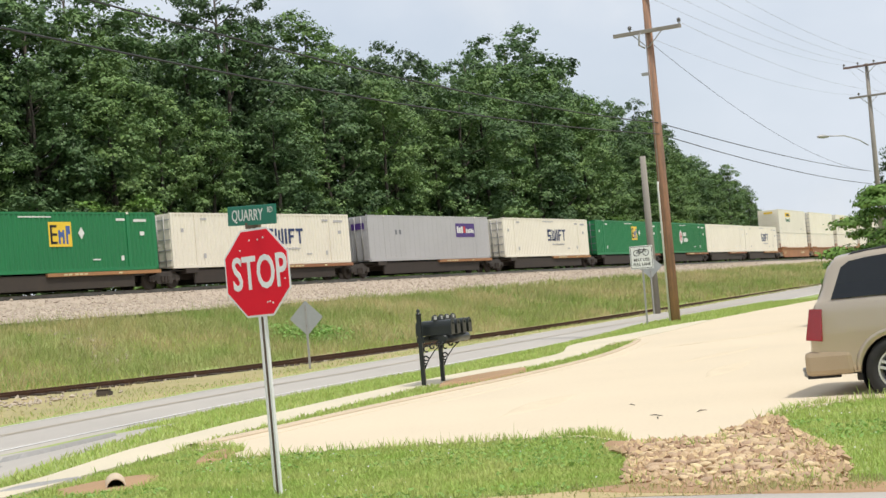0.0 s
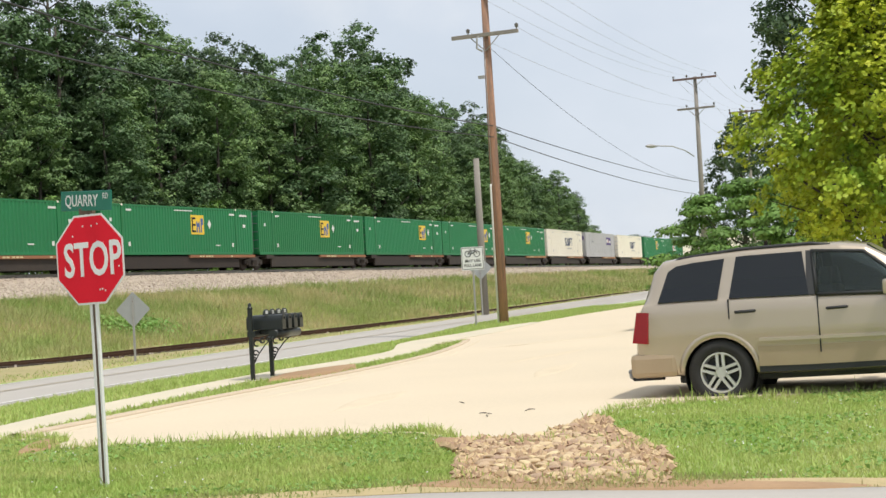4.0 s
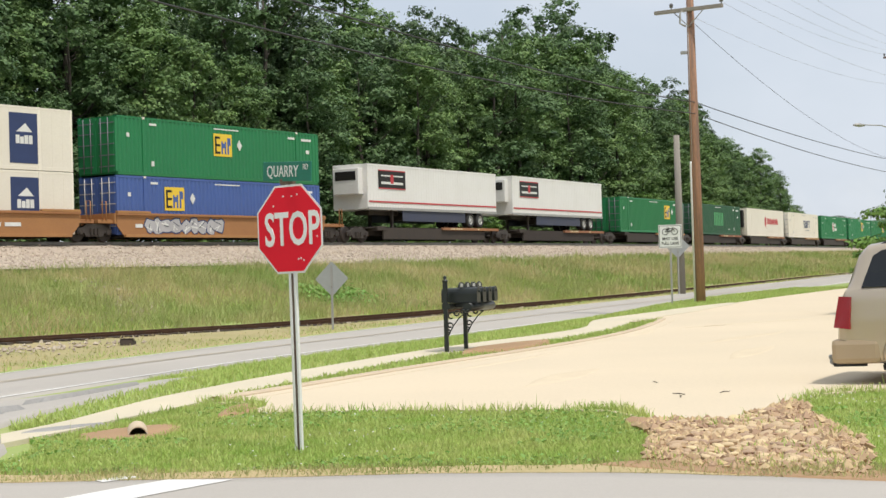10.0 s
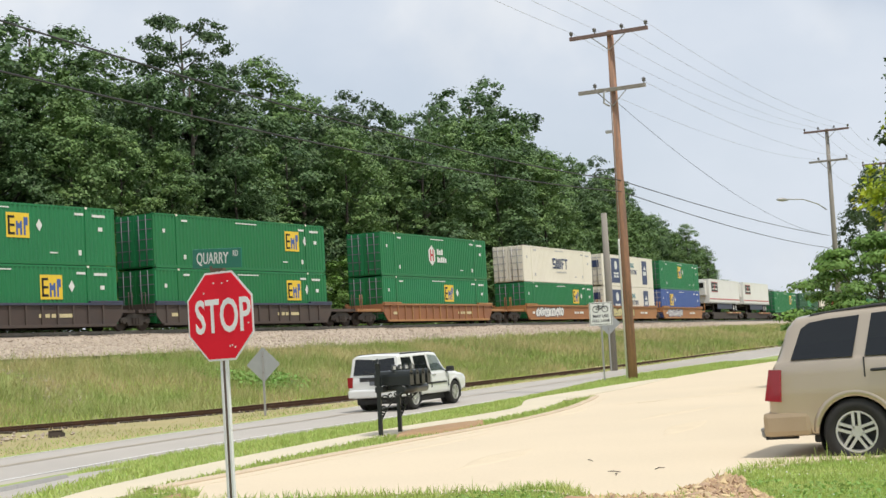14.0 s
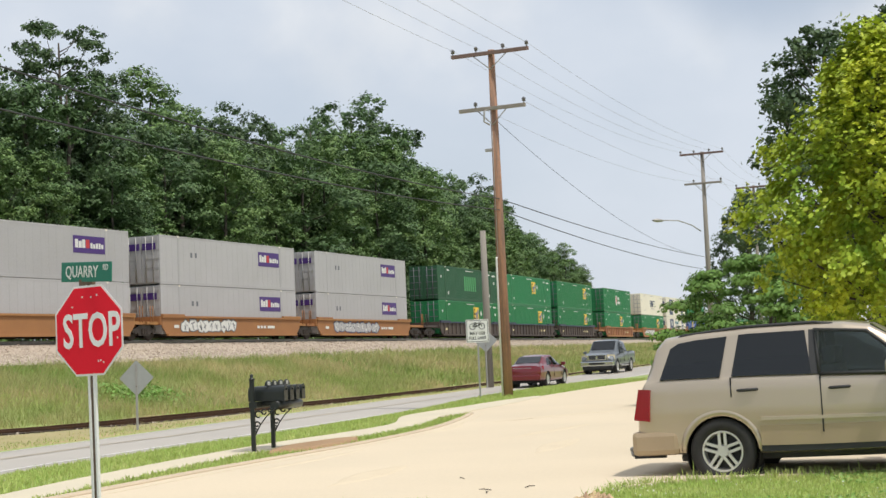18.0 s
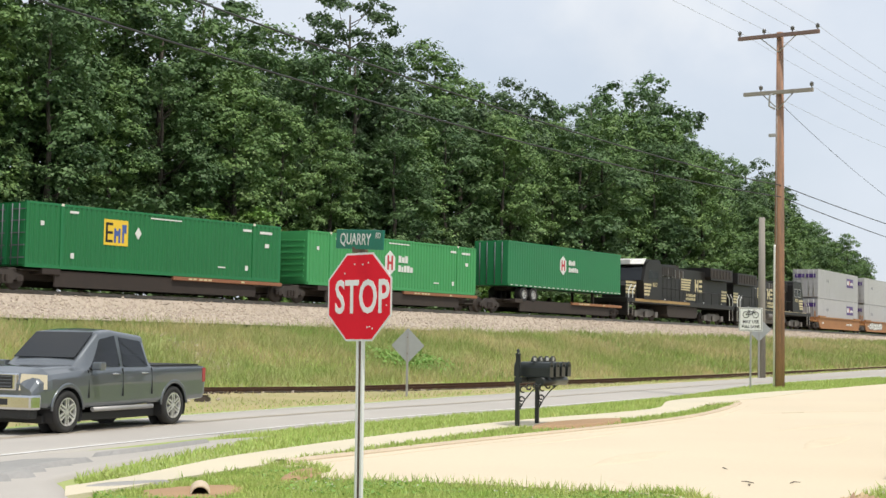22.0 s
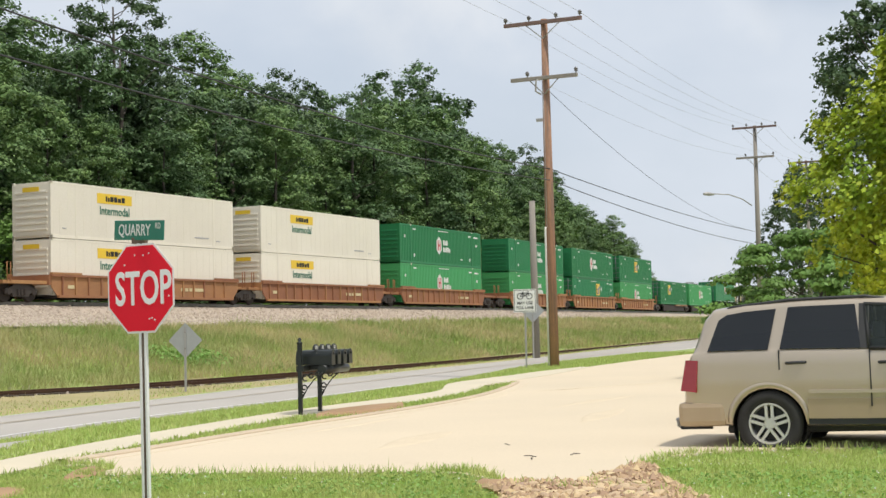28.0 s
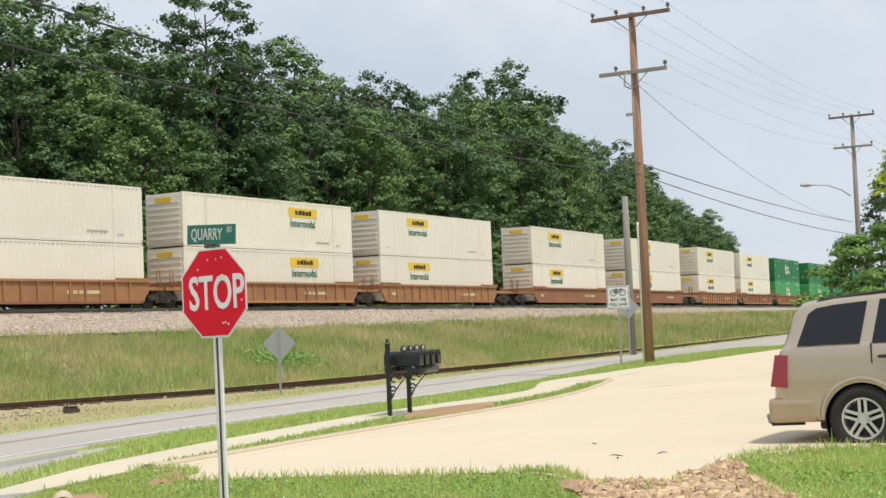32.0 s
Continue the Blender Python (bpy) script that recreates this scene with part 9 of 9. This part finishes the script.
# clover heads
pts = scatter(1700, 8, 18, 0, 10, lambda x, y: lawn_near(x, y) & (wobble(x, y, 4) > 0.0), 6, lift=0.06)
p = np.array(pts)
rr = np.random.default_rng(9)
nn = unit(rr.normal(size=p.shape) * 0.5 + (0, 0, 1))
v = leaf_quads(rr, p, nn, np.full(len(p), 0.008), 1.0, 0.3)
tagged(new("clover_heads", quad_mesh("clover_heads", v, M_DWHITE)), "small white clover flowers in the lawn", "flowers", kind="stuff")
# broad weed leaves in the lawn
p = np.array(scatter(26000, 7.5, 18.5, -1, 10.5, lambda x, y: lawn_near(x, y) & (wobble(x * 0.8, y * 0.8, 14) > 0.1), 7, lift=0.035))
nn = unit(rr.normal(size=p.shape) * 0.45 + (0, 0, 1))
tagged(new("clover_leaves", quad_mesh("clover_leaves", leaf_quads(rr, p, nn, 0.012 + 0.02 * rr.random(len(p)), 0.75, 0.2), M_WEED)), "broad green clover and weed leaves in the lawn", "weeds", kind="stuff")

# strip between the footpath and the road, and the island
blades("verge_grass", scatter(190000, 9.6, 62, 10.4, 21.5, lambda x, y: (y < np.interp(x, ROAD_X, ROAD_N) - 0.1 + 0.15 * wobble(x, x * 0, 1)) & (x > side_edge(y) + 0.2) & ~inside_many(x, y, FULLLOT) & ~inside_many(x, y, WALKP), 8), 0.04, 0.13, 0.0075, M_BLADE, "bright green uncut grass strip beside the road", "grass", seed=8)
blades("island_grass", scatter(40000, 13.3, 35.3, 11, 14.8, lambda x, y: ~inside_many(x, y, FULLLOT) & ~inside_many(x, y, WALKP) & (np.interp(x, [q[0] for q in ISL_LOT], [q[1] for q in ISL_LOT]) < y) & (y < np.interp(x, [q[0] for q in ISL_WALK[::-1]], [q[1] for q in ISL_WALK[::-1]])) & ((x < 21.8) | (x > 24.5)), 9), 0.05, 0.12, 0.011, M_BLADE, "narrow green grass strip between path and kerb", "grass", seed=9)
# thin grass of the dry verge
blades("thin_grass", scatter(30000, 15, 110, 22, 33, lambda x, y: (np.interp(x, ROAD_X, ROAD_F) + 0.1 < y) & (y < SPUR_Y + bend_many(x) + 1.8), 10, clump=0.35, lift=0.05), 0.04, 0.13, 0.012, M_TALL, "thin yellowing grass on the dry verge", "grass", seed=10)
blades("thin_grass", scatter(30000, 15, 110, 22, 33, lambda x, y: (np.interp(x, ROAD_X, ROAD_F) - 0.15 < y) & (y < np.interp(x, ROAD_X, ROAD_F) + 1.4 + wobble(x * 0.3, x * 0, 5)), 12, lift=0.04), 0.04, 0.13, 0.011, M_BLADE, "green grass edge along the road", "grass", seed=12)
# tall grass of the embankment


def bank(x0, x1, n, seed, h0, h1, w, mat_, label, clump=0.0, y0=32.3, y1=45.6):
    r = np.random.default_rng(seed)
    x, w_ = r.uniform(x0, x1, n), y0 + (y1 - y0) * r.random(n)
    k = w_ < 43.3 + 0.9 * wobble(x * 0.3, x * 0, 1) + 0.5 * wobble(x * 1.4, x * 0, 3)
    if clump:
        k &= wobble(x * clump, w_ * clump, seed) > 0.1
    x, y = x[k], w_[k] + bend_many(x[k])
    pts_ = np.stack([x, y, gz_many(x, y) - 0.03], 1)
    return blades("embankment_grass", pts_, h0, h1, w, mat_, label, "grass", 0.4, seed=seed)


bank(22, 75, 95000, 21, 0.2, 0.62, 0.012, M_TALL, "tall yellow-green grass on the railway embankment")
bank(75, 190, 70000, 22, 0.25, 0.7, 0.028, M_TALL, "tall yellow-green grass on the far embankment")
bank(22, 120, 34000, 23, 0.2, 0.5, 0.017, M_WEED, "fresh green weeds among the embankment grass", clump=0.16)
bank(22, 120, 34000, 24, 0.2, 0.45, 0.015, M_BLADE, "green grass at the embankment foot", clump=0.22, y0=32.0, y1=38)
bank(22, 110, 30000, 25, 0.45, 0.95, 0.011, M_TALL, "taller pale seeding grass in clumps on the embankment", clump=0.3, y0=36)
# broad leaved weeds by the sign
p = np.array([(x, y, gz(x, y) + 0.05 + 0.55 * q) for x, y, q in zip(rr.normal(51.8, 1.0, 800), rr.normal(36.3, 0.7, 800), rr.random(800))])
nn = unit(rr.normal(size=p.shape) * 0.5 + (0, -0.3, 1))
tagged(new("broad_weeds", quad_mesh("broad_weeds", leaf_quads(rr, p, nn, 0.05 + 0.06 * rr.random(len(p)), 0.8, 0.2), M_WEED)), "patch of broad leaved bright green weeds on the bank", "weeds", kind="stuff")

# ---- ballast stones ----


def stone_stuff(name, centres, r0, r1, material, label, category, seed):
    r = np.random.default_rng(seed)
    c = np.asarray(centres)
    n = len(c)
    dirs = np.array([(1, 0, 0), (0, 1, 0), (-1, 0, 0), (0, -1, 0), (0, 0, 1), (0, 0, -1)], float)
    rad = (r0 + (r1 - r0) * r.random(n) ** 2)[:, None, None] * (0.65 + 0.7 * r.random((n, 6, 1)))
    ang = r.random(n) * 6.28
    ca, sa = np.cos(ang), np.sin(ang)
    d = np.repeat(dirs[None], n, 0) + r.normal(size=(n, 6, 3)) * 0.25
    dx = d[..., 0] * ca[:, None] - d[..., 1] * sa[:, None]
    dy = d[..., 0] * sa[:, None] + d[..., 1] * ca[:, None]
    v = c[:, None, :] + np.stack([dx, dy, d[..., 2] * 0.75], -1) * rad
    tri = np.array([(0, 1, 4), (1, 2, 4), (2, 3, 4), (3, 0, 4), (1, 0, 5), (2, 1, 5), (3, 2, 5), (0, 3, 5)])
    f = (np.arange(n)[:, None, None] * 6 + tri[None]).reshape(-1, 3)
    me = bpy.data.meshes.new(name)
    me.from_pydata(v.reshape(-1, 3).tolist(), [], f.tolist())
    me.materials.append(material)
    return tagged(new(name, me), label, category, kind="stuff")


stone_stuff("small_gravel", GRAVEL, 0.012, 0.05, M_RIVER2, "small tan gravel between the river stones", "gravel", 3)
r = np.random.default_rng(41)
cs = []
for s, o in zip(r.uniform(0, 170, 42000), -1.2 - 7.4 * r.random(42000)):
    zz = float(np.interp(o, (-8.8, -6.4, -4.6, -3.0, -2.2, -1.5, -1.2), (-1.36, -1.06, -0.86, -0.72, -0.58, -0.30, -0.2)))
    cs.append(tuple(track_at(s, o, RAIL_Z + zz).translation))
stone_stuff("ballast_stones", cs, 0.04, 0.10, M_STONE, "loose crushed grey stones of the track bed", "stones", 1)
cs = []
for s, o in zip(r.uniform(-5, 120, 3000), r.normal(0, 0.85, 3000)):
    q = track_at(s, SPUR + o).translation
    cs.append((q.x, q.y, gz(q.x, q.y) + 0.05))
for k in range(16):
    x0, w0 = (39.5 + k * 0.45, 34 + k * 0.62) if k < 12 else (r.uniform(26, 110), r.uniform(33, 42))
    for j in range(60):
        _, y, z = ground_point(x0 + r.normal() * 0.5, w0 + r.normal() * 0.9)
        cs.append((x0 + r.normal() * 0.5, y, z + 0.02))
for x, y in zip(r.normal(27.5, 2.2, 260), r.normal(29.6, 0.8, 260)):
    cs.append((x, y, gz(x, y) + 0.09))
stone_stuff("siding_stones", cs, 0.03, 0.09, M_STONE, "scattered pale stones round the old siding", "stones", 2)

# sleepers of the siding
tie = None
for k in range(170):
    s = -6 + k * 0.62
    m = track_at(s, SPUR)
    z = gz(m.translation.x, m.translation.y) + 0.05
    if tie is None:
        siding = thing("siding_sleepers", pose(0, 0, 0), "row of weathered wooden sleepers under the old siding", "sleepers")
        ob = part("sleeper", boxes((-0.11, 0.11, -1.25, 1.25, -0.12, 0.06), bevel=0.012), M_TIE, siding)
        tie = ob.data
    else:
        ob = new("sleeper", tie)
        ob.parent = siding
    ob.matrix_basis = Matrix.Translation((0, 0, z)) @ m @ pose(0, 0, 0, 0, 0, random.uniform(-2, 2))


# ---- take rows of small marks apart into single parts ----
import collections


def single_parts(prefix, name):
    """Each loose piece of such a mesh becomes a part of its own; alike things share the pieces."""
    done = {}
    for ob in [o for o in scene.collection.objects if o.type == "MESH" and o.name.split(".")[0] == prefix]:
        if ob.data not in done:
            me = ob.data
            n = len(me.vertices)
            root = list(range(n))

            def find(k):
                while root[k] != k:
                    root[k] = root[root[k]]
                    k = root[k]
                return k
            for e_ in me.edges:
                a_, b_ = find(e_.vertices[0]), find(e_.vertices[1])
                if a_ != b_:
                    root[a_] = b_
            groups = collections.defaultdict(list)
            for p in me.polygons:
                groups[find(p.vertices[0])].append(p)
            pieces = []
            for ps in groups.values():
                ids = {v: k for k, v in enumerate(sorted({v for p in ps for v in p.vertices}))}
                m2 = bpy.data.meshes.new(name)
                m2.from_pydata([me.vertices[v].co[:] for v in ids], [], [[ids[v] for v in p.vertices] for p in ps])
                for mm in me.materials:
                    m2.materials.append(mm)
                pieces.append(m2)
            done[me] = pieces
        pieces = done[ob.data]
        for m2 in pieces[1:]:
            o2 = ob.copy()
            o2.name, o2.data = name, m2
            scene.collection.objects.link(o2)
        ob.name, ob.data = name, pieces[0]


for prefix, name in (("stencil_marks", "stencil_mark"), ("hinge_row", "hinge"), ("springs", "spring"), ("stiffeners", "stiffener"), ("navy_panel", "navy_stripe"), ("front_wall", "front_rib"), ("hood_doors", "hood_door"), ("graffiti", "graffiti_shape"), ("vent_bar", "vent_bar"), ("step_light", "step_light"), ("hood_vent", "hood_vent"), ("axle_box", "axle_box"), ("logo_band", "logo_band"), ("bicycle_symbol", "symbol_stroke")):
    single_parts(prefix, name)


# ---- everything that moves ----
def motions():
    for ob, s0, z, off in MOVING:
        walk(ob, [(t, track_at(s0 + V_TRAIN * t, off, z) @ pose(0, 0, 0, 0, 0, 180 if ob is FLIPPED else 0)) for t in range(0, 33, 2)])
    for ob, f in MOVERS:
        walk(ob, [(t, f(t)) for t in range(0, 33, 1)])


motions()
